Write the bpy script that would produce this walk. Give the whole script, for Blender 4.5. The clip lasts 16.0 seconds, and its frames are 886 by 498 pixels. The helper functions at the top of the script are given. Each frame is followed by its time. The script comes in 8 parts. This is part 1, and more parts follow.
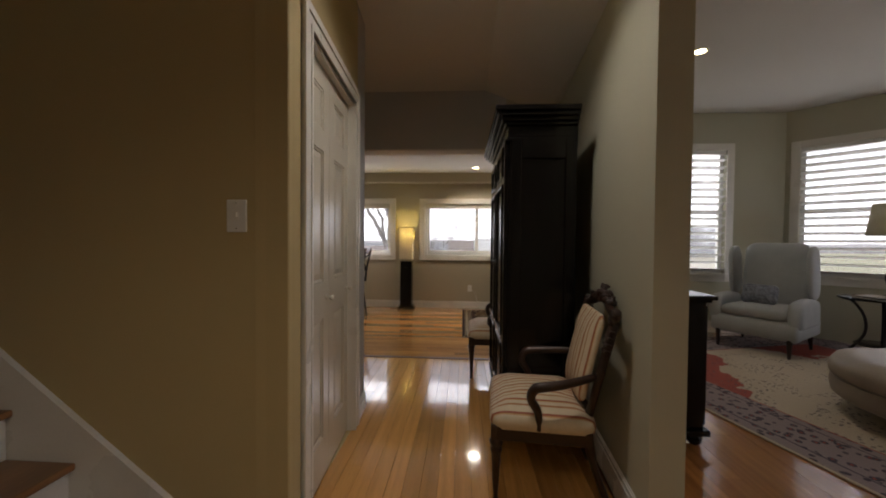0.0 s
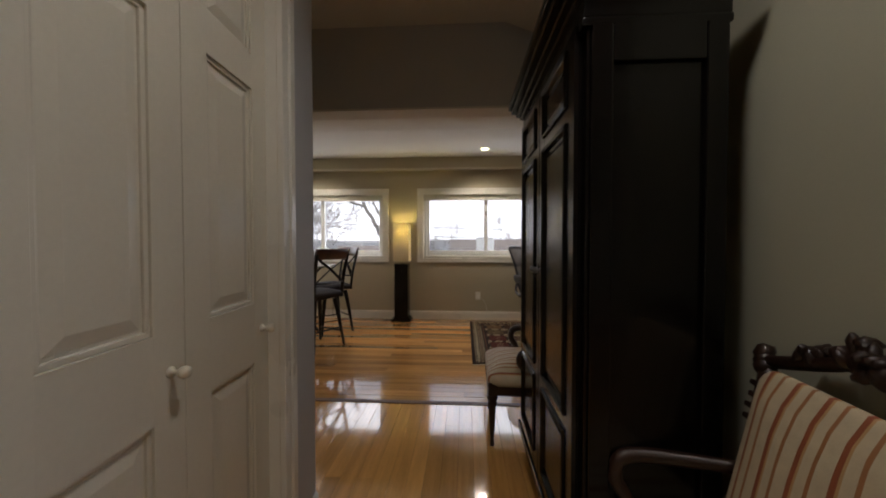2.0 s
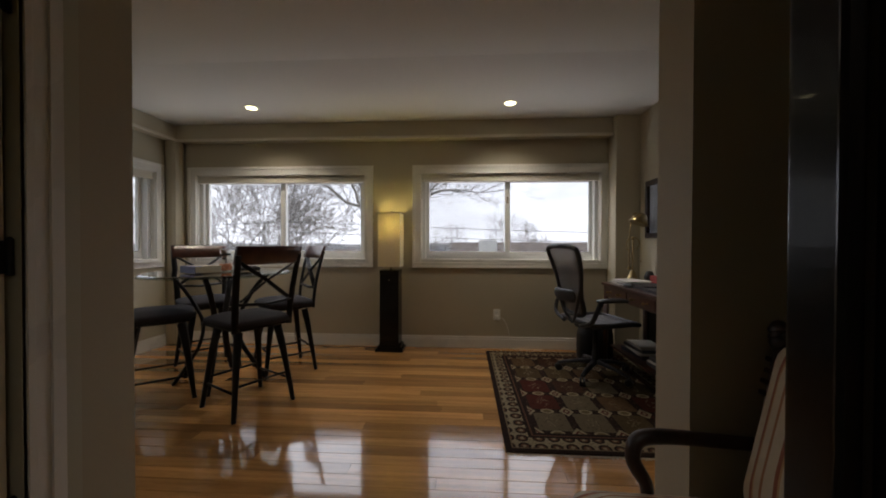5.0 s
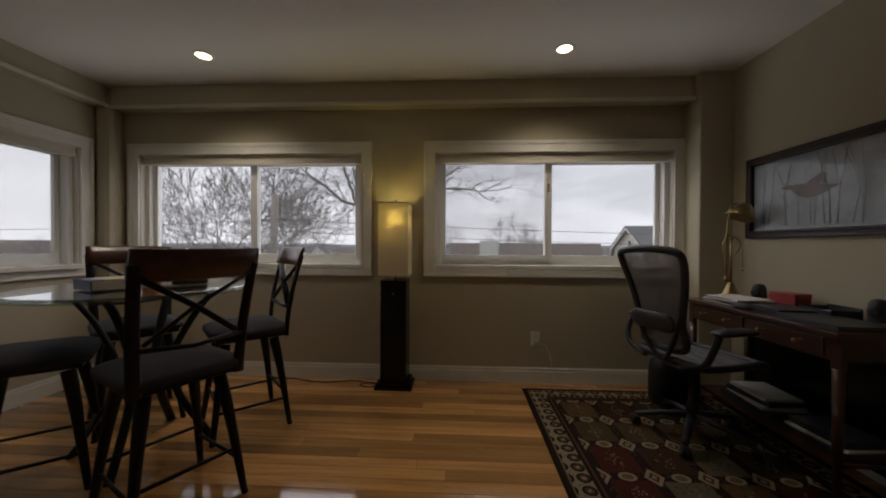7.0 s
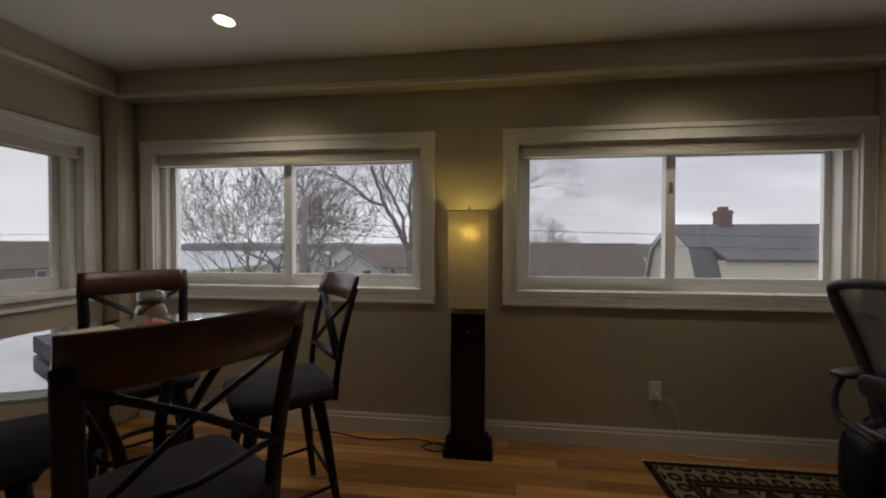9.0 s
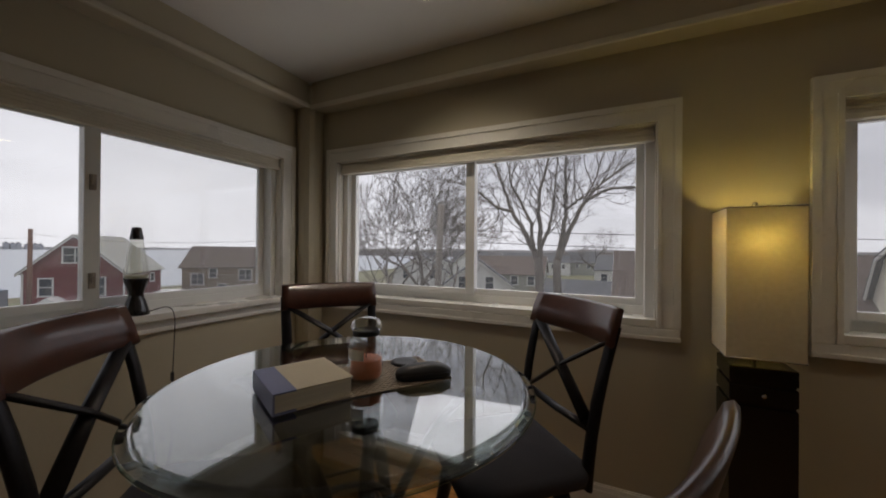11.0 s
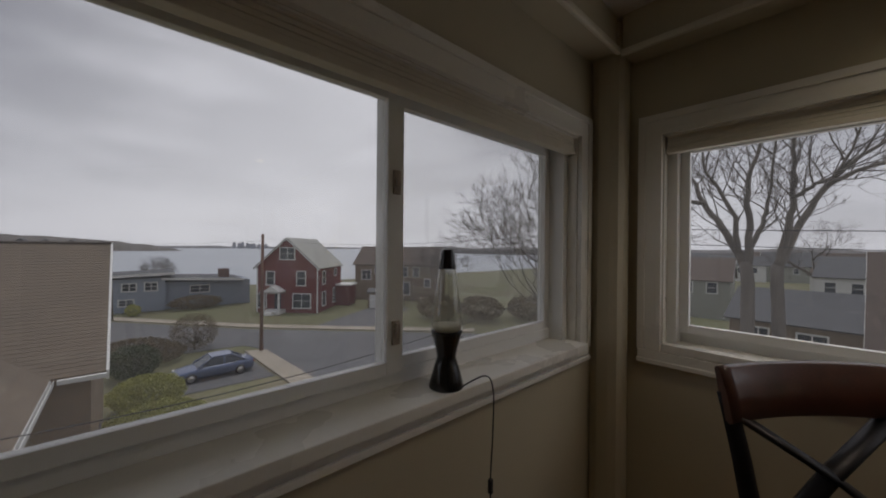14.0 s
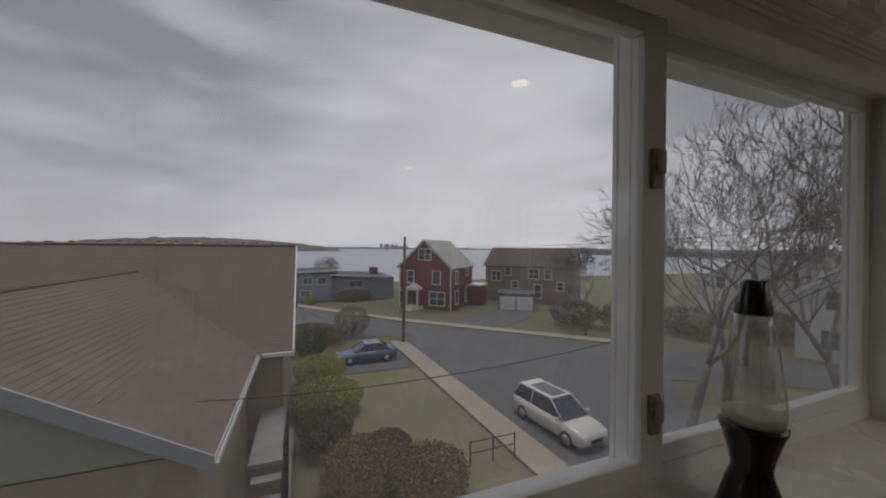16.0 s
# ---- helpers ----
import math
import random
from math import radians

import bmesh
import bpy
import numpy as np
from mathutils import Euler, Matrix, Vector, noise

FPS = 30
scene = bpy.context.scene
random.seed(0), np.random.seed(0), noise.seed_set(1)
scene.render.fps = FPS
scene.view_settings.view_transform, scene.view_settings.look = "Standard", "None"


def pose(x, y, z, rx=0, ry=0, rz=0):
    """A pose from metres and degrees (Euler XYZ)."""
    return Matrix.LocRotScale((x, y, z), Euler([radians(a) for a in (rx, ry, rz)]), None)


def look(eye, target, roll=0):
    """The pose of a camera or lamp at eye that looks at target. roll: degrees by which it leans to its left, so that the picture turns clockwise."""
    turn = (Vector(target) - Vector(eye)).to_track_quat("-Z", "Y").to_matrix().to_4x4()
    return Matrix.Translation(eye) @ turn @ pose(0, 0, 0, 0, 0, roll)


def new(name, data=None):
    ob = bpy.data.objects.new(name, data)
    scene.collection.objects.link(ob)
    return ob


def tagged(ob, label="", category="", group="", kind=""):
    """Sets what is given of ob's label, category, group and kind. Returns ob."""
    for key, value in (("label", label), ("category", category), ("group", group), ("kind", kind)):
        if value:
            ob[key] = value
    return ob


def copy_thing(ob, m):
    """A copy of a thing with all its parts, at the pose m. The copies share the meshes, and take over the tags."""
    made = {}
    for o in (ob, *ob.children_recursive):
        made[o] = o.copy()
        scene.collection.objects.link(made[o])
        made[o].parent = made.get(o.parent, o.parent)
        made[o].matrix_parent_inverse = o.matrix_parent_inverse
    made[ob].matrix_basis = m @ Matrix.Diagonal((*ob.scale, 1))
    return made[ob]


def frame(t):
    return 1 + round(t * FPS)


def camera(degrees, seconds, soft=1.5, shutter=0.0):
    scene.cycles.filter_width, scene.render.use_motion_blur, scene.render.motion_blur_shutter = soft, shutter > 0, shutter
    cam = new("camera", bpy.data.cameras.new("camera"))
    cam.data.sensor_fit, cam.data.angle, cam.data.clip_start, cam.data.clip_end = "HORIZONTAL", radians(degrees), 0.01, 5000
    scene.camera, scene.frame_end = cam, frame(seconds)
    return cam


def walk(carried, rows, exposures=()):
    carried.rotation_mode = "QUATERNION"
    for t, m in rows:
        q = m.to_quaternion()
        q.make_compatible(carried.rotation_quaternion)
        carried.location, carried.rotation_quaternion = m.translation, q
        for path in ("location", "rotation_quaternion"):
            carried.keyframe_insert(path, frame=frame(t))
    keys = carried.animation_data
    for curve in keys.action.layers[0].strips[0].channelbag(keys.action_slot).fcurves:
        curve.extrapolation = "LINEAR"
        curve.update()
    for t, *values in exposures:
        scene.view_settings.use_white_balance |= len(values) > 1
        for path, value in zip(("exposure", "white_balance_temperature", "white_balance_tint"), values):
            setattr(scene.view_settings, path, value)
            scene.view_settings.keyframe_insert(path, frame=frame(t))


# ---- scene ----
# ---------- camera ----------
cam = camera(102.8, 16.0, soft=1.9)
PATH = [
    (0, (0.353, 0.025, 1.195), (0.239, 2.021, 1.154), 0.5),
    (0.5, (0.34, 0.273, 1.173), (0.226, 2.269, 1.134), 0.2),
    (1, (0.291, 0.525, 1.173), (0.182, 2.522, 1.133), 0.5),
    (1.5, (0.27, 0.798, 1.173), (0.158, 2.794, 1.129), 0.2),
    (2, (0.272, 1.084, 1.18), (0.151, 3.08, 1.135), 0.0),
    (2.5, (0.231, 1.32, 1.179), (0.116, 3.316, 1.138), 0.2),
    (3, (0.214, 1.58, 1.164), (0.102, 3.577, 1.129), 0.2),
    (3.5, (0.217, 1.835, 1.15), (0.097, 3.831, 1.121), 0.2),
    (4, (0.198, 2.077, 1.132), (0.076, 4.073, 1.104), 0.2),
    (6.5, (-0.049, 3.279, 1.101), (-0.156, 5.276, 1.085), 0.2),
    (7, (-0.131, 3.488, 1.115), (-0.233, 5.485, 1.095), 0.3),
    (7.5, (-0.246, 3.684, 1.137), (-0.349, 5.681, 1.117), 0.2),
    (8, (-0.346, 3.842, 1.186), (-0.444, 5.84, 1.155), 0.2),
    (10.5, (-0.967, 4.436, 1.267), (-1.679, 6.305, 1.271), 0.3),
    (11, (-1.149, 4.48, 1.271), (-2.017, 6.282, 1.276), 0.5),
    (11.5, (-1.371, 4.51, 1.271), (-2.36, 6.248, 1.273), 0.6),
    (12, (-1.587, 4.583, 1.288), (-2.694, 6.249, 1.288), 0.4),
    (12.5, (-1.785, 4.611, 1.304), (-3.015, 6.188, 1.305), 0.6),
    (13, (-2.01, 4.592, 1.322), (-3.333, 6.092, 1.326), 0.7),
    (13.5, (-2.208, 4.606, 1.341), (-3.592, 6.05, 1.336), 0.6),
    (14, (-2.384, 4.628, 1.37), (-3.866, 5.971, 1.363), 0.5),
    (14.5, (-2.556, 4.618, 1.391), (-4.14, 5.839, 1.384), 0.4),
    (15, (-2.677, 4.624, 1.407), (-4.338, 5.738, 1.399), 0.4),
    (15.5, (-2.767, 4.662, 1.421), (-4.538, 5.592, 1.412), 0.2),
    (16, (-2.794, 4.635, 1.415), (-4.655, 5.369, 1.407), 0.5),
]
EXPOSURES = [(0.0, 1.92, 6450, 14), (1.0, 1.9, 6400, 13), (2.0, 1.75, 6250, 12), (3.0, 1.45, 6150, 11), (4.0, 1.32, 6100, 11), (6.5, 0.68, 6450, 12), (8.0, 0.40, 6450, 12), (10.5, 0.55, 6500, 13), (11.0, 0.45, 6500, 13), (12.0, 0.14, 6500, 13), (13.0, -0.05, 6500, 13), (14.0, -0.12, 6450, 13), (15.0, -0.14, 6450, 13), (16.0, -0.22, 6450, 13)]
walk(cam, [(t, look(eye, target, roll)) for t, eye, target, roll in PATH], EXPOSURES)

# ---------- world, sun, lamps ----------
world = bpy.data.worlds.new("overcast_sky")
scene.world = world
world.use_nodes = True
wn, wl = world.node_tree.nodes, world.node_tree.links
wn.clear()
w_out = wn.new("ShaderNodeOutputWorld")
w_bg = wn.new("ShaderNodeBackground")
w_sky = wn.new("ShaderNodeTexSky")
w_sky.sky_type, w_sky.sun_disc, w_sky.sun_elevation, w_sky.sun_rotation = "NISHITA", False, radians(80), radians(-72)
w_sky.air_density, w_sky.dust_density = 1.0, 4.0
w_co = wn.new("ShaderNodeTexCoord")
w_sep = wn.new("ShaderNodeSeparateXYZ")
w_map = wn.new("ShaderNodeMapping")
w_map.inputs["Scale"].default_value = (2.0, 2.0, 8.0)
w_n1 = wn.new("ShaderNodeTexNoise")
w_n1.inputs["Scale"].default_value, w_n1.inputs["Detail"].default_value, w_n1.inputs["Roughness"].default_value = 1.35, 4.0, 0.48
w_n1.inputs["Distortion"].default_value = 0.2
w_ramp = wn.new("ShaderNodeValToRGB")
w_ramp.color_ramp.elements[0].position, w_ramp.color_ramp.elements[0].color = 0.39, (0.285, 0.287, 0.320, 1)
w_ramp.color_ramp.elements[1].position, w_ramp.color_ramp.elements[1].color = 0.63, (0.505, 0.505, 0.543, 1)
w_h = wn.new("ShaderNodeValToRGB")
w_h.color_ramp.elements[0].position, w_h.color_ramp.elements[0].color = 0.0, (1, 1, 1, 1)
w_h.color_ramp.elements[1].position, w_h.color_ramp.elements[1].color = 0.34, (0, 0, 0, 1)
w_mix = wn.new("ShaderNodeMix")
w_mix.data_type = "RGBA"
w_mix.inputs[7].default_value = (0.80, 0.79, 0.815, 1)
w_mul = wn.new("ShaderNodeMath")
w_mul.operation, w_mul.inputs[1].default_value = "MULTIPLY", 0.5
# the cloud is thinner and brighter towards the hidden sun over the water
w_dot, w_thin, w_lift = wn.new("ShaderNodeVectorMath"), wn.new("ShaderNodeMapRange"), wn.new("ShaderNodeMix")
w_dot.operation = "DOT_PRODUCT"
w_dot.inputs[1].default_value = (-0.88, 0.42, 0.20)
w_thin.inputs["From Min"].default_value, w_thin.inputs["From Max"].default_value = 0.80, 1.0
w_thin.inputs["To Min"].default_value, w_thin.inputs["To Max"].default_value = 0.0, 0.62
w_lift.data_type = "RGBA"
w_lift.inputs[7].default_value = (0.80, 0.79, 0.81, 1)
w_add = wn.new("ShaderNodeMix")
w_add.data_type, w_add.blend_type = "RGBA", "ADD"
w_add.inputs[0].default_value = 0.005
wl.new(w_co.outputs["Generated"], w_map.inputs["Vector"])
wl.new(w_map.outputs["Vector"], w_n1.inputs["Vector"])
wl.new(w_n1.outputs["Fac"], w_ramp.inputs["Fac"])
wl.new(w_co.outputs["Generated"], w_sep.inputs["Vector"])
wl.new(w_sep.outputs["Z"], w_h.inputs["Fac"])
wl.new(w_h.outputs["Color"], w_mul.inputs[0])
wl.new(w_mul.outputs[0], w_mix.inputs[0])
wl.new(w_co.outputs["Generated"], w_dot.inputs[0])
wl.new(w_dot.outputs["Value"], w_thin.inputs["Value"])
wl.new(w_thin.outputs["Result"], w_lift.inputs[0])
wl.new(w_ramp.outputs["Color"], w_lift.inputs[6])
wl.new(w_lift.outputs[2], w_mix.inputs[6])
wl.new(w_mix.outputs[2], w_add.inputs[6])
wl.new(w_sky.outputs["Color"], w_add.inputs[7])
wl.new(w_add.outputs[2], w_bg.inputs["Color"])
w_bg.inputs["Strength"].default_value = 1.08
wl.new(w_bg.outputs["Background"], w_out.inputs["Surface"])

sun = new("sun", bpy.data.lights.new("sun", "SUN"))
sun.data.energy, sun.data.angle, sun.data.color = 1.3, radians(30), (1.0, 0.97, 0.93)
sun.matrix_world = look((-3, 1, 20), (0, 0, 0))


def sky_lamp(eye, target, sx, sy, power, color=(0.96, 0.94, 0.96)):
    """An area lamp added at one window in place of its daylight."""
    lamp = new("window_fill", bpy.data.lights.new("window_fill", "AREA"))
    lamp.data.shape, lamp.data.size, lamp.data.size_y = "RECTANGLE", sx, sy
    lamp.data.energy, lamp.data.color = power, color
    lamp.matrix_world = look(eye, target)


sky_lamp((-1.93, 7.9, 2.95), (-1.6, 5.2, 0.7), 2.6, 1.8, 15)
sky_lamp((0.7, 7.9, 2.95), (0.4, 5.2, 0.7), 2.6, 1.8, 15)
# unseen lamps below the same windows, added for upward light from street and water
sky_lamp((-1.93, 7.7, -0.1), (-1.8, 5.0, 2.3), 2.4, 1.2, 9.5)
sky_lamp((0.7, 7.7, -0.1), (0.5, 5.0, 2.3), 2.4, 1.2, 9.5)
sky_lamp((6.6, 4.9, 2.0), (3.0, 2.6, 0.8), 1.6, 1.6, 9)
sky_lamp((3.4, 5.9, 2.3), (2.8, 3.5, 0.5), 1.2, 1.2, 8)
# added lamp for an assumed living room street window, out of the walk's sight
sky_lamp((7.40, 0.2, 1.65), (0.0, 1.2, 1.2), 1.5, 1.5, 4.0, (0.92, 0.96, 1.0))

# ---------- materials ----------


def mat(name, color, rough=0.6, metal=0.0, var=0.12, scale=6.0, bump=0.15, fine=120.0, coat=0.0, spec=0.5, stretch=(1, 1, 1), rand=0.0, island=0.0, tint=None):
    """A Principled surface with broad and fine variation in world space."""
    m = bpy.data.materials.new(name)
    m.use_nodes = True
    n, k = m.node_tree.nodes, m.node_tree.links
    b = n["Principled BSDF"]
    b.inputs["Roughness"].default_value, b.inputs["Metallic"].default_value = rough, metal
    b.inputs["Coat Weight"].default_value, b.inputs["Coat Roughness"].default_value = coat, 0.035
    b.inputs["Specular IOR Level"].default_value = spec
    geo = n.new("ShaderNodeNewGeometry")
    mp = n.new("ShaderNodeMapping")
    mp.inputs["Scale"].default_value = stretch
    k.new(geo.outputs["Position"], mp.inputs["Vector"])
    big = n.new("ShaderNodeTexNoise")
    big.inputs["Scale"].default_value, big.inputs["Detail"].default_value = scale, 4.0
    sml = n.new("ShaderNodeTexNoise")
    sml.inputs["Scale"].default_value, sml.inputs["Detail"].default_value = fine, 3.0
    k.new(mp.outputs["Vector"], big.inputs["Vector"])
    k.new(mp.outputs["Vector"], sml.inputs["Vector"])
    mix = n.new("ShaderNodeMix")
    mix.data_type = "RGBA"
    lo = [c * (1 - var) for c in color]
    hi = [min(1, c * (1 + var)) for c in color] if tint is None else tint
    mix.inputs[6].default_value, mix.inputs[7].default_value = (*lo, 1), (*hi, 1)
    av = n.new("ShaderNodeMath")
    av.operation = "MULTIPLY_ADD"
    av.inputs[1].default_value, av.inputs[2].default_value = 0.35, 0.0
    k.new(sml.outputs["Fac"], av.inputs[0])
    sm = n.new("ShaderNodeMath")
    sm.operation = "MULTIPLY_ADD"
    sm.inputs[1].default_value = 0.65
    k.new(big.outputs["Fac"], sm.inputs[0])
    k.new(av.outputs[0], sm.inputs[2])
    cl = n.new("ShaderNodeMapRange")
    cl.inputs["From Min"].default_value, cl.inputs["From Max"].default_value = 0.3, 0.7
    k.new(sm.outputs[0], cl.inputs["Value"])
    k.new(cl.outputs["Result"], mix.inputs[0])
    col = mix.outputs[2]
    if rand or island:
        hs = n.new("ShaderNodeHueSaturation")
        mr = n.new("ShaderNodeMapRange")
        amount = rand or island
        mr.inputs["To Min"].default_value, mr.inputs["To Max"].default_value = 1 - amount, 1 + amount
        if rand:
            info = n.new("ShaderNodeObjectInfo")
            k.new(info.outputs["Random"], mr.inputs["Value"])
        else:
            k.new(geo.outputs["Random Per Island"], mr.inputs["Value"])
        k.new(mr.outputs["Result"], hs.inputs["Value"])
        k.new(col, hs.inputs["Color"])
        col = hs.outputs["Color"]
    k.new(col, b.inputs["Base Color"])
    if bump:
        bp = n.new("ShaderNodeBump")
        bp.inputs["Strength"].default_value, bp.inputs["Distance"].default_value = bump, 0.002
        k.new(sml.outputs["Fac"], bp.inputs["Height"])
        k.new(bp.outputs["Normal"], b.inputs["Normal"])
    rr = n.new("ShaderNodeMapRange")
    rr.inputs["To Min"].default_value, rr.inputs["To Max"].default_value = rough * 0.85, min(1, rough * 1.15)
    k.new(big.outputs["Fac"], rr.inputs["Value"])
    k.new(rr.outputs["Result"], b.inputs["Roughness"])
    return m


def striped(name, base, stripes, pitch, axis, rough=0.85):
    """Woven cloth with stripes along one local axis: stripes are (start, end, colour) in fractions of the pitch."""
    m = mat(name, base, rough, var=0.1, scale=30, fine=400, bump=0.35)
    n, k = m.node_tree.nodes, m.node_tree.links
    b = n["Principled BSDF"]
    old = b.inputs["Base Color"].links[0].from_socket
    co = n.new("ShaderNodeTexCoord")
    sp = n.new("ShaderNodeSeparateXYZ")
    k.new(co.outputs["Object"], sp.inputs["Vector"])
    dv = n.new("ShaderNodeMath")
    dv.operation, dv.inputs[1].default_value = "DIVIDE", pitch
    k.new(sp.outputs[axis], dv.inputs[0])
    fr = n.new("ShaderNodeMath")
    fr.operation = "FRACT"
    k.new(dv.outputs[0], fr.inputs[0])
    ramp = n.new("ShaderNodeValToRGB")
    ramp.color_ramp.interpolation = "CONSTANT"
    els = ramp.color_ramp.elements
    els[0].position, els[0].color = 0.0, (1, 1, 1, 1)
    els[1].position, els[1].color = 0.999, (1, 1, 1, 1)
    for a, z, c in stripes:
        e = els.new(a)
        e.color = (*c, 1)
        e = els.new(z)
        e.color = (1, 1, 1, 1)
    k.new(fr.outputs[0], ramp.inputs["Fac"])
    mx = n.new("ShaderNodeMix")
    mx.data_type, mx.blend_type = "RGBA", "MULTIPLY"
    mx.inputs[0].default_value = 1.0
    k.new(old, mx.inputs[6])
    k.new(ramp.outputs["Color"], mx.inputs[7])
    k.new(mx.outputs[2], b.inputs["Base Color"])
    return m


def glow(name, color, strength):
    m = bpy.data.materials.new(name)
    m.use_nodes = True
    b = m.node_tree.nodes["Principled BSDF"]
    b.inputs["Base Color"].default_value = (*color, 1)
    b.inputs["Emission Color"].default_value, b.inputs["Emission Strength"].default_value = (*color, 1), strength
    return m


def clear_glass(name, tint=(0.97, 0.98, 0.98), base=0.04, gloss=1.0, power=5.0, haze=0.0):
    """A thin clear pane: see-through, with mirror gloss by Fresnel."""
    m = bpy.data.materials.new(name)
    m.use_nodes = True
    n, k = m.node_tree.nodes, m.node_tree.links
    n.clear()
    out = n.new("ShaderNodeOutputMaterial")
    tr = n.new("ShaderNodeBsdfTransparent")
    tr.inputs["Color"].default_value = (*tint, 1)
    gl = n.new("ShaderNodeBsdfGlossy")
    gl.inputs["Roughness"].default_value = 0.01
    gl.inputs["Color"].default_value = (gloss, gloss, gloss, 1)
    lw = n.new("ShaderNodeLayerWeight")
    lw.inputs["Blend"].default_value = 0.5
    pw = n.new("ShaderNodeMath")
    pw.operation, pw.inputs[1].default_value = "POWER", power
    k.new(lw.outputs["Facing"], pw.inputs[0])
    fr = n.new("ShaderNodeMath")
    fr.operation, fr.inputs[1].default_value, fr.inputs[2].default_value = "MULTIPLY_ADD", 1 - base, base
    k.new(pw.outputs[0], fr.inputs[0])
    mx = n.new("ShaderNodeMixShader")
    k.new(fr.outputs[0], mx.inputs["Fac"])
    k.new(tr.outputs["BSDF"], mx.inputs[1])
    k.new(gl.outputs["BSDF"], mx.inputs[2])
    last = mx
    if haze:
        # uneven translucent layer that paints the haze of the view onto the pane
        fm, fn, fr_ = n.new("ShaderNodeMixShader"), n.new("ShaderNodeTexNoise"), n.new("ShaderNodeMapRange")
        tl = n.new("ShaderNodeBsdfTranslucent")
        fn.inputs["Scale"].default_value, fn.inputs["Detail"].default_value = 2.2, 4.0
        geo = n.new("ShaderNodeNewGeometry")
        k.new(geo.outputs["Position"], fn.inputs["Vector"])
        fr_.inputs["To Min"].default_value, fr_.inputs["To Max"].default_value = haze * 0.6, haze * 1.4
        k.new(fn.outputs["Fac"], fr_.inputs["Value"])
        k.new(fr_.outputs["Result"], fm.inputs["Fac"])
        k.new(mx.outputs["Shader"], fm.inputs[1])
        k.new(tl.outputs["BSDF"], fm.inputs[2])
        last = fm
    k.new(last.outputs["Shader"], out.inputs["Surface"])
    return m


M = {}
# khaki with the hall's warm lamplight mixed into the colour
M["khaki_hall"] = mat("warm_lit_khaki_paint", (0.52, 0.415, 0.21), 0.62, var=0.05, scale=1.2, fine=260, bump=0.12)
M["khaki"] = mat("khaki_wall_paint", (0.46, 0.412, 0.30), 0.62, var=0.05, scale=1.2, fine=260, bump=0.12)
M["hallgrey"] = mat("grey_beige_wall_paint", (0.49, 0.475, 0.36), 0.62, var=0.05, scale=1.2, fine=260, bump=0.12)
# the header's grey; on the closet corner it paints in bluish daylight
M["headgrey"] = mat("grey_header_and_daylit_corner", (0.50, 0.50, 0.52), 0.65, var=0.05, scale=1.2, fine=260, bump=0.12)
M["ceiling"] = mat("ceiling_paint", (0.72, 0.70, 0.66), 0.8, var=0.04, scale=0.8, fine=220, bump=0.12)
M["trim"] = mat("white_gloss_trim", (0.76, 0.74, 0.68), 0.28, var=0.04, scale=3, fine=90, bump=0.05)
M["vinyl"] = mat("white_vinyl", (0.80, 0.80, 0.78), 0.35, var=0.03, scale=4, fine=80, bump=0.02)
M["door"] = mat("cream_door_paint", (0.72, 0.68, 0.58), 0.25, var=0.04, scale=3, fine=90, bump=0.06)
M["shade"] = mat("cellular_shade", (0.70, 0.66, 0.56), 0.85, var=0.06, scale=8, fine=300, bump=0.2)
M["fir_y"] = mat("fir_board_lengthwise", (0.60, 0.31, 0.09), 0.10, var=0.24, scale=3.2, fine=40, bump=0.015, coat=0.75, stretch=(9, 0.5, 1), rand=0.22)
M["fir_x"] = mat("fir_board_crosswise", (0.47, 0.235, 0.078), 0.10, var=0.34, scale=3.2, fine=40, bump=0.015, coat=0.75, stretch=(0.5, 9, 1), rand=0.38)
M["strip"] = mat("dark_threshold_wood", (0.13, 0.055, 0.02), 0.5, var=0.3, scale=5, fine=60, stretch=(0.6, 8, 1))
M["black_wood"] = mat("black_stained_wood", (0.004, 0.0034, 0.0034), 0.24, var=0.5, scale=4, fine=70, bump=0.05, stretch=(3, 3, 0.4), coat=0.08, spec=0.28)
M["carved"] = mat("dark_carved_walnut", (0.026, 0.0105, 0.006), 0.38, var=0.5, scale=14, fine=110, bump=0.35, coat=0.1)
M["mahog"] = mat("red_brown_wood", (0.065, 0.021, 0.012), 0.32, var=0.35, scale=5, fine=60, bump=0.06, stretch=(4, 4, 4), coat=0.25)
M["desk"] = mat("dark_cherry_desk", (0.052, 0.018, 0.010), 0.3, var=0.35, scale=5, fine=60, bump=0.05, stretch=(6, 0.7, 3), coat=0.3)
M["metal"] = mat("dark_bronze_metal", (0.016, 0.014, 0.015), 0.42, metal=0.6, var=0.3, scale=12, fine=150, bump=0.12)
M["blackpl"] = mat("black_plastic", (0.018, 0.018, 0.02), 0.45, var=0.2, scale=10, fine=200, bump=0.1)
M["greypl"] = mat("graphite_plastic", (0.036, 0.036, 0.041), 0.42, var=0.15, scale=10, fine=200, bump=0.08)
M["seat"] = mat("charcoal_suede", (0.024, 0.021, 0.026), 0.95, var=0.22, scale=9, fine=240, bump=0.3)
M["brass"] = mat("aged_brass", (0.34, 0.25, 0.12), 0.3, metal=0.95, var=0.25, scale=14, fine=120, bump=0.08)
M["nickel"] = mat("satin_nickel", (0.62, 0.60, 0.56), 0.25, metal=1.0, var=0.1, scale=20, fine=200, bump=0.03)
M["white"] = mat("white_plastic", (0.78, 0.77, 0.72), 0.4, var=0.03, scale=5, fine=80, bump=0.0)
# panes carry a painted haze over the view, weaker on the north side
M["glass"] = clear_glass("window_glass", haze=0.06)
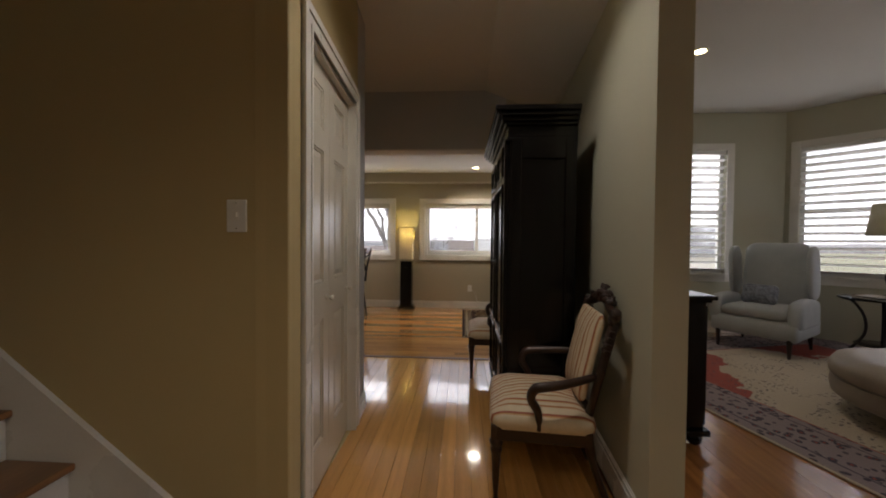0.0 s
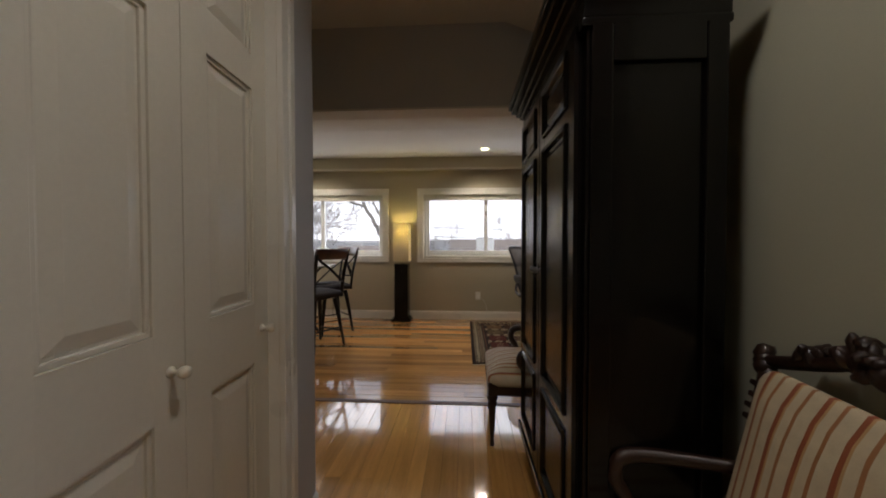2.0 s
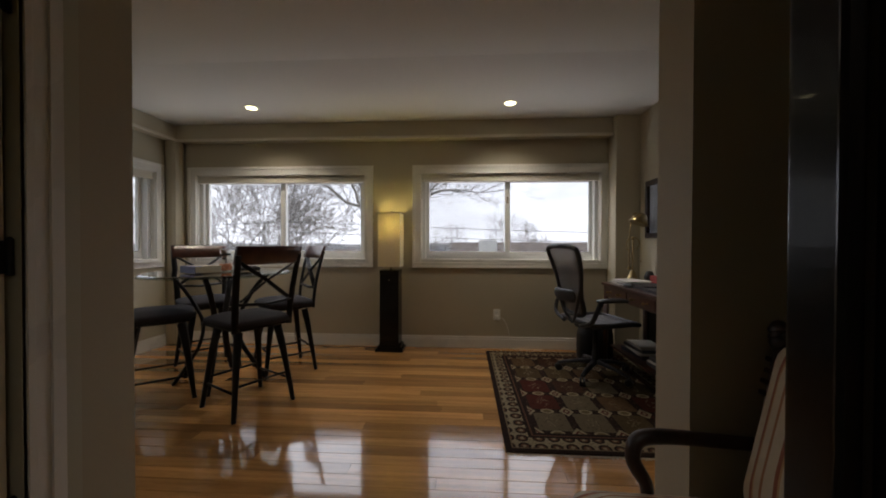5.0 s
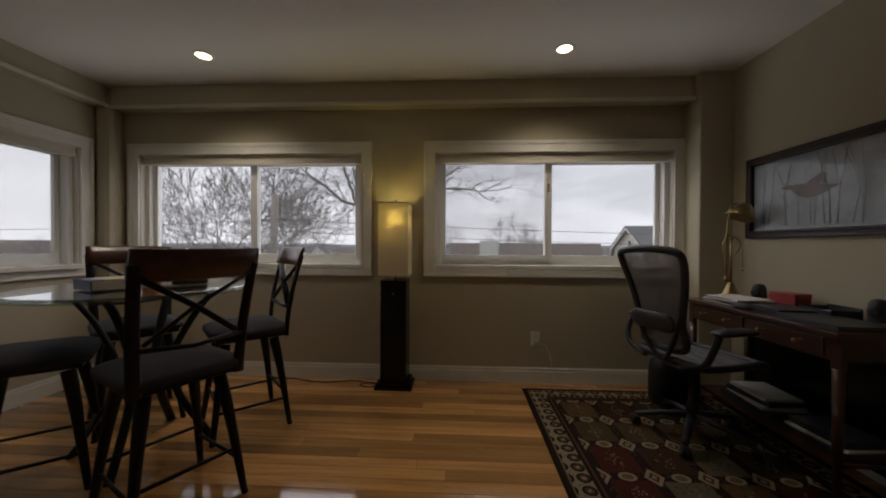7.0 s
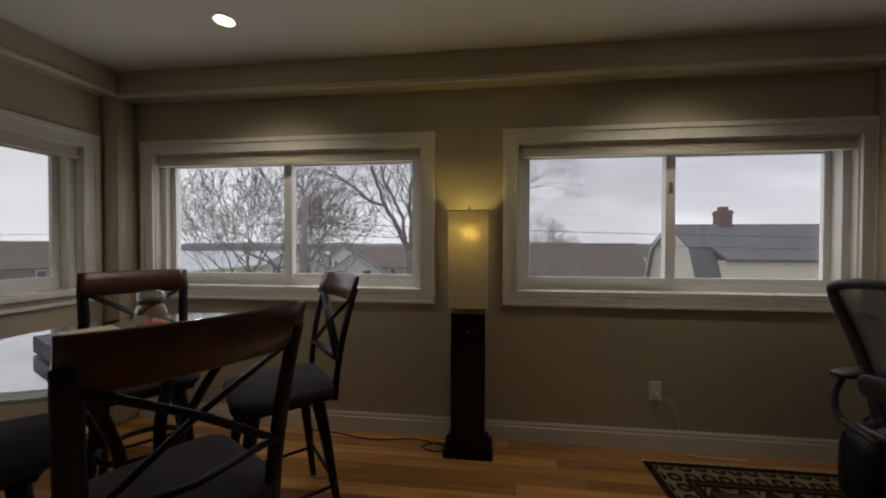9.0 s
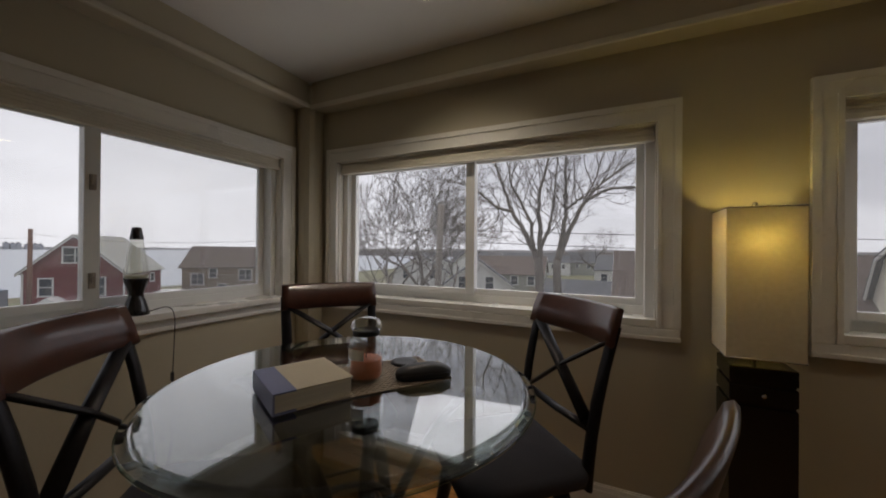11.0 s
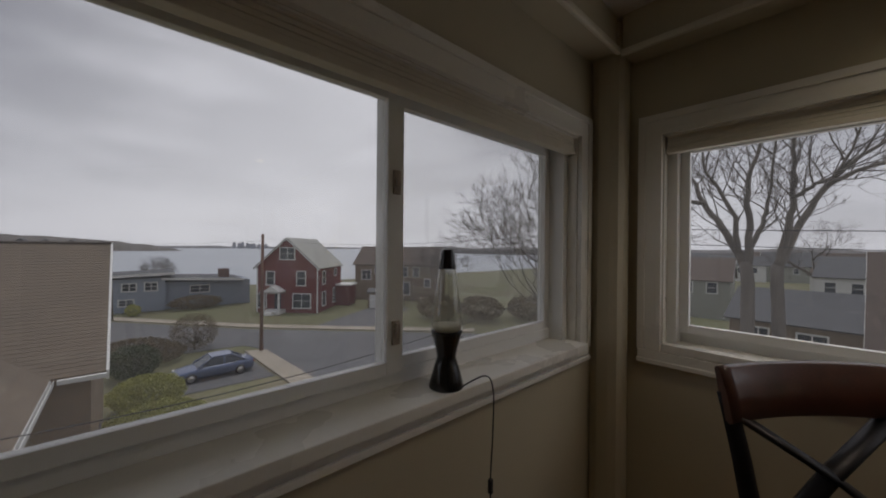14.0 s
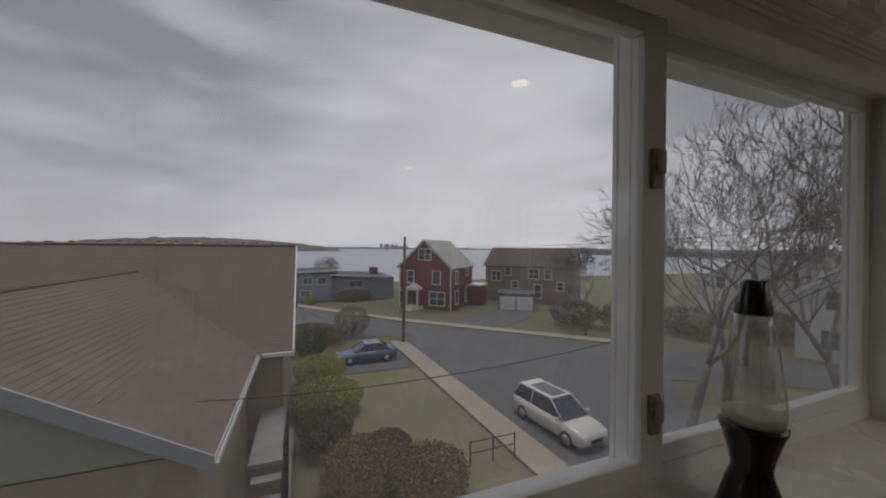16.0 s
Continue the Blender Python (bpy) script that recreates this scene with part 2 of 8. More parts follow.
M["low_haze_glass"] = clear_glass("low_haze_window_glass", haze=0.03)
M["lens"] = glow("lamp_lens", (1.0, 0.86, 0.46), 4.0)

# ---------- mesh helpers ----------


def box(bm, x0, x1, y0, y1, z0, z1, bevel=0.0, m=None):
    """One box in a bmesh, its edges rounded by bevel."""
    v = bmesh.ops.create_cube(bm, size=1.0)["verts"]
    bmesh.ops.scale(bm, vec=(x1 - x0, y1 - y0, z1 - z0), verts=v)
    bmesh.ops.translate(bm, vec=((x0 + x1) / 2, (y0 + y1) / 2, (z0 + z1) / 2), verts=v)
    if bevel:
        edges = list({e for q in v for e in q.link_edges})
        r = bmesh.ops.bevel(bm, geom=edges, offset=bevel, segments=2, affect="EDGES", profile=0.6)
        v = list({q for f in r["faces"] for q in f.verts} | {q for q in v if q.is_valid})
    if m is not None:
        bmesh.ops.transform(bm, matrix=m, verts=v)
    return v


def lathe(bm, profile, seg=24, at=(0, 0, 0), m=None):
    """A turned solid from (radius, height) pairs, about z."""
    rings = []
    for r, z in profile:
        rings.append([bm.verts.new((at[0] + r * math.cos(2 * math.pi * i / seg), at[1] + r * math.sin(2 * math.pi * i / seg), at[2] + z)) for i in range(seg)])
    for a, b in zip(rings, rings[1:]):
        for i in range(seg):
            bm.faces.new((a[i], a[(i + 1) % seg], b[(i + 1) % seg], b[i])).smooth = True
    bm.faces.new(rings[0][::-1])
    bm.faces.new(rings[-1])
    if m is not None:
        bmesh.ops.transform(bm, matrix=m, verts=[v for r in rings for v in r])


def tube(bm, points, radii, seg=8, flat=1.0):
    """A round rod through points; flat squeezes it along its second axis."""
    pts = [Vector(p) for p in points]
    if not hasattr(radii, "__len__"):
        radii = [radii] * len(pts)
    rings, up = [], None
    for i, p in enumerate(pts):
        d = (pts[min(i + 1, len(pts) - 1)] - pts[max(i - 1, 0)]).normalized()
        if up is None:
            up = d.cross(Vector((0.13, 0.31, 0.94))).normalized() if abs(d.z) < 0.95 else d.cross(Vector((0, 1, 0))).normalized()
        up = (up - d * up.dot(d)).normalized()
        side = d.cross(up)
        rings.append([bm.verts.new(p + (up * math.cos(2 * math.pi * k / seg) + side * (flat * math.sin(2 * math.pi * k / seg))) * radii[i]) for k in range(seg)])
    for a, b in zip(rings, rings[1:]):
        for k in range(seg):
            bm.faces.new((a[k], a[(k + 1) % seg], b[(k + 1) % seg], b[k])).smooth = True
    bm.faces.new(rings[0][::-1])
    bm.faces.new(rings[-1])


def curve(points, n=10):
    """Catmull-Rom points through the given ones."""
    p = [Vector(q) for q in points]
    p = [p[0] * 2 - p[1]] + p + [p[-1] * 2 - p[-2]]
    out = []
    for a, b, c, d in zip(p, p[1:], p[2:], p[3:]):
        for i in range(n):
            t = i / n
            out.append(0.5 * ((2 * b) + (c - a) * t + (2 * a - 5 * b + 4 * c - d) * t * t + (3 * b - a - 3 * c + d) * t ** 3))
    return out + [p[-2]]


def cushion(bm, w, d, z0, z1, crown=0.03, nx=10, ny=10, rnd=0.04, m=None, puff=0.02):
    """A padded slab with rounded rim and a crowned top."""
    def ring(s, z):
        return [(x * s[0], y * s[1], z) for x, y in outline]
    outline = []
    for cx, cy, a0 in ((1, 1, 0), (-1, 1, 90), (-1, -1, 180), (1, -1, 270)):
        for i in range(5):
            a = radians(a0 + 22.5 * i)
            outline.append((cx * (w / 2 - rnd) + rnd * math.cos(a), cy * (d / 2 - rnd) + rnd * math.sin(a)))
    h = z1 - z0
    levels = [(0.94, z0), (1.0, z0 + 0.12 * h), (1.0 + puff, z0 + 0.5 * h), (1.0, z0 + 0.82 * h), (0.93, z1), (0.72, z1 + 0.55 * crown), (0.42, z1 + 0.87 * crown), (0.12, z1 + crown)]
    rings = [[bm.verts.new(p) for p in ring((s, s), z)] for s, z in levels]
    k = len(outline)
    for a, b in zip(rings, rings[1:]):
        for i in range(k):
            bm.faces.new((a[i], a[(i + 1) % k], b[(i + 1) % k], b[i])).smooth = True
    bm.faces.new(rings[0][::-1])
    bm.faces.new(rings[-1]).smooth = True
    if m is not None:
        bmesh.ops.transform(bm, matrix=m, verts=[v for r in rings for v in r])


def part(name, bm, material, parent=None, label="", at=None):
    """Link a bmesh as one mesh object under a thing or a part."""
    me = bpy.data.meshes.new(name)
    bmesh.ops.recalc_face_normals(bm, faces=bm.faces[:])
    bm.to_mesh(me)
    bm.free()
    me.materials.append(material)
    ob = new(name, me)
    if parent is not None:
        ob.parent = parent
    if at is not None:
        ob.matrix_basis = at
    if label:
        ob["label"] = label
    return ob


def boxes(name, material, parent, rows, bevel=0.0, label="", at=None):
    bm = bmesh.new()
    for r in rows:
        box(bm, *r, bevel=bevel)
    return part(name, bm, material, parent, label, at)


def thing(name, m, label, category, group=""):
    ob = new(name)
    ob.matrix_basis = m
    ob.empty_display_size = 0.1
    return tagged(ob, label, category, group)


def structure(name, material, rows, label="", bevel=0.0):
    ob = boxes(name, material, None, rows, bevel)
    return tagged(ob, label, name.split("_")[0], "", "structure")


# ---------- structure ----------
CEIL, HALL = 2.41, 2.715
LWX, RWX, BWY, FWY = -3.16, 1.87, 6.40, 3.80
HW, NW, HE = -0.268, -1.09, 1.065
SKEW_E = Matrix.Translation((HE, 1.39, 0)) @ pose(0, 0, 0, 0, 0, -4.6) @ Matrix.Translation((-HE, -1.39, 0))
SKEW = Matrix.Translation((HW, 1.255, 0)) @ pose(0, 0, 0, 0, 0, 3.85) @ Matrix.Translation((-HW, -1.255, 0))
WIN = {"rear_left": (-2.893, -0.967), "rear_right": (-0.345, 1.556), "side": (4.20, 6.148)}
WZ0, WZ1 = 0.955, 1.875


def wall_with_holes(name, axis, at, thick, a0, a1, z0, z1, holes, material, label):
    """A wall along one axis, its thickness towards +thick, with rectangular openings (a0, a1, z0, z1)."""
    rows, cur = [], a0
    def put(p, q, r, s):
        if q - p > 1e-4 and s - r > 1e-4:
            t0, t1 = min(at, at + thick), max(at, at + thick)
            rows.append((p, q, t0, t1, r, s) if axis == "x" else (t0, t1, p, q, r, s))
    for h in sorted(holes):
        put(cur, h[0], z0, z1)
        put(h[0], h[1], z0, h[2])
        put(h[0], h[1], h[3], z1)
        cur = h[1]
    put(cur, a1, z0, z1)
    return structure(name, material, rows, label)


wall_with_holes("wall_north", "x", BWY, 0.18, LWX - 0.18, RWX + 0.15, -0.3, 2.75, [(*WIN["rear_left"], WZ0 - 0.04, WZ1), (*WIN["rear_right"], WZ0 - 0.04, WZ1)], M["khaki"], "khaki painted plaster wall with two wide windows")
wall_with_holes("wall_west", "y", LWX, -0.18, FWY - 0.18, BWY, -0.3, 2.75, [(*WIN["side"], WZ0 - 0.04, WZ1)], M["khaki"], "khaki painted plaster wall with one wide window")
structure("wall_east", M["khaki"], [(RWX, RWX + 0.15, 3.62, BWY, -0.3, 2.75)], "khaki painted plaster wall behind the desk")
structure("wall_office_south", M["khaki"], [(LWX, NW, 3.62, FWY, -0.3, 2.75), (0.77, RWX, 3.62, FWY, -0.3, 2.75)], "khaki painted wall beside the wide opening")
structure("wall_header", M["headgrey"], [(NW, 0.77, 3.62, 3.80, 2.136, 2.80)], "grey painted header above the wide opening")
wall_with_holes("wall_closet", "y", HW, -0.12, 1.255, 2.30, -0.3, 2.75, [(1.45, 2.20, 0.0, 2.05)], M["khaki_hall"], "khaki wall round the closet, tinted ochre for warm light").matrix_basis = SKEW
# same closet wall, its far end greyed to show window daylight
wall_with_holes("wall_closet_corner", "y", HW, -0.12, 2.30, 2.52, -0.3, 2.75, [], M["headgrey"], "closet wall corner, coloured pale grey for the daylight on it").matrix_basis = SKEW
structure("wall_stair", M["khaki_hall"], [(-2.6, HW - 0.115, 1.2495, 1.375, -0.3, 5.2), (HW - 0.115, HW - 0.002, 1.2495, 1.30, -0.3, 2.72)], "khaki painted wall beside the stairs")
structure("wall_closet_inside", M["hallgrey"], [(-1.09, HW - 0.19, 2.40, 2.515, -0.3, 2.75), (-1.21, -1.09, 1.375, 2.48, -0.3, 2.75)], "plain painted closet and niche walls")
wall_with_holes("wall_niche", "y", NW, -0.12, 2.48, 3.62, -0.3, 2.75, [(2.66, 3.47, 0.0, 2.04)], M["hallgrey"], "grey-beige painted wall round a panelled door")
wall_with_holes("wall_hall_east", "y", HE, 0.125, 1.39, 3.60, -0.3, 3.0, [], M["hallgrey"], "grey-beige painted hall wall behind the armoire").matrix_basis = SKEW_E
structure("wall_behind_niche_door", M["hallgrey"], [(-2.0, -1.9, 2.4, 3.62, -0.3, 2.75), (-1.9, -1.21, 2.38, 2.48, -0.3, 2.75)], "plain painted walls behind the niche door")
# living room, entry and stairwell shell
structure("wall_living_north", M["hallgrey"], [(2.02, 3.30, 5.0, 5.15, -0.3, 3.1), (3.30, 3.87, 5.0, 5.15, -0.3, 0.80), (3.30, 3.87, 5.0, 5.15, 2.45, 3.1), (3.87, 4.62, 5.0, 5.15, -0.3, 3.1)], "grey-beige living room wall with a narrow window")
structure("wall_living_west", M["hallgrey"], [(2.02, 2.12, 3.62, 5.0, -0.3, 3.1), (1.285, 2.02, 3.60, 3.62, -0.3, 3.1)], "plain painted living room wall")
structure("wall_entry_south", M["hallgrey"], [(-2.6, 7.6, -2.15, -2.0, -0.3, 5.2)], "plain painted wall behind the entry")
structure("wall_living_east", M["hallgrey"], [(7.45, 7.6, -2.0, -1.2, -0.3, 3.1), (7.45, 7.6, 1.0, 2.2, -0.3, 3.1), (7.45, 7.6, -1.2, 1.0, -0.3, 0.85), (7.45, 7.6, -1.2, 1.0, 2.45, 3.1)], "plain painted living room wall")
structure("wall_stairwell_west", M["khaki"], [(-2.72, -2.6, -2.0, 1.375, -0.3, 5.2)], "plain painted stairwell wall")
# unseen blockers by the hall ceiling, added to keep sky light from leaking in
structure("wall_stairwell_upper", M["hallgrey"], [(-0.45, -0.33, -2.0, 1.256, 2.84, 5.2)], "unseen wall above the hall that stops stray sky light")
structure("wall_hall_head", M["hallgrey"], [(1.272, 1.30, -2.0, 1.25, 2.70, 2.96)], "unseen filler between hall and living room ceilings against stray light")
BAY = pose(4.62, 5.0, 0, 0, 0, -45)
bay = boxes("wall_bay", M["hallgrey"], None, [(0, 0.14, 0, 0.15, -0.3, 3.1), (0.14, 2.3, 0, 0.15, -0.3, 0.80), (0.14, 2.3, 0, 0.15, 2.45, 3.1), (2.3, 4.1, 0, 0.15, -0.3, 3.1)], at=BAY)
tagged(bay, "grey-beige angled bay wall with a wide window", "wall", "", "structure")
# ceilings
structure("ceiling_office", M["ceiling"], [(LWX, RWX, 5.02, BWY, CEIL, CEIL + 0.12)], "smooth off-white ceiling")
slope = bmesh.new()
sv = [slope.verts.new(p) for p in ((LWX, FWY, 2.135), (RWX, FWY, 2.135), (RWX, 5.02, CEIL), (LWX, 5.02, CEIL), (LWX, FWY, 2.26), (RWX, FWY, 2.26), (RWX, 5.02, CEIL + 0.12), (LWX, 5.02, CEIL + 0.12))]
for f in ((0, 1, 2, 3), (7, 6, 5, 4), (0, 4, 5, 1), (1, 5, 6, 2), (2, 6, 7, 3), (3, 7, 4, 0)):
    slope.faces.new([sv[i] for i in f])
tagged(part("ceiling_office_slope", slope, M["ceiling"]), "gently sloping off-white ceiling", "ceiling", "", "structure")
structure("ceiling_hall", M["ceiling"], [(-1.9, 0.56, 1.25, 3.62, HALL, HALL + 0.12), (-0.45, 1.3, -2.0, 1.25, HALL, HALL + 0.12)], "smooth off-white hall ceiling")
cove = bmesh.new()
cv = [cove.verts.new(p) for p in ((0.56, 1.25, HALL), (0.56, 3.62, HALL), (1.16, 3.62, 2.47), (1.16, 1.25, 2.47), (0.56, 1.25, HALL + 0.3), (0.56, 3.62, HALL + 0.3), (1.285, 3.62, HALL + 0.3), (1.285, 1.25, HALL + 0.3), (1.285, 3.62, 2.47), (1.285, 1.25, 2.47))]
for f in ((0, 1, 2, 3), (3, 2, 8, 9), (4, 7, 6, 5), (0, 4, 5, 1), (9, 8, 6, 7), (0, 3, 9, 7, 4), (1, 5, 6, 8, 2)):
    cove.faces.new([cv[i] for i in f])
tagged(part("ceiling_hall_cove", cove, M["ceiling"]), "sloped off-white ceiling edge above the armoire", "ceiling", "", "structure")
structure("ceiling_living", M["ceiling"], [(1.285, 7.6, -2.0, 5.15, 2.95, 3.05)], "smooth off-white living room ceiling")
structure("ceiling_stairwell", M["ceiling"], [(-2.6, -0.45, -2.0, 1.25, 5.1, 5.2)], "plain stairwell ceiling")
structure("subfloor", M["strip"], [(-2.6, 7.6, -2.1, 3.62, -0.3, -0.022), (LWX, RWX, 3.62, BWY, -0.3, -0.022), (1.87, 7.6, 3.62, 5.15, -0.3, -0.022)], "dark subfloor under the boards")

# wall khaki made lighter, so the mouldings seem to catch light
M["rail"] = mat("lit_khaki_moulding", (0.60, 0.56, 0.46), 0.5, var=0.05, scale=1.2, fine=200, bump=0.06)
structure("trim_beam_north", M["rail"], [(LWX + 0.14, RWX - 0.24, 6.25, 6.27, 2.222, 2.250)], "khaki moulding under the boxed beam, coloured lighter as if lit", 0.006)
structure("trim_beam_west", M["rail"], [(LWX + 0.12, LWX + 0.14, FWY, 6.255, 2.232, 2.260)], "khaki moulding under the boxed beam, coloured lighter as if lit", 0.006)
structure("ceiling_opening_soffit", M["ceiling"], [(NW, 0.77, 3.623, 3.80, 2.122, 2.136)], "off-white soffit under the header")
# box beams and corner posts of the office
structure("beam_north", M["khaki"], [(LWX + 0.14, RWX - 0.24, 6.27, BWY, 2.235, CEIL)], "boxed khaki beam along the window wall", 0.004)
structure("beam_west", M["khaki"], [(LWX, LWX + 0.12, FWY, 6.26, 2.245, CEIL)], "boxed khaki beam along the side wall", 0.004)
structure("post_corner_west", M["khaki"], [(LWX, LWX + 0.14, 6.255, BWY, 0, CEIL)], "rounded khaki corner post", 0.045)
structure("post_corner_east", M["khaki"], [(RWX - 0.24, RWX, 6.20, BWY, 0, CEIL)], "boxed khaki corner post", 0.012)


def baseboard(name, axis, at, toward, a0, a1, h=0.125):
    """Moulded skirting: a board and a stepped cap."""
    bm = bmesh.new()
    for t, z0, z1 in ((0.016, 0.0, h - 0.03), (0.011, h - 0.03, h - 0.008), (0.006, h - 0.008, h)):
        p, q = sorted((at, at + toward * t))
        box(bm, *((a0, a1, p, q) if axis == "x" else (p, q, a0, a1)), z0, z1, bevel=0.0015)
    return tagged(part(name, bm, M["trim"]), "white moulded baseboard", "baseboard", "", "structure")


baseboard("baseboard_north", "x", BWY, -1, LWX + 0.14, RWX - 0.24)
baseboard("baseboard_west", "y", LWX, 1, FWY, 6.255)
baseboard("baseboard_east", "y", RWX, -1, FWY, 6.20)
baseboard("baseboard_south_left", "x", FWY, 1, LWX, NW)
baseboard("baseboard_south_right", "x", FWY, 1, 0.77, RWX)
baseboard("baseboard_jamb", "y", NW, 1, 3.64, 3.80)
baseboard("baseboard_hall_east", "y", HE, -1, 1.39, 3.60, 0.15).matrix_basis = SKEW_E
baseboard("baseboard_hall_end", "x", 1.39, -1, HE, HE + 0.125, 0.15).matrix_basis = SKEW_E
baseboard("baseboard_closet_far", "y", HW, 1, 2.295, 2.52).matrix_basis = SKEW
baseboard("baseboard_closet_end", "x", 2.515, 1, -1.09, HW - 0.19)
baseboard("baseboard_living", "x", 5.0, -1, 2.02, 4.62, 0.16)
baseboard("baseboard_living_side", "y", HE + 0.125, 1, 1.39, 3.58, 0.15).matrix_basis = SKEW_E


def casing(name, axis, at, toward, a0, a1, z1, w=0.09):
    """Three-sided moulded door casing."""
    bm = bmesh.new()
    for t, i, o in ((0.014, 0.0, w), (0.022, w * 0.62, w), (0.019, 0.0, 0.018)):
        p, q = sorted((at, at + toward * t))
        for r in ((a0 - o, a0 - i, 0, z1 + o), (a1 + i, a1 + o, 0, z1 + o), (a0 - i, a1 + i, z1 + i, z1 + o)):
            if r[1] - r[0] > 0:
                box(bm, *((r[0], r[1], p, q) if axis == "x" else (p, q, r[0], r[1])), r[2], r[3], bevel=0.002)
    return tagged(part(name, bm, M["trim"]), "white moulded door casing", "trim", "", "structure")


casing("trim_closet", "y", HW, 1, 1.45, 2.20, 2.05).matrix_basis = SKEW
casing("trim_niche_door", "y", NW, 1, 2.66, 3.47, 2.04)
structure("trim_opening_threshold", M["strip"], [(NW, 0.77, 3.605, 3.655, -0.02, 0.004)], "dark wood strip between the two floors", 0.002)


M["latch"] = mat("worn_latch", (0.36, 0.31, 0.26), 0.5, metal=0.2, var=0.4, scale=30, fine=150)


def screen_cloth():
    """Fine grey insect screen: open weave over a see-through ground."""
    m = mat("insect_screen", (0.27, 0.275, 0.28), 0.8, var=0.12, scale=3, fine=60, bump=0.0)
    m.node_tree.nodes["Principled BSDF"].inputs["Alpha"].default_value = 0.09
    return m


M["screen"] = screen_cloth()


def window(name, axis, at, out, a0, a1, mull, wall_t, ledge, screen=0, latches=()):
    """A horizontal slider: casing, stool, jambs, two sashes, panes, latch and a raised shade."""
    win = thing(name, pose(0, 0, 0), "white vinyl sliding window with a raised cream shade", "window")
    win["kind"] = "structure"

    def r(p, q, d0, d1, z0, z1):
        e, f = sorted((at + out * d0, at + out * d1))
        return (p, q, e, f, z0, z1) if axis == "x" else (e, f, p, q, z0, z1)
    w = 0.095
    rows = []
    for t, i, o in ((-0.016, 0.003, w - 0.003), (-0.023, w - 0.03, w), (-0.02, 0.0, 0.02)):
        rows += [r(a0 - o, a0 - i, 0.0, t, WZ0 - 0.036, WZ1 + o), r(a1 + i, a1 + o, 0.0, t, WZ0 - 0.036, WZ1 + o), r(a0 - i - 0.001, a1 + i + 0.001, 0.0, t + 0.0005, WZ1 + i, WZ1 + o)]
    boxes("window_casing", M["trim"], win, rows, 0.002)
    boxes("window_sill", M["trim"], win, [r(a0 + 0.001, a1 - 0.001, 0.16, -ledge, WZ0 - 0.035, WZ0), r(a0 - w + 0.002, a1 + w - 0.002, 0, -0.016, WZ0 - w + 0.012, WZ0 - 0.037), r(a0 - w, a1 + w, 0, -0.024, WZ0 - w, WZ0 - w + 0.02)], 0.004)
    boxes("window_frame", M["vinyl"], win, [r(a0, a0 + 0.045, 0.045, wall_t - 0.01, WZ0, WZ1), r(a1 - 0.045, a1, 0.045, wall_t - 0.01, WZ0, WZ1), r(a0 + 0.045, a1 - 0.045, 0.045, wall_t - 0.01, WZ1 - 0.04, WZ1), r(a0 + 0.045, a1 - 0.045, 0.11, wall_t - 0.01, WZ0, WZ0 + 0.045)], 0.002)
    boxes("jamb", M["trim"], win, [r(a0 - 0.01, a0 + 0.006, 0.001, 0.0445, WZ0, WZ1), r(a1 - 0.006, a1 + 0.01, 0.001, 0.0445, WZ0, WZ1), r(a0 + 0.006, a1 - 0.006, 0.001, 0.0445, WZ1 - 0.006, WZ1 + 0.01)])
    for i, (p, q, d) in enumerate(((a0 + 0.045, mull + 0.028, 0.100), (mull - 0.028, a1 - 0.045, 0.128))):
        f, fl, fr = 0.036, (0.036, 0.056)[i], (0.056, 0.036)[i]
        sash = boxes("sash", M["vinyl"], win, [r(p, p + fl, d - 0.0135, d + 0.0135, WZ0 + 0.045, WZ1 - 0.04), r(q - fr, q, d - 0.0135, d + 0.0135, WZ0 + 0.045, WZ1 - 0.04), r(p + fl, q - fr, d - 0.0135, d + 0.0135, WZ0 + 0.045, WZ0 + 0.045 + f), r(p + fl, q - fr, d - 0.0135, d + 0.0135, WZ1 - 0.04 - f, WZ1 - 0.04)], 0.002)
        pane = boxes("pane", M["low_haze_glass"] if axis == "x" else M["glass"], sash, [r(p + fl - 0.004, q - fr + 0.004, d - 0.002, d + 0.002, WZ0 + 0.045 + f - 0.004, WZ1 - 0.04 - f + 0.004)])
        pane.visible_shadow = False
    if screen:
        p, q = (a0 + 0.047, mull + 0.02) if screen < 0 else (mull - 0.02, a1 - 0.047)
        d, f = 0.158, 0.018
        sf = boxes("screen_frame", M["vinyl"], win, [r(p, p + f, d - 0.005, d + 0.005, WZ0 + 0.046, WZ1 - 0.041), r(q - f, q, d - 0.005, d + 0.005, WZ0 + 0.046, WZ1 - 0.041), r(p + f, q - f, d - 0.005, d + 0.005, WZ0 + 0.046, WZ0 + 0.046 + f), r(p + f, q - f, d - 0.005, d + 0.005, WZ1 - 0.041 - f, WZ1 - 0.041)], 0.001)
        cloth = boxes("screen_mesh", M["screen"], sf, [r(p + f - 0.003, q - f + 0.003, d - 0.0004, d + 0.0004, WZ0 + 0.046 + f - 0.003, WZ1 - 0.041 - f + 0.003)], 0, "grey insect screen")
        cloth.visible_shadow = False
    for z in latches:
        boxes("latch", M["latch"], win, [r(mull - 0.012, mull + 0.012, 0.078, 0.0865, z - 0.035, z + 0.035), r(mull - 0.006, mull + 0.006, 0.068, 0.078, z - 0.012, z + 0.03)], 0.002, "worn sash latch")
    sh = bmesh.new()
    n = 7
    for i in range(n):
        z = 1.872 - i * 0.0075
        box(sh, *r(a0 + 0.012, a1 - 0.012, 0.012 + 0.004 * (i % 2), 0.040 - 0.004 * (i % 2), z - 0.0070, z), bevel=0.0008)
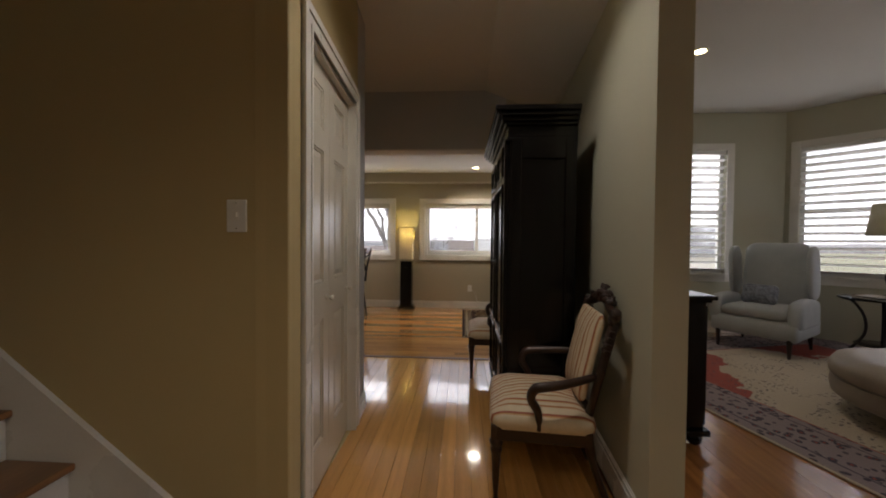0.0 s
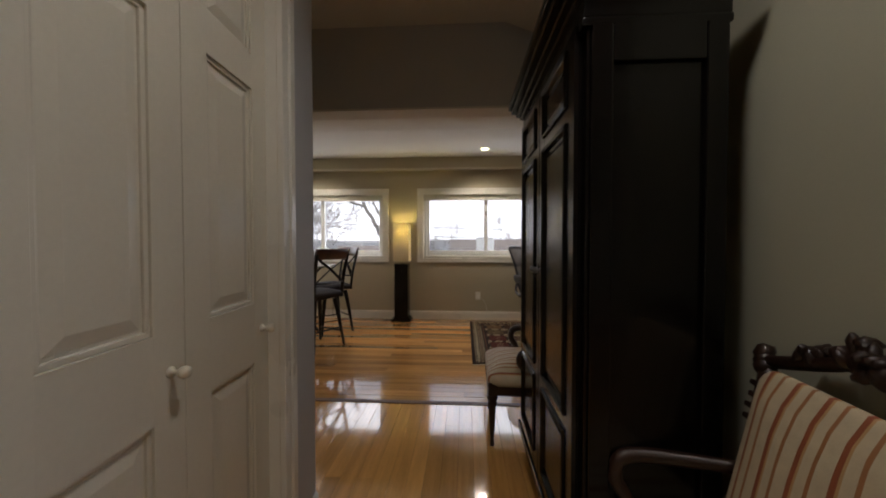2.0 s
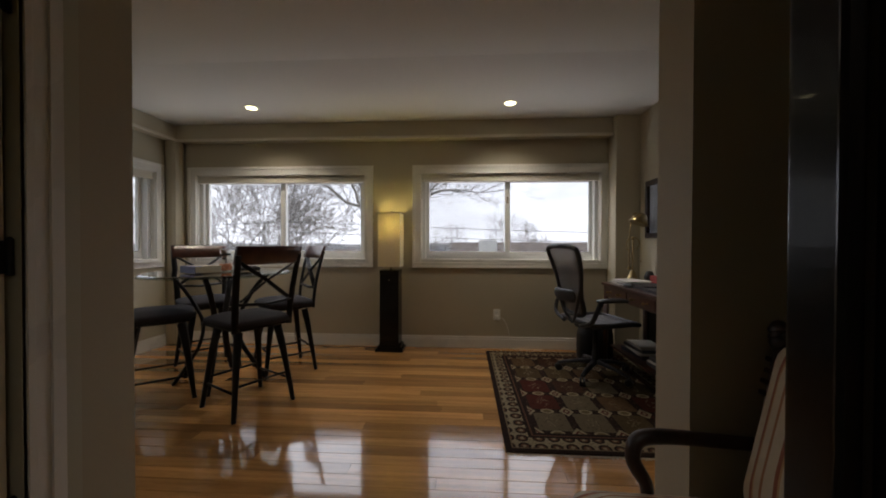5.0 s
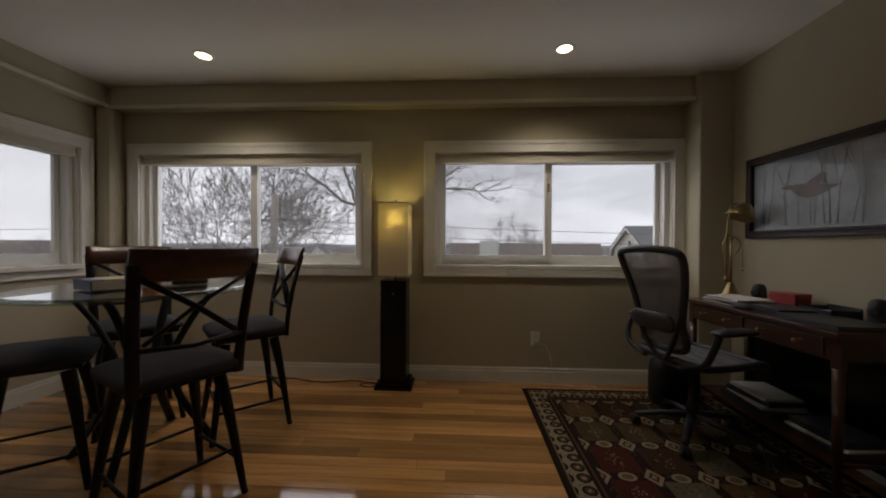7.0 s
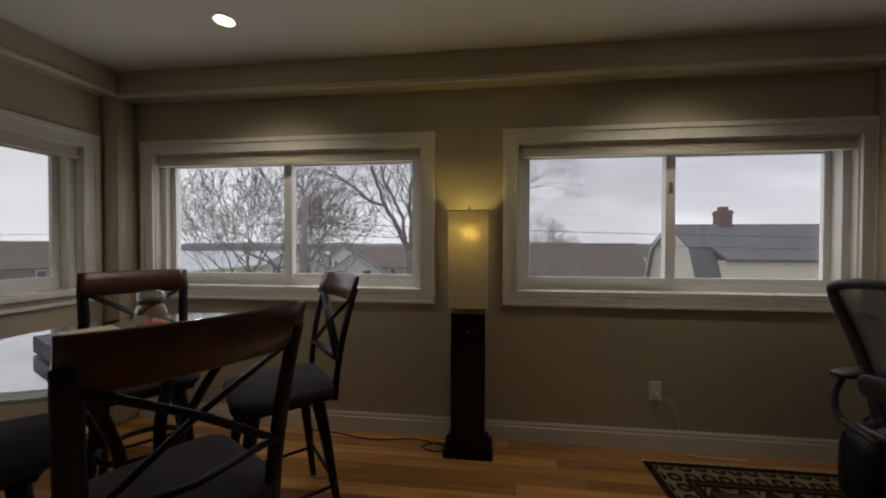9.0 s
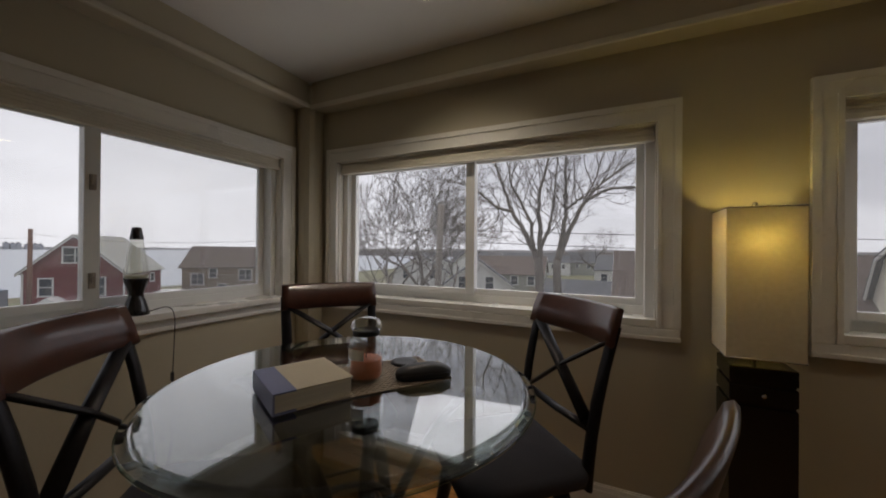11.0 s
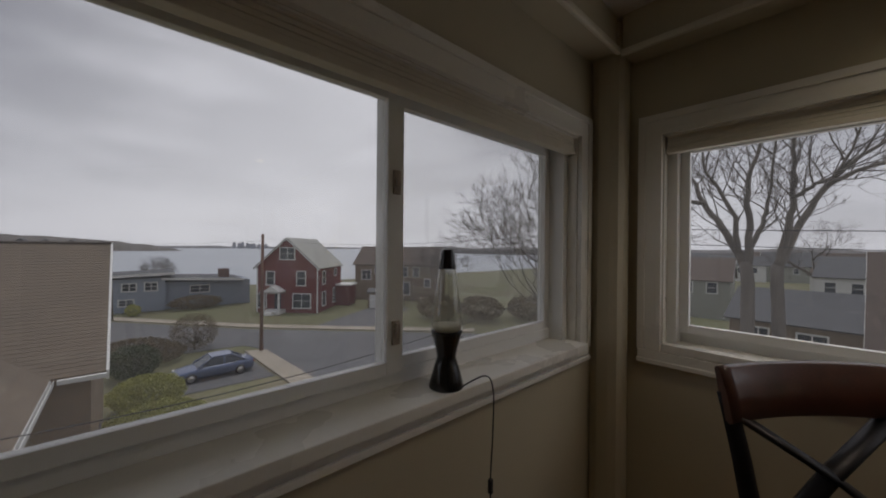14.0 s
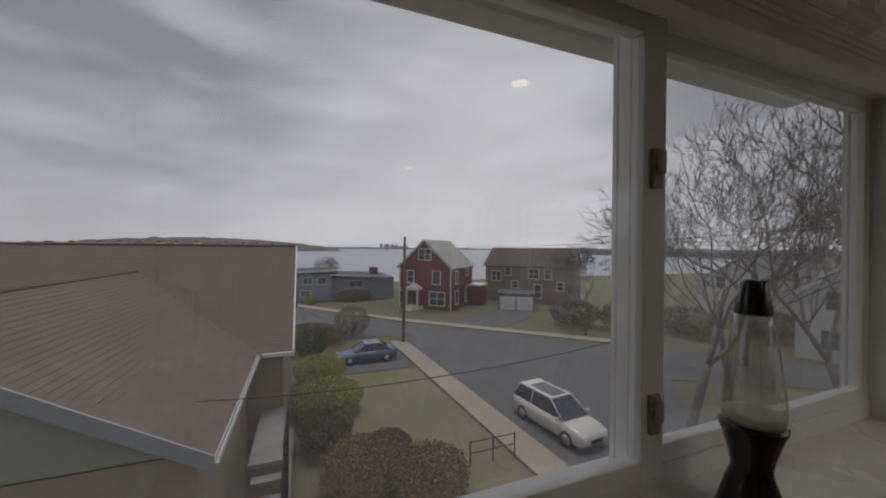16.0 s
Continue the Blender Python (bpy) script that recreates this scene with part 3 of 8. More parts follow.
    box(sh, *r(a0 + 0.008, a1 - 0.008, 0.008, 0.044, 1.795, 1.818), bevel=0.003)
    part("cellular_shade", sh, M["shade"], win, "cream cellular shade stacked at the head")
    return win


window("window_1", "x", BWY, 1, *WIN["rear_left"], -1.935, 0.18, 0.012)
window("window_2", "x", BWY, 1, *WIN["rear_right"], 0.596, 0.18, 0.012, -1, (1.60,))
window("window_3", "y", LWX, -1, *WIN["side"], 5.222, 0.18, 0.055, 1, (1.12, 1.56))

# ---------- hall ----------


def panel_face(bm, x0, x1, z0, z1, y, depth=0.008):
    """A raised panel with a sunk moulded border, on a face that looks to -y."""
    box(bm, x0, x1, y - 0.0005, y + 0.004, z0, z1)
    for a, b, c, d in ((x0, x1, z0, z0 + 0.012), (x0, x1, z1 - 0.012, z1), (x0, x0 + 0.012, z0, z1), (x1 - 0.012, x1, z0, z1)):
        box(bm, a, b, y - 0.007, y + 0.002, c, d, bevel=0.003)
    m = 0.032
    vs = [bm.verts.new(p) for p in ((x0 + m - 0.014, y - 0.001, z0 + m - 0.014), (x1 - m + 0.014, y - 0.001, z0 + m - 0.014), (x1 - m + 0.014, y - 0.001, z1 - m + 0.014), (x0 + m - 0.014, y - 0.001, z1 - m + 0.014))]
    ws = [bm.verts.new(p) for p in ((x0 + m + 0.012, y - depth, z0 + m + 0.012), (x1 - m - 0.012, y - depth, z0 + m + 0.012), (x1 - m - 0.012, y - depth, z1 - m - 0.012), (x0 + m + 0.012, y - depth, z1 - m - 0.012))]
    for i in range(4):
        bm.faces.new((vs[i], vs[(i + 1) % 4], ws[(i + 1) % 4], ws[i]))
    bm.faces.new(ws)


def panel_door(name, m, width, height, cols, label, category="door", thick=0.035, material=None):
    """A panelled door leaf that faces -y, its hinge side at x=0."""
    material = material or M["door"]
    d = thing(name, m, label, category)
    zs = [(0.20, 0.80), (0.98, 1.62), (1.72, height - 0.10)]
    stile = 0.085 if cols == 1 else 0.11
    inner = [(stile, width - stile)] if cols == 1 else [(stile, width / 2 - 0.045), (width / 2 + 0.045, width - stile)]
    bm = bmesh.new()
    box(bm, 0, stile, 0, thick, 0, height, bevel=0.0015)
    box(bm, width - stile, width, 0, thick, 0, height, bevel=0.0015)
    if cols == 2:
        box(bm, width / 2 - 0.045, width / 2 + 0.045, 0.0005, thick, 0.0, height, bevel=0.0015)
    for z0, z1 in ((0, 0.20), (0.80, 0.98), (1.62, 1.72), (height - 0.10, height)):
        box(bm, stile - 0.001, width - stile + 0.001, 0.0004, thick - 0.0004, z0, z1)
    part("frame", bm, material, d)
    for x0, x1 in inner:
        for z0, z1 in zs:
            bm = bmesh.new()
            box(bm, x0, x1, 0.014, thick - 0.008, z0, z1)
            panel_face(bm, x0, x1, z0, z1, 0.012)
            part("panel", bm, material, d)
    return d


def knob(parent, at, r=0.016, material=None, axis=90):
    bm = bmesh.new()
    lathe(bm, ((r * 0.9, 0), (r * 0.9, 0.003), (r * 0.35, 0.006), (r * 0.35, 0.016), (r * 0.8, 0.022), (r, 0.03), (r * 0.85, 0.037), (r * 0.3, 0.041)), 16, m=pose(*at, axis, 0, 0))
    return part("knob", bm, material or M["brass"], parent, "small round knob")


# bifold closet doors: leaves face +x
for i, y in enumerate((1.452, 1.827)):
    leaf = panel_door("door_1" if i == 0 else "door_2", SKEW @ pose(HW - 0.035, y, 0.012, 0, 0, 90), 0.372, 2.02, 1, "cream painted bifold closet door leaf with raised panels")
    leaf["kind"] = "structure"
    knob(leaf, (0.33, 0.0, 0.895), 0.014, M["door"])
niche_door = panel_door("door_3", pose(NW - 0.055, 2.664, 0.012, 0, 0, 88), 0.79, 2.015, 2, "cream six-panel door with dark hinges")
niche_door["kind"] = "structure"
for z in (0.35, 1.06, 1.77):
    bm = bmesh.new()
    box(bm, 0.772, 0.792, -0.006, 0.01, z - 0.045, z + 0.045, bevel=0.001)
    lathe(bm, ((0.007, -0.05), (0.009, -0.047), (0.008, -0.045), (0.008, 0.045), (0.009, 0.047), (0.004, 0.055)), 10, at=(0.796, -0.008, z))
    part("hinge", bm, M["blackpl"], niche_door, "dark metal butt hinge")
structure("trim_closet_jamb", M["trim"], [(HW - 0.12, HW, 1.435, 1.451, 0, 2.05), (HW - 0.12, HW, 2.199, 2.215, 0, 2.05), (HW - 0.12, HW, 1.451, 2.199, 2.034, 2.05)], "white painted closet jamb").matrix_basis = SKEW


def wall_plate(name, m, label, kind):
    p = thing(name, m, label, "switch" if kind == "switch" else "socket")
    bm = bmesh.new()
    box(bm, -0.037, 0.037, -0.006, 0, -0.058, 0.058, bevel=0.004)
    part("plate", bm, M["white"], p)
    if kind == "switch":
        boxes("toggle", M["white"], p, [(-0.005, 0.005, -0.016, -0.005, -0.004, 0.012), (-0.008, 0.008, -0.0075, -0.005, -0.013, 0.013)], 0.0015)
    else:
        for z in (-0.021, 0.021):
            bm = bmesh.new()
            box(bm, -0.017, 0.017, -0.0085, -0.005, z - 0.014, z + 0.014, bevel=0.003)
            o = part("receptacle", bm, M["white"], p)
            boxes("slot", M["blackpl"], o, [(-0.008, -0.006, -0.0092, -0.008, z - 0.002, z + 0.007), (0.006, 0.008, -0.0092, -0.008, z - 0.001, z + 0.006)])
    for z in (-0.045, 0.045):
        bm = bmesh.new()
        lathe(bm, ((0.003, 0), (0.003, 0.0015), (0.002, 0.002)), 8, m=pose(0, -0.006, z, 90, 0, 0))
        part("screw", bm, M["nickel"], p)
    return p


wall_plate("light_switch", pose(-0.455, 1.249, 1.281), "ivory toggle light switch on the khaki stair wall", "switch")
wall_plate("wall_socket", pose(0.475, BWY, 0.36), "white double socket on the khaki window wall", "socket")
wall_plate("wall_socket", pose(LWX, 4.78, 0.36, 0, 0, 90), "white double socket under the side window", "socket")


M["pewter"] = mat("dull_pewter", (0.16, 0.16, 0.165), 0.5, metal=0.5, var=0.2, scale=20, fine=200, bump=0.05)


def moulded_panel(bm, x0, x1, z0, z1):
    """One unbroken panel: a proud bolection border, a sunk margin and a raised field, facing -y."""
    loops = []
    for inset, y in ((0.0, -0.004), (0.003, -0.013), (0.009, -0.016), (0.016, -0.012), (0.022, 0.003), (0.030, 0.006), (0.052, -0.003), (0.056, -0.003)):
        loops.append([bm.verts.new((x, y, z)) for x, z in ((x0 + inset, z0 + inset), (x1 - inset, z0 + inset), (x1 - inset, z1 - inset), (x0 + inset, z1 - inset))])
    for a, b in zip(loops, loops[1:]):
        for i in range(4):
            bm.faces.new((a[i], a[(i + 1) % 4], b[(i + 1) % 4], b[i]))
    bm.faces.new(loops[-1])


def armoire():
    """A tall black-stained cabinet that faces -x: local front is -y, width along x."""
    w, d, h = 1.02, 0.41, 1.975
    a = thing("armoire", pose(0.60, 2.637, 0, 0, 0, -90), "tall black-stained wooden armoire with panelled doors", "armoire")
    body = bmesh.new()
    box(body, -w / 2, w / 2, 0.02, d, 0.10, h - 0.14, bevel=0.004)
    part("body", body, M["black_wood"], a)
    for sx in (-1, 1):
        body = bmesh.new()
        x = sx * w / 2
        p, q = sorted((x, x + sx * 0.014))
        for y0, y1, z0, z1 in ((0.03, 0.09, 0.16, h - 0.17), (d - 0.07, d - 0.01, 0.16, h - 0.17), (0.09, d - 0.07, h - 0.29, h - 0.17), (0.09, d - 0.07, 0.16, 0.28)):
            box(body, p, q, y0, y1, z0, z1, bevel=0.005)
        part("side_frame", body, M["black_wood"], a)
    for o, z0, z1 in ((0.018, h - 0.19, h - 0.165), (0.012, h - 0.165, h - 0.10), (0.03, h - 0.10, h - 0.08), (0.05, h - 0.08, h - 0.055), (0.075, h - 0.055, h - 0.03), (0.09, h - 0.03, h)):
        c = bmesh.new()
        box(c, -w / 2 - o * 0.8, w / 2 + o * 0.8, 0.02 - o, d, z0, z1, bevel=0.006)
        part("cornice_moulding", c, M["black_wood"], a)
    b = bmesh.new()
    for o, z0, z1 in ((0.03, 0.08, 0.13), (0.018, 0.13, 0.155)):
        box(b, -w / 2 - o, w / 2 + o, 0.02 - o, d, z0, z1, bevel=0.006)
    part("plinth", b, M["black_wood"], a)
    for x in (-w / 2 + 0.04, w / 2 - 0.04):
        for y in (0.05, d - 0.05):
            f = bmesh.new()
            lathe(f, ((0.022, 0), (0.03, 0.02), (0.038, 0.05), (0.03, 0.075), (0.03, 0.085)), 14, at=(x, y, 0))
            part("foot", f, M["black_wood"], a)
    # two doors, each with a small top panel, a tall panel and a lower panel
    for x0, x1 in ((-w / 2 + 0.03, -0.004), (0.004, w / 2 - 0.03)):
        s, lo, hi = 0.085, 0.15, h - 0.165
        zs = ((0.225, 0.56), (0.63, 1.54), (1.61, 1.765))
        dr = boxes("door", M["black_wood"], a, [(x0, x1, 0.010, 0.0195, lo, hi)])
        for p, q in ((x0, x0 + s), (x1 - s, x1)):
            boxes("stile", M["black_wood"], dr, [(p, q, -0.006, 0.0102, lo, hi)], 0.003)
        for p, q in ((lo, zs[0][0]), (zs[0][1], zs[1][0]), (zs[1][1], zs[2][0]), (zs[2][1], hi)):
            boxes("rail", M["black_wood"], dr, [(x0 + s - 0.001, x1 - s + 0.001, -0.0055, 0.0102, p, q)], 0.002)
        for z0, z1 in zs:
            door = bmesh.new()
            moulded_panel(door, x0 + s - 0.014, x1 - s + 0.014, z0 - 0.014, z1 + 0.014)
            part("panel", door, M["black_wood"], dr, "raised panel with a bold moulded border")
        kx = x1 - 0.032 if x0 < 0 else x0 + 0.032
        kb = bmesh.new()
        lathe(kb, ((0.012, 0), (0.012, 0.003), (0.005, 0.006), (0.005, 0.012), (0.011, 0.017), (0.014, 0.024), (0.011, 0.031), (0.003, 0.034)), 16, m=pose(kx, -0.005, 1.057, 90, 0, 0))
        part("knob", kb, M["pewter"], dr, "dull pewter knob")
    return a


armoire()

STRIPE = [(0.06, 0.20, (0.50, 0.17, 0.10)), (0.20, 0.27, (0.85, 0.60, 0.38)), (0.55, 0.66, (0.62, 0.32, 0.18))]
M["stripe"] = striped("cream_red_striped_silk", (0.62, 0.52, 0.36), STRIPE, 0.078, "X", 0.6)


def parlour_chair():
    """A carved Victorian armchair that faces -y; local x is its width."""
    c = thing("parlour_armchair", pose(0, 0, 0), "carved dark walnut parlour armchair in cream and red striped silk", "armchair", "striped parlour armchairs")
    for x in (-0.24, 0.24):
        b = bmesh.new()
        lathe(b, ((0.012, 0.0), (0.014, 0.02), (0.011, 0.035), (0.013, 0.05), (0.017, 0.10), (0.021, 0.19), (0.025, 0.235), (0.031, 0.245), (0.031, 0.255), (0.024, 0.262), (0.034, 0.275), (0.036, 0.29), (0.027, 0.30), (0.027, 0.345)), 14, at=(x, -0.24, 0))
        part("leg", b, M["carved"], c, "turned front leg on a caster")
        b = bmesh.new()
        tube(b, curve([(x * 0.78, 0.22, 0.36), (x * 0.79, 0.25, 0.2), (x * 0.8, 0.33, 0.0)], 6), [0.024] * 6 + [0.018] * 6 + [0.015], 8)
        part("leg", b, M["carved"], c)
    r = bmesh.new()
    box(r, -0.27, 0.27, -0.268, -0.235, 0.30, 0.37, bevel=0.008)
    box(r, -0.27, -0.245, -0.24, 0.23, 0.30, 0.365, bevel=0.006)
    box(r, 0.245, 0.27, -0.24, 0.23, 0.30, 0.365, bevel=0.006)
    box(r, -0.22, 0.22, 0.205, 0.23, 0.30, 0.365, bevel=0.006)
    part("seat_rail", r, M["carved"], c)
    s = bmesh.new()
    cushion(s, 0.54, 0.52, 0.345, 0.42, 0.055, rnd=0.06, m=pose(0, -0.01, 0))
    part("seat", s, M["stripe"], c, "domed striped seat")
    tilt = pose(0, 0.20, 0.40, -14, 0, 0)
    bk = bmesh.new()
    cushion(bk, 0.37, 0.42, 0.0, 0.035, 0.03, rnd=0.05, m=tilt @ pose(0, -0.005, 0.265, 90, 0, 0))
    part("backrest", bk, M["stripe"], c, "padded striped back")
    fr = bmesh.new()
    for x in (-1, 1):
        tube(fr, [tilt @ Vector(p) for p in ((x * 0.19, 0.02, -0.06), (x * 0.205, 0.02, 0.12), (x * 0.215, 0.02, 0.30), (x * 0.225, 0.02, 0.47))], [0.02, 0.021, 0.022, 0.026], 8)
        for z, q in ((0.33, 0.03), (0.36, 0.034), (0.39, 0.03), (0.42, 0.035)):
            box(fr, -q, q, -0.016, 0.016, -0.007, 0.007, bevel=0.004, m=tilt @ pose(x * 0.222, 0.015, z))
    tube(fr, [tilt @ Vector(p) for p in ((-0.19, 0.02, 0.04), (0.0, 0.02, 0.035), (0.19, 0.02, 0.04))], 0.018, 8)
    part("back_frame", fr, M["carved"], c)
    cr = bmesh.new()
    tube(cr, [tilt @ Vector(p) for p in curve([(-0.235, 0.015, 0.485), (-0.16, 0.015, 0.505), (-0.08, 0.015, 0.53), (0.0, 0.015, 0.555), (0.08, 0.015, 0.53), (0.16, 0.015, 0.505), (0.235, 0.015, 0.485)], 5)], 0.024, 8, 0.7)
    g = random.Random(3)
    for i in range(64):
        t = g.uniform(-1, 1)
        lathe(cr, ((0.004, -0.024), (0.013, -0.011), (0.015, 0.008), (0.005, 0.024)), 7, m=tilt @ pose(0.13 * t, g.uniform(-0.006, 0.03), 0.535 + 0.06 * (1 - abs(t)) * g.uniform(0.0, 1.2), g.uniform(0, 180), g.uniform(0, 180), 0))
    part("crest", cr, M["carved"], c, "pierced carved crest rail")["kind"] = "stuff"
    for x in (-1, 1):
        fi = bmesh.new()
        for k in range(3):
            lathe(fi, ((0.006, -0.022), (0.026, -0.008), (0.028, 0.006), (0.008, 0.022)), 9, m=tilt @ pose(x * (0.230 + 0.008 * k), 0.01, 0.47 + 0.018 * k, 0, 35 * x, 30 * k))
        part("finial", fi, M["carved"], c, "carved corner ear")
        ar = bmesh.new()
        pts = curve([tuple(tilt @ Vector((x * 0.21, 0.0, 0.20))), (x * 0.265, 0.10, 0.575), (x * 0.285, 0.0, 0.565), (x * 0.282, -0.055, 0.55), (x * 0.272, -0.07, 0.50), (x * 0.262, -0.035, 0.44), (x * 0.26, -0.03, 0.36)], 6)
        tube(ar, pts, [0.017 + 0.006 * math.sin(i / (len(pts) - 1) * 3.1) for i in range(len(pts))], 9)
        part("arm", ar, M["carved"], c, "scrolled open arm")
    return c


chair_a = parlour_chair()
chair_a.matrix_basis = pose(0.745, 1.85, 0, 0, 0, -95) @ Matrix.Diagonal((0.95, 0.89, 1, 1))
copy_thing(chair_a, pose(0.655, 3.335, 0, 0, 0, -92))


M["tread"] = mat("oak_tread", (0.27, 0.13, 0.05), 0.3, var=0.25, scale=4, fine=50, bump=0.05, stretch=(6, 0.6, 1), coat=0.3)

# stairs that rise along the khaki wall, away to the west
stairs = thing("staircase", pose(0, 0, 0), "painted white staircase with stained wooden treads", "stairs")
for i in range(9):
    x = -0.84 - 0.245 * i
    z = 0.187 * (i + 1)
    boxes("riser", M["trim"], stairs, [(x - 0.02, x, 0.30, 1.225, z - 0.187, z - 0.027)])
    boxes("tread", M["tread"], stairs, [(x - 0.265, x + 0.028, 0.28, 1.228, z - 0.027, z)], 0.008, "dark stained wooden tread")
sk = bmesh.new()
for y0, y1 in ((1.228, 1.252), (0.262, 0.285)):
    q = [sk.verts.new((x, y, z)) for y in (y0, y1) for x, z in ((-0.42, 0.0), (-0.42, 0.02), (-2.58, 1.735), (-2.58, 1.0), (-1.25, 0.0))]
    sk.faces.new(q[:5]), sk.faces.new(q[5:][::-1])
    for i in range(5):
        sk.faces.new((q[i], q[(i + 1) % 5], q[5 + (i + 1) % 5], q[5 + i]))
part("stringer", sk, M["trim"], stairs, "white painted skirt board")

# ---------- office ----------


def downlight(x, y, z, power=0.0, tint=(1.0, 0.88, 0.70)):
    """A recessed ceiling lamp with a white trim ring."""
    d = thing("recessed_light", pose(x, y, z), "round recessed ceiling light, switched on", "ceiling light", "recessed ceiling lights")
    bm = bmesh.new()
    lathe(bm, ((0.05, -0.001), (0.052, -0.005), (0.066, -0.004), (0.07, -0.001)), 28)
    part("trim_ring", bm, M["white"], d)
    bm = bmesh.new()
    lathe(bm, ((0.049, -0.0035), (0.03, -0.006), (0.005, -0.007)), 28)
    part("lens", bm, M["lens"], d, "glowing warm lens")
    lamp = new("recessed_bulb", bpy.data.lights.new("recessed_bulb", "SPOT"))
    lamp.data.energy, lamp.data.spot_size, lamp.data.spot_blend, lamp.data.shadow_soft_size = power, radians(135), 0.75, 0.08
    lamp.data.color = tint
    lamp.matrix_world = look((x, y, z - 0.02), (x, y + 0.001, z - 2))


downlight(-1.905, 5.841, CEIL, 16)
downlight(0.539, 5.857, CEIL, 16)
downlight(2.49, 3.41, 2.95, 7.5)
# assumed entry light behind the walk's start, added to warm the stair wall
downlight(0.35, -0.7, HALL, 13.0)
downlight(0.42, 1.62, HALL, 10, (1.0, 0.93, 0.84))


def pedestal_lamp():
    p = thing("floor_lamp", pose(-0.648, 6.262, 0), "tall black pedestal floor lamp with a lit square paper shade", "lamp")
    bm = bmesh.new()
    box(bm, -0.145, 0.145, -0.11, 0.11, 0.0, 0.032, bevel=0.006)
    box(bm, -0.125, 0.125, -0.105, 0.105, 0.032, 0.062, bevel=0.008)
    part("base", bm, M["black_wood"], p)
    bm = bmesh.new()
    box(bm, -0.1, 0.1, -0.095, 0.095, 0.062, 0.70, bevel=0.004)
    box(bm, -0.094, 0.094, -0.089, 0.089, 0.70, 0.712)
    box(bm, -0.1, 0.1, -0.095, 0.095, 0.712, 0.775, bevel=0.004)
    box(bm, -0.094, 0.094, -0.089, 0.089, 0.775, 0.787)
    box(bm, -0.1, 0.1, -0.095, 0.095, 0.787, 0.845, bevel=0.004)
    part("column", bm, M["black_wood"], p, "black column with a grooved drawer head")
    bm = bmesh.new()
    lathe(bm, ((0.008, 0), (0.008, 0.01), (0.004, 0.014)), 12, m=pose(0, -0.095, 0.743, 90, 0, 0))
    part("knob", bm, M["nickel"], p)
    bm = bmesh.new()
    lathe(bm, ((0.006, 0.845), (0.006, 1.452), (0.01, 1.455), (0.008, 1.468), (0.002, 1.472)), 10)
    part("stem", bm, M["nickel"], p)
    bm = bmesh.new()
    loops = [[bm.verts.new((sx * (0.115 - t), sy * (0.108 - t), z)) for sx, sy in ((-1, -1), (1, -1), (1, 1), (-1, 1))] for t, z in ((0, 0.880), (0, 1.438), (0.0025, 1.438), (0.0025, 0.880))]
    for a, b in zip(loops, loops[1:] + loops[:1]):
        for i in range(4):
            bm.faces.new((a[i], a[(i + 1) % 4], b[(i + 1) % 4], b[i]))
    sh = part("shade", bm, M["paper"], p, "cream paper shade, lit from within")
    for z in (0.878, 1.440):
        wire = bmesh.new()
        for a, b in (((-0.116, -0.109, z), (0.116, -0.109, z)), ((0.116, -0.109, z), (0.116, 0.109, z)), ((0.116, 0.109, z), (-0.116, 0.109, z)), ((-0.116, 0.109, z), (-0.116, -0.109, z)), ((-0.116, 0, z), (0.116, 0, z))):
            tube(wire, [a, b], 0.0025, 6)
        part("wire_frame", wire, M["nickel"], sh)
    bm = bmesh.new()
    lathe(bm, ((0.012, 1.22), (0.014, 1.25), (0.028, 1.285), (0.03, 1.31), (0.022, 1.335), (0.005, 1.345)), 16)
    part("bulb", bm, glow("bulb_glow", (1.0, 0.80, 0.34), 8.0), p, "glowing bulb")
    lamp = new("pedestal_bulb", bpy.data.lights.new("pedestal_bulb", "POINT"))
    lamp.data.energy, lamp.data.color, lamp.data.shadow_soft_size = 1.05, (1.0, 0.84, 0.26), 0.03
    lamp.location = (-0.648, 6.215, 1.315)


paper = bpy.data.materials.new("lamp_paper")
paper.use_nodes = True
pn, pk = paper.node_tree.nodes, paper.node_tree.links
pn.clear()
po, pd, pt, pm = pn.new("ShaderNodeOutputMaterial"), pn.new("ShaderNodeBsdfDiffuse"), pn.new("ShaderNodeBsdfTranslucent"), pn.new("ShaderNodeMixShader")
pg, pz = pn.new("ShaderNodeNewGeometry"), pn.new("ShaderNodeTexNoise")
pz.inputs["Scale"].default_value, pz.inputs["Detail"].default_value = 60.0, 6.0
pr = pn.new("ShaderNodeValToRGB")
pr.color_ramp.elements[0].color, pr.color_ramp.elements[1].color = (0.70, 0.63, 0.46, 1), (0.84, 0.78, 0.62, 1)
pk.new(pg.outputs["Position"], pz.inputs["Vector"])
pk.new(pz.outputs["Fac"], pr.inputs["Fac"])
pk.new(pr.outputs["Color"], pd.inputs["Color"])
pk.new(pr.outputs["Color"], pt.inputs["Color"])
pm.inputs["Fac"].default_value = 0.27
pk.new(pd.outputs["BSDF"], pm.inputs[1])
pk.new(pt.outputs["BSDF"], pm.inputs[2])
pk.new(pm.outputs["Shader"], po.inputs["Surface"])
M["paper"] = paper
pedestal_lamp()


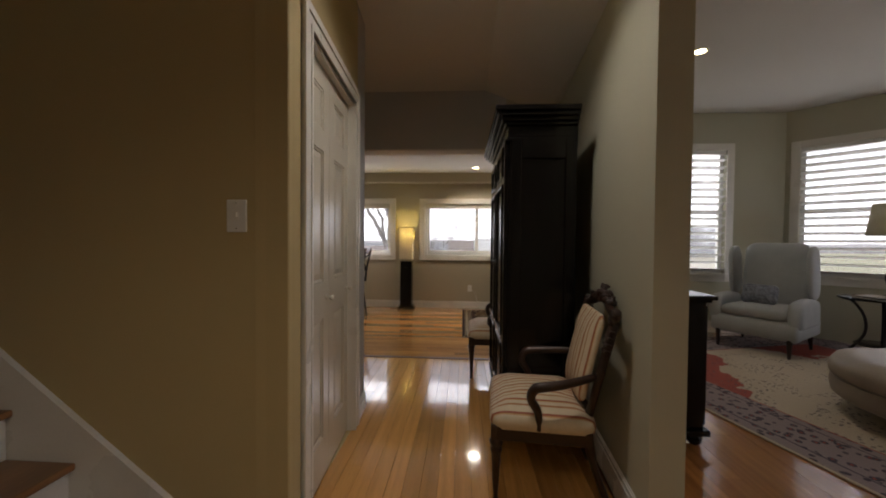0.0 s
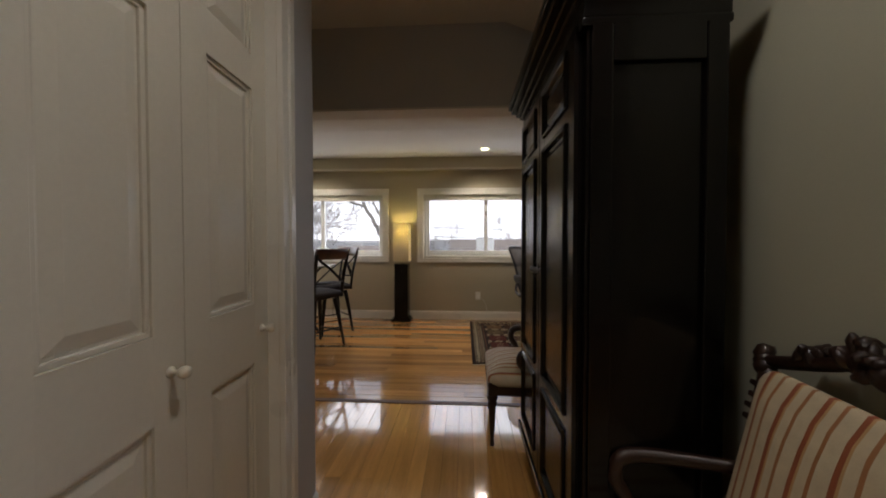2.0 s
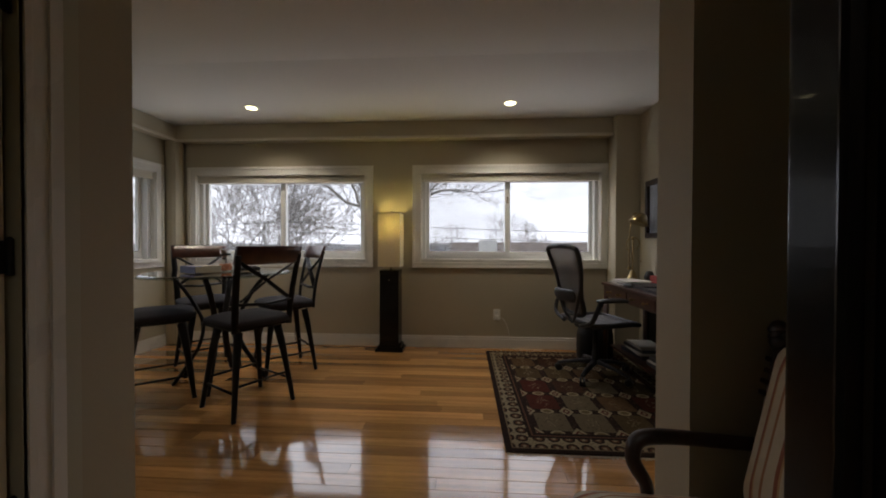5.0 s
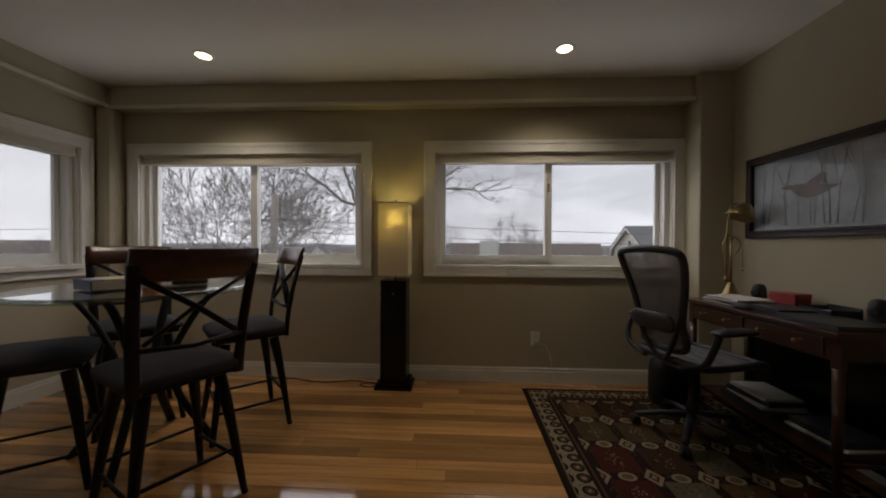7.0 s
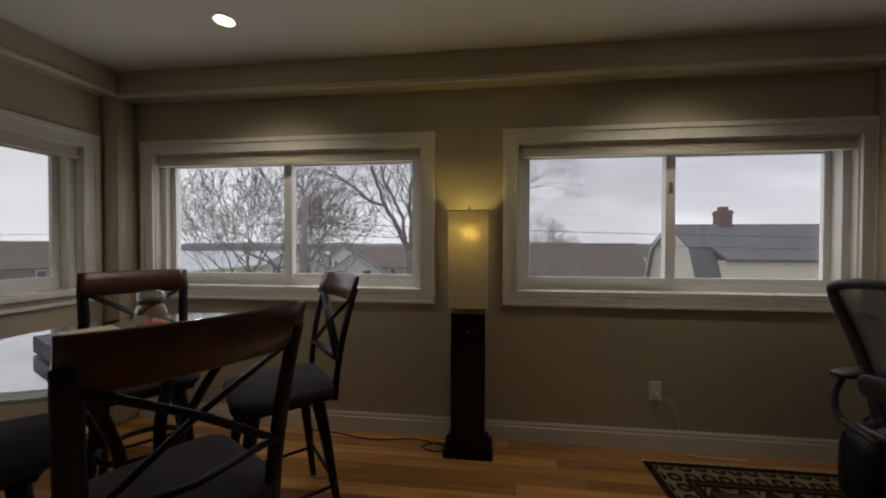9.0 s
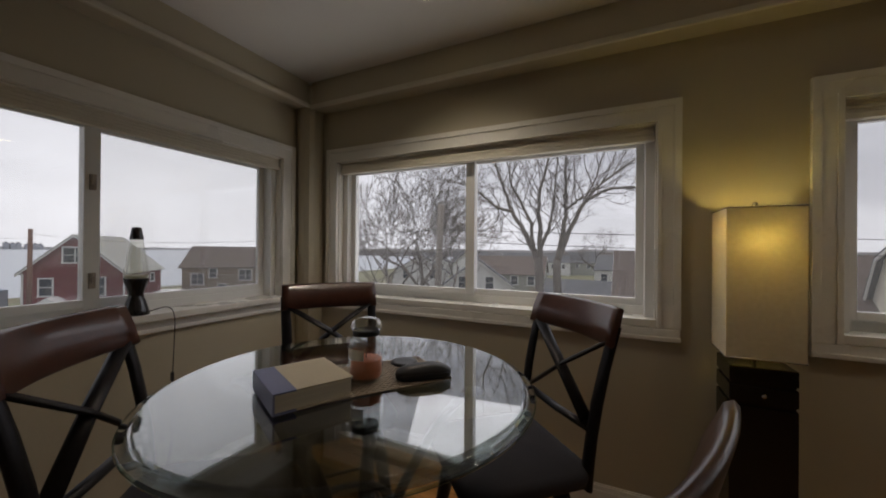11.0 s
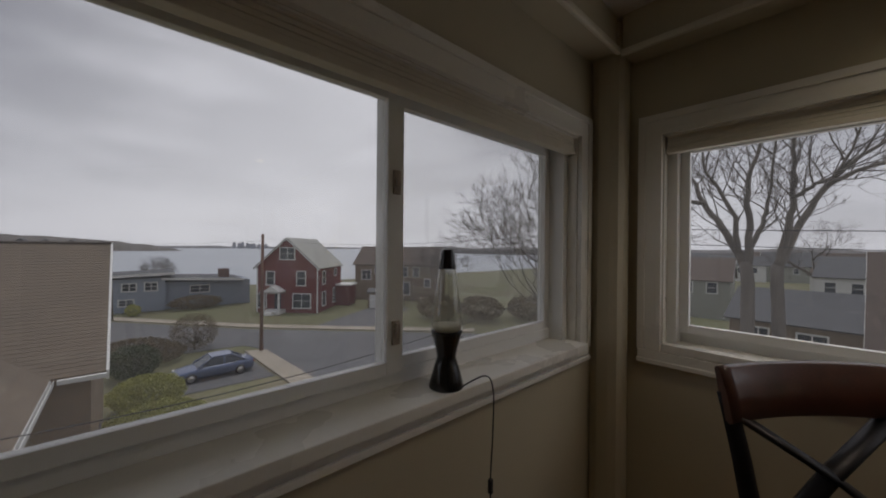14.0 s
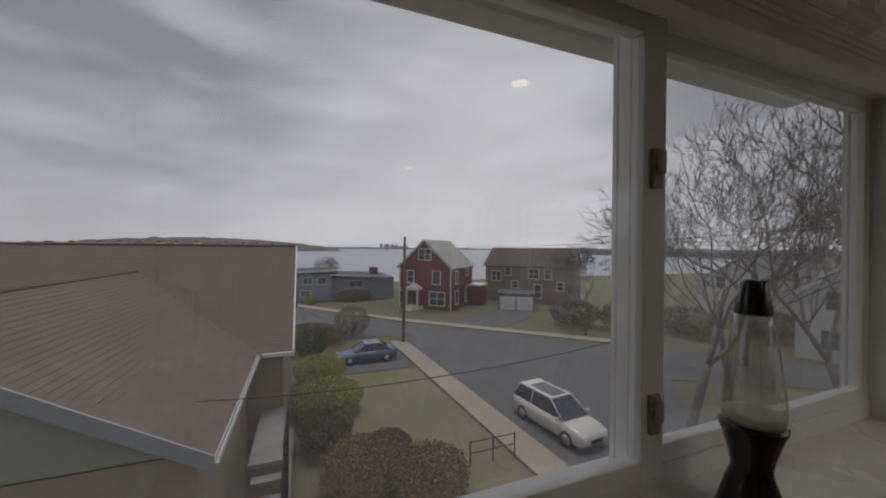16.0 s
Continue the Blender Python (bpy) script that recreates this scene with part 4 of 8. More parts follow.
def counter_stool():
    """A counter-height dining chair with an X back; it faces +y."""
    c = thing("counter_chair", pose(0, 0, 0), "dark metal counter chair with wooden top rail and charcoal seat", "chair", "counter chairs round the glass table")
    bm = bmesh.new()
    cushion(bm, 0.43, 0.42, 0.565, 0.61, 0.03, rnd=0.07)
    part("seat", bm, M["seat"], c, "charcoal suede seat pad")
    bm = bmesh.new()
    box(bm, -0.19, 0.19, -0.185, 0.185, 0.545, 0.568, bevel=0.006)
    box(bm, -0.11, 0.11, -0.11, 0.11, 0.525, 0.545, bevel=0.004)
    part("seat_frame", bm, M["metal"], c)
    feet = {}
    for sx in (-1, 1):
        for sy in (-1, 1):
            top, foot = Vector((sx * 0.135, sy * 0.13, 0.53)), Vector((sx * 0.205, sy * 0.205, 0.0))
            feet[sx, sy] = (top, foot)
            bm = bmesh.new()
            tube(bm, curve([top, top.lerp(foot, 0.35) + Vector((sx * 0.004, sy * 0.004, 0)), foot], 5), [0.028, 0.0275, 0.027, 0.026, 0.0245, 0.023, 0.021, 0.0195, 0.018, 0.0165, 0.015], 8)
            lathe(bm, ((0.015, 0), (0.016, 0.008), (0.013, 0.016)), 10, at=tuple(foot))
            part("leg", bm, M["metal"], c)
    for a, b, h in (((-1, -1), (1, -1), 0.62), ((-1, 1), (1, 1), 0.62), ((-1, -1), (-1, 1), 0.7), ((1, -1), (1, 1), 0.7)):
        bm = bmesh.new()
        tube(bm, [feet[a][0].lerp(feet[a][1], h), feet[b][0].lerp(feet[b][1], h)], 0.008, 8)
        part("stretcher", bm, M["metal"], c)

    def lean(x, z):
        t = (z - 0.55) / 0.53
        return Vector((x * (0.92 + 0.12 * t), -0.19 - 0.02 * t - 0.085 * t * t, z))
    for sx in (-1, 1):
        bm = bmesh.new()
        pts = [lean(sx * 0.2, z) for z in (0.545, 0.62, 0.7, 0.8, 0.9, 1.0, 1.03)]
        tube(bm, pts, [0.025, 0.024, 0.0235, 0.023, 0.022, 0.021, 0.021], 8, 0.55)
        part("back_post", bm, M["metal"], c)
        bm = bmesh.new()
        tube(bm, [lean(-sx * 0.17, 0.735), lean(0, 0.86) + Vector((0, sx * 0.003, 0)), lean(sx * 0.19, 0.985)], 0.0195, 8, 0.42)
        part("cross_bar", bm, M["metal"], c)
    bm = bmesh.new()
    tube(bm, [lean(-0.195, 0.72), lean(0, 0.705) + Vector((0, -0.015, 0)), lean(0.195, 0.72)], 0.016, 8, 0.6)
    part("lower_rail", bm, M["metal"], c)
    bm = bmesh.new()
    n = 12
    ring = []
    for i in range(n + 1):
        x = -0.222 + 0.444 * i / n
        bow = -0.035 * (1 - (x / 0.222) ** 2)
        col = []
        for z, o in ((0.975, -0.011), (0.968, 0.0), (0.975, 0.011), (1.03, 0.0125), (1.08, 0.008), (1.086, 0.0), (1.08, -0.008), (1.03, -0.0125)):
            p = lean(0, z)
            col.append(bm.verts.new((x, p.y + bow + o + 0.012, z)))
        ring.append(col)
    for a, b in zip(ring, ring[1:]):
        for k in range(8):
            bm.faces.new((a[k], a[(k + 1) % 8], b[(k + 1) % 8], b[k])).smooth = True
    bm.faces.new(ring[0][::-1])
    bm.faces.new(ring[-1])
    part("top_rail", bm, M["mahog"], c, "bowed red-brown wooden top rail")
    return c


stool = counter_stool()
stool.matrix_basis = pose(-1.378, 4.945, 0, 0, 0, 60.9) @ Matrix.Diagonal((1, 1, 1.012, 1))
for x, y, a in ((-1.483, 5.645, 133), (-2.205, 5.648, -130), (-2.108, 5.03, -50)):
    copy_thing(stool, pose(x, y, 0, 0, 0, a))

M["table_glass"] = clear_glass("table_glass", (0.62, 0.66, 0.64), 0.08, 1.0, 2.8)
M["glass_rim"] = clear_glass("glass_rim", (0.45, 0.58, 0.55), 0.10)


def glass_table():
    t = thing("dining_table", pose(-1.853, 5.328, 0), "round clear glass dining table on bowed dark metal legs", "table")
    bm = bmesh.new()
    lathe(bm, ((0.530, 0.875), (0.5055, 0.8865), (0.504, 0.887), (0.5025, 0.887), (0.25, 0.887), (0.002, 0.887)), 96)
    top = part("glass_top", bm, M["table_glass"], t, "bevelled clear glass top")
    top.visible_shadow = False
    bm = bmesh.new()
    seg = 96
    rows = [[bm.verts.new((r * math.cos(2 * math.pi * i / seg), r * math.sin(2 * math.pi * i / seg), z)) for i in range(seg)] for r, z in ((0.5305, 0.874), (0.534, 0.871), (0.534, 0.867), (0.530, 0.866))]
    for a, b in zip(rows, rows[1:]):
        for i in range(seg):
            bm.faces.new((a[i], a[(i + 1) % seg], b[(i + 1) % seg], b[i])).smooth = True
    rim = part("glass_edge", bm, M["glass_rim"], top, "greenish polished glass edge")
    for k in range(4):
        a = radians(20 + 90 * k)
        c, s = math.cos(a), math.sin(a)
        bm = bmesh.new()
        pts = curve([(c * r, s * r, z) for r, z in ((0.36, 0.862), (0.29, 0.80), (0.20, 0.66), (0.125, 0.48), (0.15, 0.30), (0.25, 0.12), (0.33, 0.0))], 6)
        tube(bm, pts, 0.023, 10, 0.6)
        lathe(bm, ((0.03, 0.0), (0.03, 0.006), (0.012, 0.008)), 16, at=(c * 0.36, s * 0.36, 0.857))
        part("leg", bm, M["metal"], t, "bowed dark metal leg")
    for z, r in ((0.48, 0.125),):
        bm = bmesh.new()
        seg2 = 40
        tube(bm, [(r * math.cos(2 * math.pi * i / seg2), r * math.sin(2 * math.pi * i / seg2), z) for i in range(seg2 + 1)], 0.011, 8)
        part("ring", bm, M["metal"], t)
    return t


glass_table()
TOP = 0.888


def book():
    b = thing("book", pose(-1.885, 5.16, TOP + 0.006, 0, 0, 65) @ Matrix.Diagonal((0.82, 1.2, 1, 1)), "thick hardback book with a cream and blue jacket, lying flat", "book")
    boxes("page_block", mat("page_block", (0.70, 0.64, 0.50), 0.9, var=0.1, scale=12, fine=400, bump=0.4, stretch=(0.2, 0.2, 8)), b, [(-0.112, 0.112, -0.083, 0.078, 0.004, 0.046)], 0.001)
    boxes("cover", mat("cream_jacket", (0.62, 0.54, 0.40), 0.5, var=0.06, scale=10, fine=150), b, [(-0.055, 0.117, -0.087, 0.082, 0.0, 0.004), (-0.055, 0.117, -0.087, 0.082, 0.046, 0.050), (0.0, 0.117, 0.078, 0.0825, 0.004, 0.046)], 0.001)
    boxes("spine_band", mat("blue_jacket", (0.20, 0.22, 0.38), 0.45, var=0.08, scale=10, fine=150), b, [(-0.119, -0.055, -0.0875, 0.0825, -0.0002, 0.0038), (-0.119, -0.055, -0.0875, 0.0825, 0.0462, 0.0502), (-0.119, -0.113, -0.0875, 0.0825, 0.0038, 0.0462)], 0.0012, "blue jacket band on the spine side")


book()
M["cane"] = mat("woven_cane", (0.27, 0.215, 0.155), 0.6, var=0.3, scale=14, fine=120, bump=0.15, island=0.2)
placemat = thing("placemat", pose(-1.80, 5.31, TOP, 0, 0, 55), "flat brown woven placemat under the book and candle", "placemat")
boxes("backing", M["cane"], placemat, [(-0.235, 0.235, -0.105, 0.135, 0.0, 0.0032)], 0.001)
weave = bmesh.new()
for i in range(47):
    for k in range(24):
        if (i + k) % 2 == 0:
            box(weave, -0.2345 + 0.01 * i, -0.2255 + 0.01 * i, -0.1045 + 0.01 * k, -0.0955 + 0.01 * k, 0.0032, 0.0048)
weave = part("weave", weave, M["cane"], placemat, "basket weave of flat cane")
weave["kind"] = "stuff"
M["wax"] = mat("orange_wax", (0.62, 0.19, 0.075), 0.5, var=0.12, scale=14, fine=90, bump=0.1)
M["jar_glass"] = clear_glass("jar_glass", (0.88, 0.90, 0.90), 0.10, 1.0, 3.0)


def jar_candle():
    j = thing("jar_candle", pose(-1.805, 5.325, TOP + 0.005), "glass jar candle with orange wax and a clear lid", "candle")
    bm = bmesh.new()
    lathe(bm, ((0.044, 0.0), (0.049, 0.006), (0.050, 0.03), (0.050, 0.098), (0.045, 0.113), (0.037, 0.121), (0.037, 0.131)), 32)
    part("jar", bm, M["jar_glass"], j).visible_shadow = False
    bm = bmesh.new()
    lathe(bm, ((0.043, 0.006), (0.0455, 0.012), (0.0455, 0.055), (0.042, 0.058), (0.004, 0.057)), 28)
    part("wax", bm, M["wax"], j, "orange wax, half burnt")
    bm = bmesh.new()
    lathe(bm, ((0.0015, 0.057), (0.0015, 0.07)), 6)
    part("wick", bm, M["blackpl"], j)
    bm = bmesh.new()
    lathe(bm, ((0.038, 0.126), (0.0395, 0.128), (0.0395, 0.14), (0.037, 0.142)), 28)
    part("seal", bm, M["blackpl"], j, "dark rubber lid seal")
    bm = bmesh.new()
    lathe(bm, ((0.036, 0.142), (0.043, 0.145), (0.046, 0.152), (0.043, 0.162), (0.036, 0.172), (0.02, 0.177), (0.003, 0.178)), 32)
    part("lid", bm, M["jar_glass"], j, "clear glass lid").visible_shadow = False
    bm = bmesh.new()
    lab = [[bm.verts.new((r * math.cos(radians(-136 + 4.2 * i)), r * math.sin(radians(-136 + 4.2 * i)), z)) for i in range(19)] for r, z in ((0.0502, 0.062), (0.051, 0.062), (0.051, 0.092), (0.0502, 0.092))]
    for p_, q_ in zip(lab, lab[1:] + lab[:1]):
        for i in range(18):
            bm.faces.new((p_[i], p_[i + 1], q_[i + 1], q_[i]))
    part("label", bm, M["white"], j, "pale paper label")


jar_candle()
gc = thing("glasses_case", pose(-1.655, 5.405, TOP + 0.005, 0, 0, 42), "black leather spectacles case, closed", "case")
bm = bmesh.new()
cushion(bm, 0.165, 0.062, 0.0, 0.026, 0.016, rnd=0.028)
part("shell", bm, M["blackpl"], gc)
bm = bmesh.new()
tube(bm, [(-0.075, -0.0315, 0.017), (0.0, -0.0325, 0.018), (0.075, -0.0315, 0.017)], 0.0014, 6)
part("seam", bm, M["greypl"], gc)
co = thing("coaster", pose(-1.775, 5.49, TOP + 0.005), "small round dark coaster", "coaster")
bm = bmesh.new()
lathe(bm, ((0.043, 0), (0.045, 0.002), (0.043, 0.007), (0.03, 0.006), (0.002, 0.006)), 28)
part("disc", bm, M["blackpl"], co)


def lava_lamp():
    l = thing("lava_lamp", pose(-3.160, 5.349, WZ0), "black and clear lava lamp, switched off, on the window sill", "lamp")
    gb = mat("gloss_black", (0.012, 0.012, 0.013), 0.18, var=0.2, scale=9, fine=90, bump=0.02, coat=0.4)
    bm = bmesh.new()
    lathe(bm, ((0.052, 0.0), (0.053, 0.004), (0.046, 0.03), (0.036, 0.065), (0.029, 0.085), (0.029, 0.095), (0.033, 0.115), (0.043, 0.15), (0.0475, 0.163), (0.0475, 0.168), (0.044, 0.169)), 36)
    part("base", bm, gb, l, "gloss black hourglass base")
    bm = bmesh.new()
    lathe(bm, ((0.046, 0.169), (0.0465, 0.19), (0.043, 0.225), (0.035, 0.285), (0.027, 0.335), (0.024, 0.358)), 36)
    part("globe", bm, clear_glass("lava_glass", (0.88, 0.88, 0.84), 0.12, 1.0, 3.0), l, "clear tapered glass globe").visible_shadow = False
    bm = bmesh.new()
    lathe(bm, ((0.042, 0.170), (0.0435, 0.178), (0.043, 0.184), (0.038, 0.187), (0.01, 0.186)), 32)
    part("wax", bm, mat("pale_wax", (0.55, 0.54, 0.44), 0.6, var=0.1, scale=20, fine=100), l, "settled pale wax")
    bm = bmesh.new()
    lathe(bm, ((0.026, 0.352), (0.0265, 0.356), (0.0185, 0.405), (0.017, 0.409), (0.002, 0.41)), 32)
    part("cap", bm, gb, l, "gloss black cap")
    bm = bmesh.new()
    tube(bm, curve([(0.05, 0.0, 0.008), (0.075, 0.09, 0.03), (0.082, 0.12, -0.02), (0.082, 0.12, -0.15), (0.076, 0.118, -0.30), (0.082, 0.113, -0.45), (0.074, 0.12, -0.62), (0.078, 0.08, -0.80)], 8), 0.0022, 6)
    cord = part("cord", bm, M["blackpl"], l, "thin black cord hanging from the sill")
    bm = bmesh.new()
    box(bm, 0.072, 0.086, 0.108, 0.122, -0.335, -0.29, bevel=0.005)
    part("cord_switch", bm, M["blackpl"], cord)


lava_lamp()


def carpet_material(name, ground, motif, border, accent, cells, w, h, band, wear=0.25):
    """A knotted rug: border bands, repeated medallions and mottled pile, in local metres."""
    m = bpy.data.materials.new(name)
    m.use_nodes = True
    n, k = m.node_tree.nodes, m.node_tree.links
    b = n["Principled BSDF"]
    b.inputs["Roughness"].default_value = 0.95
    b.inputs["Specular IOR Level"].default_value = 0.15
    co = n.new("ShaderNodeTexCoord")
    sp = n.new("ShaderNodeSeparateXYZ")
    k.new(co.outputs["Object"], sp.inputs["Vector"])

    def op(kind, a, c=None):
        q = n.new("ShaderNodeMath")
        q.operation = kind
        for i, s in enumerate((a, c)):
            if s is None:
                continue
            if isinstance(s, (int, float)):
                q.inputs[i].default_value = s
            else:
                k.new(s, q.inputs[i])
        return q.outputs[0]

    def blend(f, a, c):
        q = n.new("ShaderNodeMix")
        q.data_type = "RGBA"
        k.new(f, q.inputs[0])
        for i, s in ((6, a), (7, c)):
            if isinstance(s, tuple):
                q.inputs[i].default_value = (*s, 1)
            else:
                k.new(s, q.inputs[i])
        return q.outputs[2]
    ax, ay = op("ABSOLUTE", sp.outputs["X"]), op("ABSOLUTE", sp.outputs["Y"])
    edge = op("MINIMUM", op("SUBTRACT", w / 2, ax), op("SUBTRACT", h / 2, ay))
    vo = n.new("ShaderNodeTexVoronoi")
    vo.inputs["Scale"].default_value = cells * 9
    k.new(co.outputs["Object"], vo.inputs["Vector"])
    leaf = op("LESS_THAN", vo.outputs["Distance"], 0.30)
    no = n.new("ShaderNodeTexNoise")
    no.inputs["Scale"].default_value, no.inputs["Detail"].default_value = 3.0, 4.0
    k.new(co.outputs["Object"], no.inputs["Vector"])
    fade = op("GREATER_THAN", no.outputs["Fac"], 0.5)
    # a pale open ground, flowered in drifts, with red towards the corners
    corner = op("ADD", op("MULTIPLY", ax, 1.35 / w), op("MULTIPLY", ay, 1.35 / h))
    field = blend(op("GREATER_THAN", op("ADD", corner, op("MULTIPLY", no.outputs["Fac"], 0.35)), 0.80), ground, accent)
    field = blend(op("MULTIPLY", op("MULTIPLY", leaf, fade), wear), field, motif)
    field = blend(op("MULTIPLY", op("LESS_THAN", vo.outputs["Distance"], 0.13), 0.8), field, border)
    v2 = n.new("ShaderNodeTexVoronoi")
    v2.inputs["Scale"].default_value = cells * 6
    k.new(co.outputs["Object"], v2.inputs["Vector"])
    rim = blend(op("LESS_THAN", v2.outputs["Distance"], 0.36), border, motif)
    rim = blend(op("LESS_THAN", v2.outputs["Distance"], 0.14), rim, accent)
    inb = op("LESS_THAN", edge, band)
    col = blend(inb, field, rim)
    for lo, hi, c in ((0.0, 0.022, ground), (band - 0.012, band, accent), (band * 0.22, band * 0.22 + 0.012, motif), (band * 0.82, band * 0.82 + 0.01, motif)):
        col = blend(op("MULTIPLY", op("GREATER_THAN", edge, lo), op("LESS_THAN", edge, hi)), col, c)
    pile = n.new("ShaderNodeTexNoise")
    pile.inputs["Scale"].default_value, pile.inputs["Detail"].default_value = 320.0, 2.0
    k.new(co.outputs["Object"], pile.inputs["Vector"])
    hs = n.new("ShaderNodeHueSaturation")
    k.new(col, hs.inputs["Color"])
    k.new(op("ADD", op("MULTIPLY", pile.outputs["Fac"], 0.8), 0.6), hs.inputs["Value"])
    k.new(hs.outputs["Color"], b.inputs["Base Color"])
    bp = n.new("ShaderNodeBump")
    bp.inputs["Strength"].default_value, bp.inputs["Distance"].default_value = 0.6, 0.003
    k.new(pile.outputs["Fac"], bp.inputs["Height"])
    k.new(bp.outputs["Normal"], b.inputs["Normal"])
    return m


def rug(name, m, w, h, material, label):
    bm = bmesh.new()
    box(bm, -w / 2, w / 2, -h / 2, h / 2, 0.001, 0.009, bevel=0.003)
    r = thing(name, m, label, "rug")
    part("rug_field", bm, material, r)
    fr = bmesh.new()
    g = random.Random(8)
    for s in (-1, 1):
        for i in range(int(w / 0.012)):
            x = -w / 2 + 0.006 + 0.012 * i
            box(fr, x - 0.003, x + 0.003, s * h / 2 if s > 0 else -h / 2 - g.uniform(0.012, 0.025), s * h / 2 + g.uniform(0.012, 0.025) if s > 0 else -h / 2, 0.001, 0.004)
    part("fringe", fr, mat("rug_fringe", (0.5, 0.44, 0.32), 0.95, var=0.2, scale=20, fine=200), r)["kind"] = "stuff"
    return r


def panel_rug_material(name, w, h, nx, ny):
    """A garden-panel rug: panels of many colours, ovals and lozenges on their joints, a cream rosette border."""
    m = bpy.data.materials.new(name)
    m.use_nodes = True
    n, k = m.node_tree.nodes, m.node_tree.links
    b = n["Principled BSDF"]
    b.inputs["Roughness"].default_value, b.inputs["Specular IOR Level"].default_value = 0.95, 0.1
    co = n.new("ShaderNodeTexCoord")
    sp = n.new("ShaderNodeSeparateXYZ")
    k.new(co.outputs["Object"], sp.inputs["Vector"])

    def op(kind, a, c=None):
        q = n.new("ShaderNodeMath")
        q.operation = kind
        for i, s in enumerate((a, c)):
            if isinstance(s, (int, float)):
                q.inputs[i].default_value = s
            elif s is not None:
                k.new(s, q.inputs[i])
        return q.outputs[0]

    def blend(f, a, c):
        q = n.new("ShaderNodeMix")
        q.data_type = "RGBA"
        k.new(f, q.inputs[0])
        for i, s in ((6, a), (7, c)):
            if isinstance(s, tuple):
                q.inputs[i].default_value = (*s, 1)
            else:
                k.new(s, q.inputs[i])
        return q.outputs[2]

    def voro(scale, rnd):
        v = n.new("ShaderNodeTexVoronoi")
        v.inputs["Scale"].default_value, v.inputs["Randomness"].default_value = scale, rnd
        k.new(co.outputs["Object"], v.inputs["Vector"])
        return v.outputs["Distance"]
    band = 0.20
    dark, cream = (0.022, 0.012, 0.009), (0.25, 0.205, 0.13)
    edge = op("MINIMUM", op("SUBTRACT", w / 2, op("ABSOLUTE", sp.outputs["X"])), op("SUBTRACT", h / 2, op("ABSOLUTE", sp.outputs["Y"])))
    cu = op("MULTIPLY", op("ADD", sp.outputs["X"], w / 2 - band), nx / (w - 2 * band))
    cv = op("MULTIPLY", op("ADD", sp.outputs["Y"], h / 2 - band), ny / (h - 2 * band))
    fu, fv = op("FRACT", cu), op("FRACT", cv)
    au, av = op("ABSOLUTE", op("SUBTRACT", fu, 0.5)), op("ABSOLUTE", op("SUBTRACT", fv, 0.5))
    cid = n.new("ShaderNodeCombineXYZ")
    k.new(op("FLOOR", cu), cid.inputs[0])
    k.new(op("FLOOR", cv), cid.inputs[1])
    wn_ = n.new("ShaderNodeTexWhiteNoise")
    k.new(cid.outputs[0], wn_.inputs["Vector"])
    rp = n.new("ShaderNodeValToRGB")
    rp.color_ramp.interpolation = "CONSTANT"
    tones = ((0.048, 0.022, 0.012), (0.072, 0.048, 0.022), (0.064, 0.016, 0.010), (0.115, 0.092, 0.056), (0.042, 0.030, 0.015), (0.095, 0.056, 0.026))
    for i, c in enumerate(tones):
        e = rp.color_ramp.elements[i] if i < 2 else rp.color_ramp.elements.new(i / 6)
        e.position, e.color = i / 6, (*c, 1)
    k.new(wn_.outputs["Value"], rp.inputs["Fac"])
    fleck = voro(38.0, 1.0)
    field = blend(op("MULTIPLY", op("LESS_THAN", fleck, 0.26), 0.55), rp.outputs["Color"], dark)
    tree = op("LESS_THAN", op("ADD", op("MULTIPLY", au, 1.0), op("MULTIPLY", av, 0.6)), 0.2)
    field = blend(op("MULTIPLY", op("MULTIPLY", tree, op("LESS_THAN", voro(55.0, 1.0), 0.33)), 0.6), field, cream)
    joint = op("GREATER_THAN", op("MAXIMUM", au, av), 0.40)
    field = blend(joint, field, dark)
    field = blend(op("MULTIPLY", joint, op("MULTIPLY", op("LESS_THAN", voro(46.0, 1.0), 0.25), 0.5)), field, (0.14, 0.075, 0.04))
    # lozenges where the joints cross, ovals half-way along the cross joints
    gu, gv = op("SUBTRACT", 0.5, au), op("SUBTRACT", 0.5, av)
    loz = op("ADD", op("MULTIPLY", gu, 1.0), op("MULTIPLY", gv, 0.8))
    field = blend(op("LESS_THAN", loz, 0.19), field, cream)
    field = blend(op("LESS_THAN", loz, 0.11), field, (0.09, 0.028, 0.02))
    field = blend(op("LESS_THAN", loz, 0.05), field, cream)
    ov = op("ADD", op("POWER", op("MULTIPLY", au, 1.0), 2.0), op("POWER", op("MULTIPLY", gv, 1.5), 2.0))
    field = blend(op("LESS_THAN", ov, 0.030), field, cream)
    field = blend(op("LESS_THAN", ov, 0.012), field, (0.12, 0.09, 0.045))
    ros = voro(1 / 0.085, 0.12)
    rim = blend(op("LESS_THAN", ros, 0.42), cream, dark)
    rim = blend(op("LESS_THAN", ros, 0.27), rim, (0.11, 0.055, 0.03))
    rim = blend(op("LESS_THAN", ros, 0.14), rim, cream)
    rim = blend(op("LESS_THAN", voro(60.0, 1.0), 0.22), rim, dark)
    col = blend(op("LESS_THAN", edge, band), field, rim)
    for lo, hi, c in ((-0.1, 0.035, dark), (0.145, band, dark), (0.035, 0.043, (0.16, 0.12, 0.07)), (0.165, 0.175, (0.10, 0.05, 0.03))):
        col = blend(op("MULTIPLY", op("GREATER_THAN", edge, lo), op("LESS_THAN", edge, hi)), col, c)
    pile = n.new("ShaderNodeTexNoise")
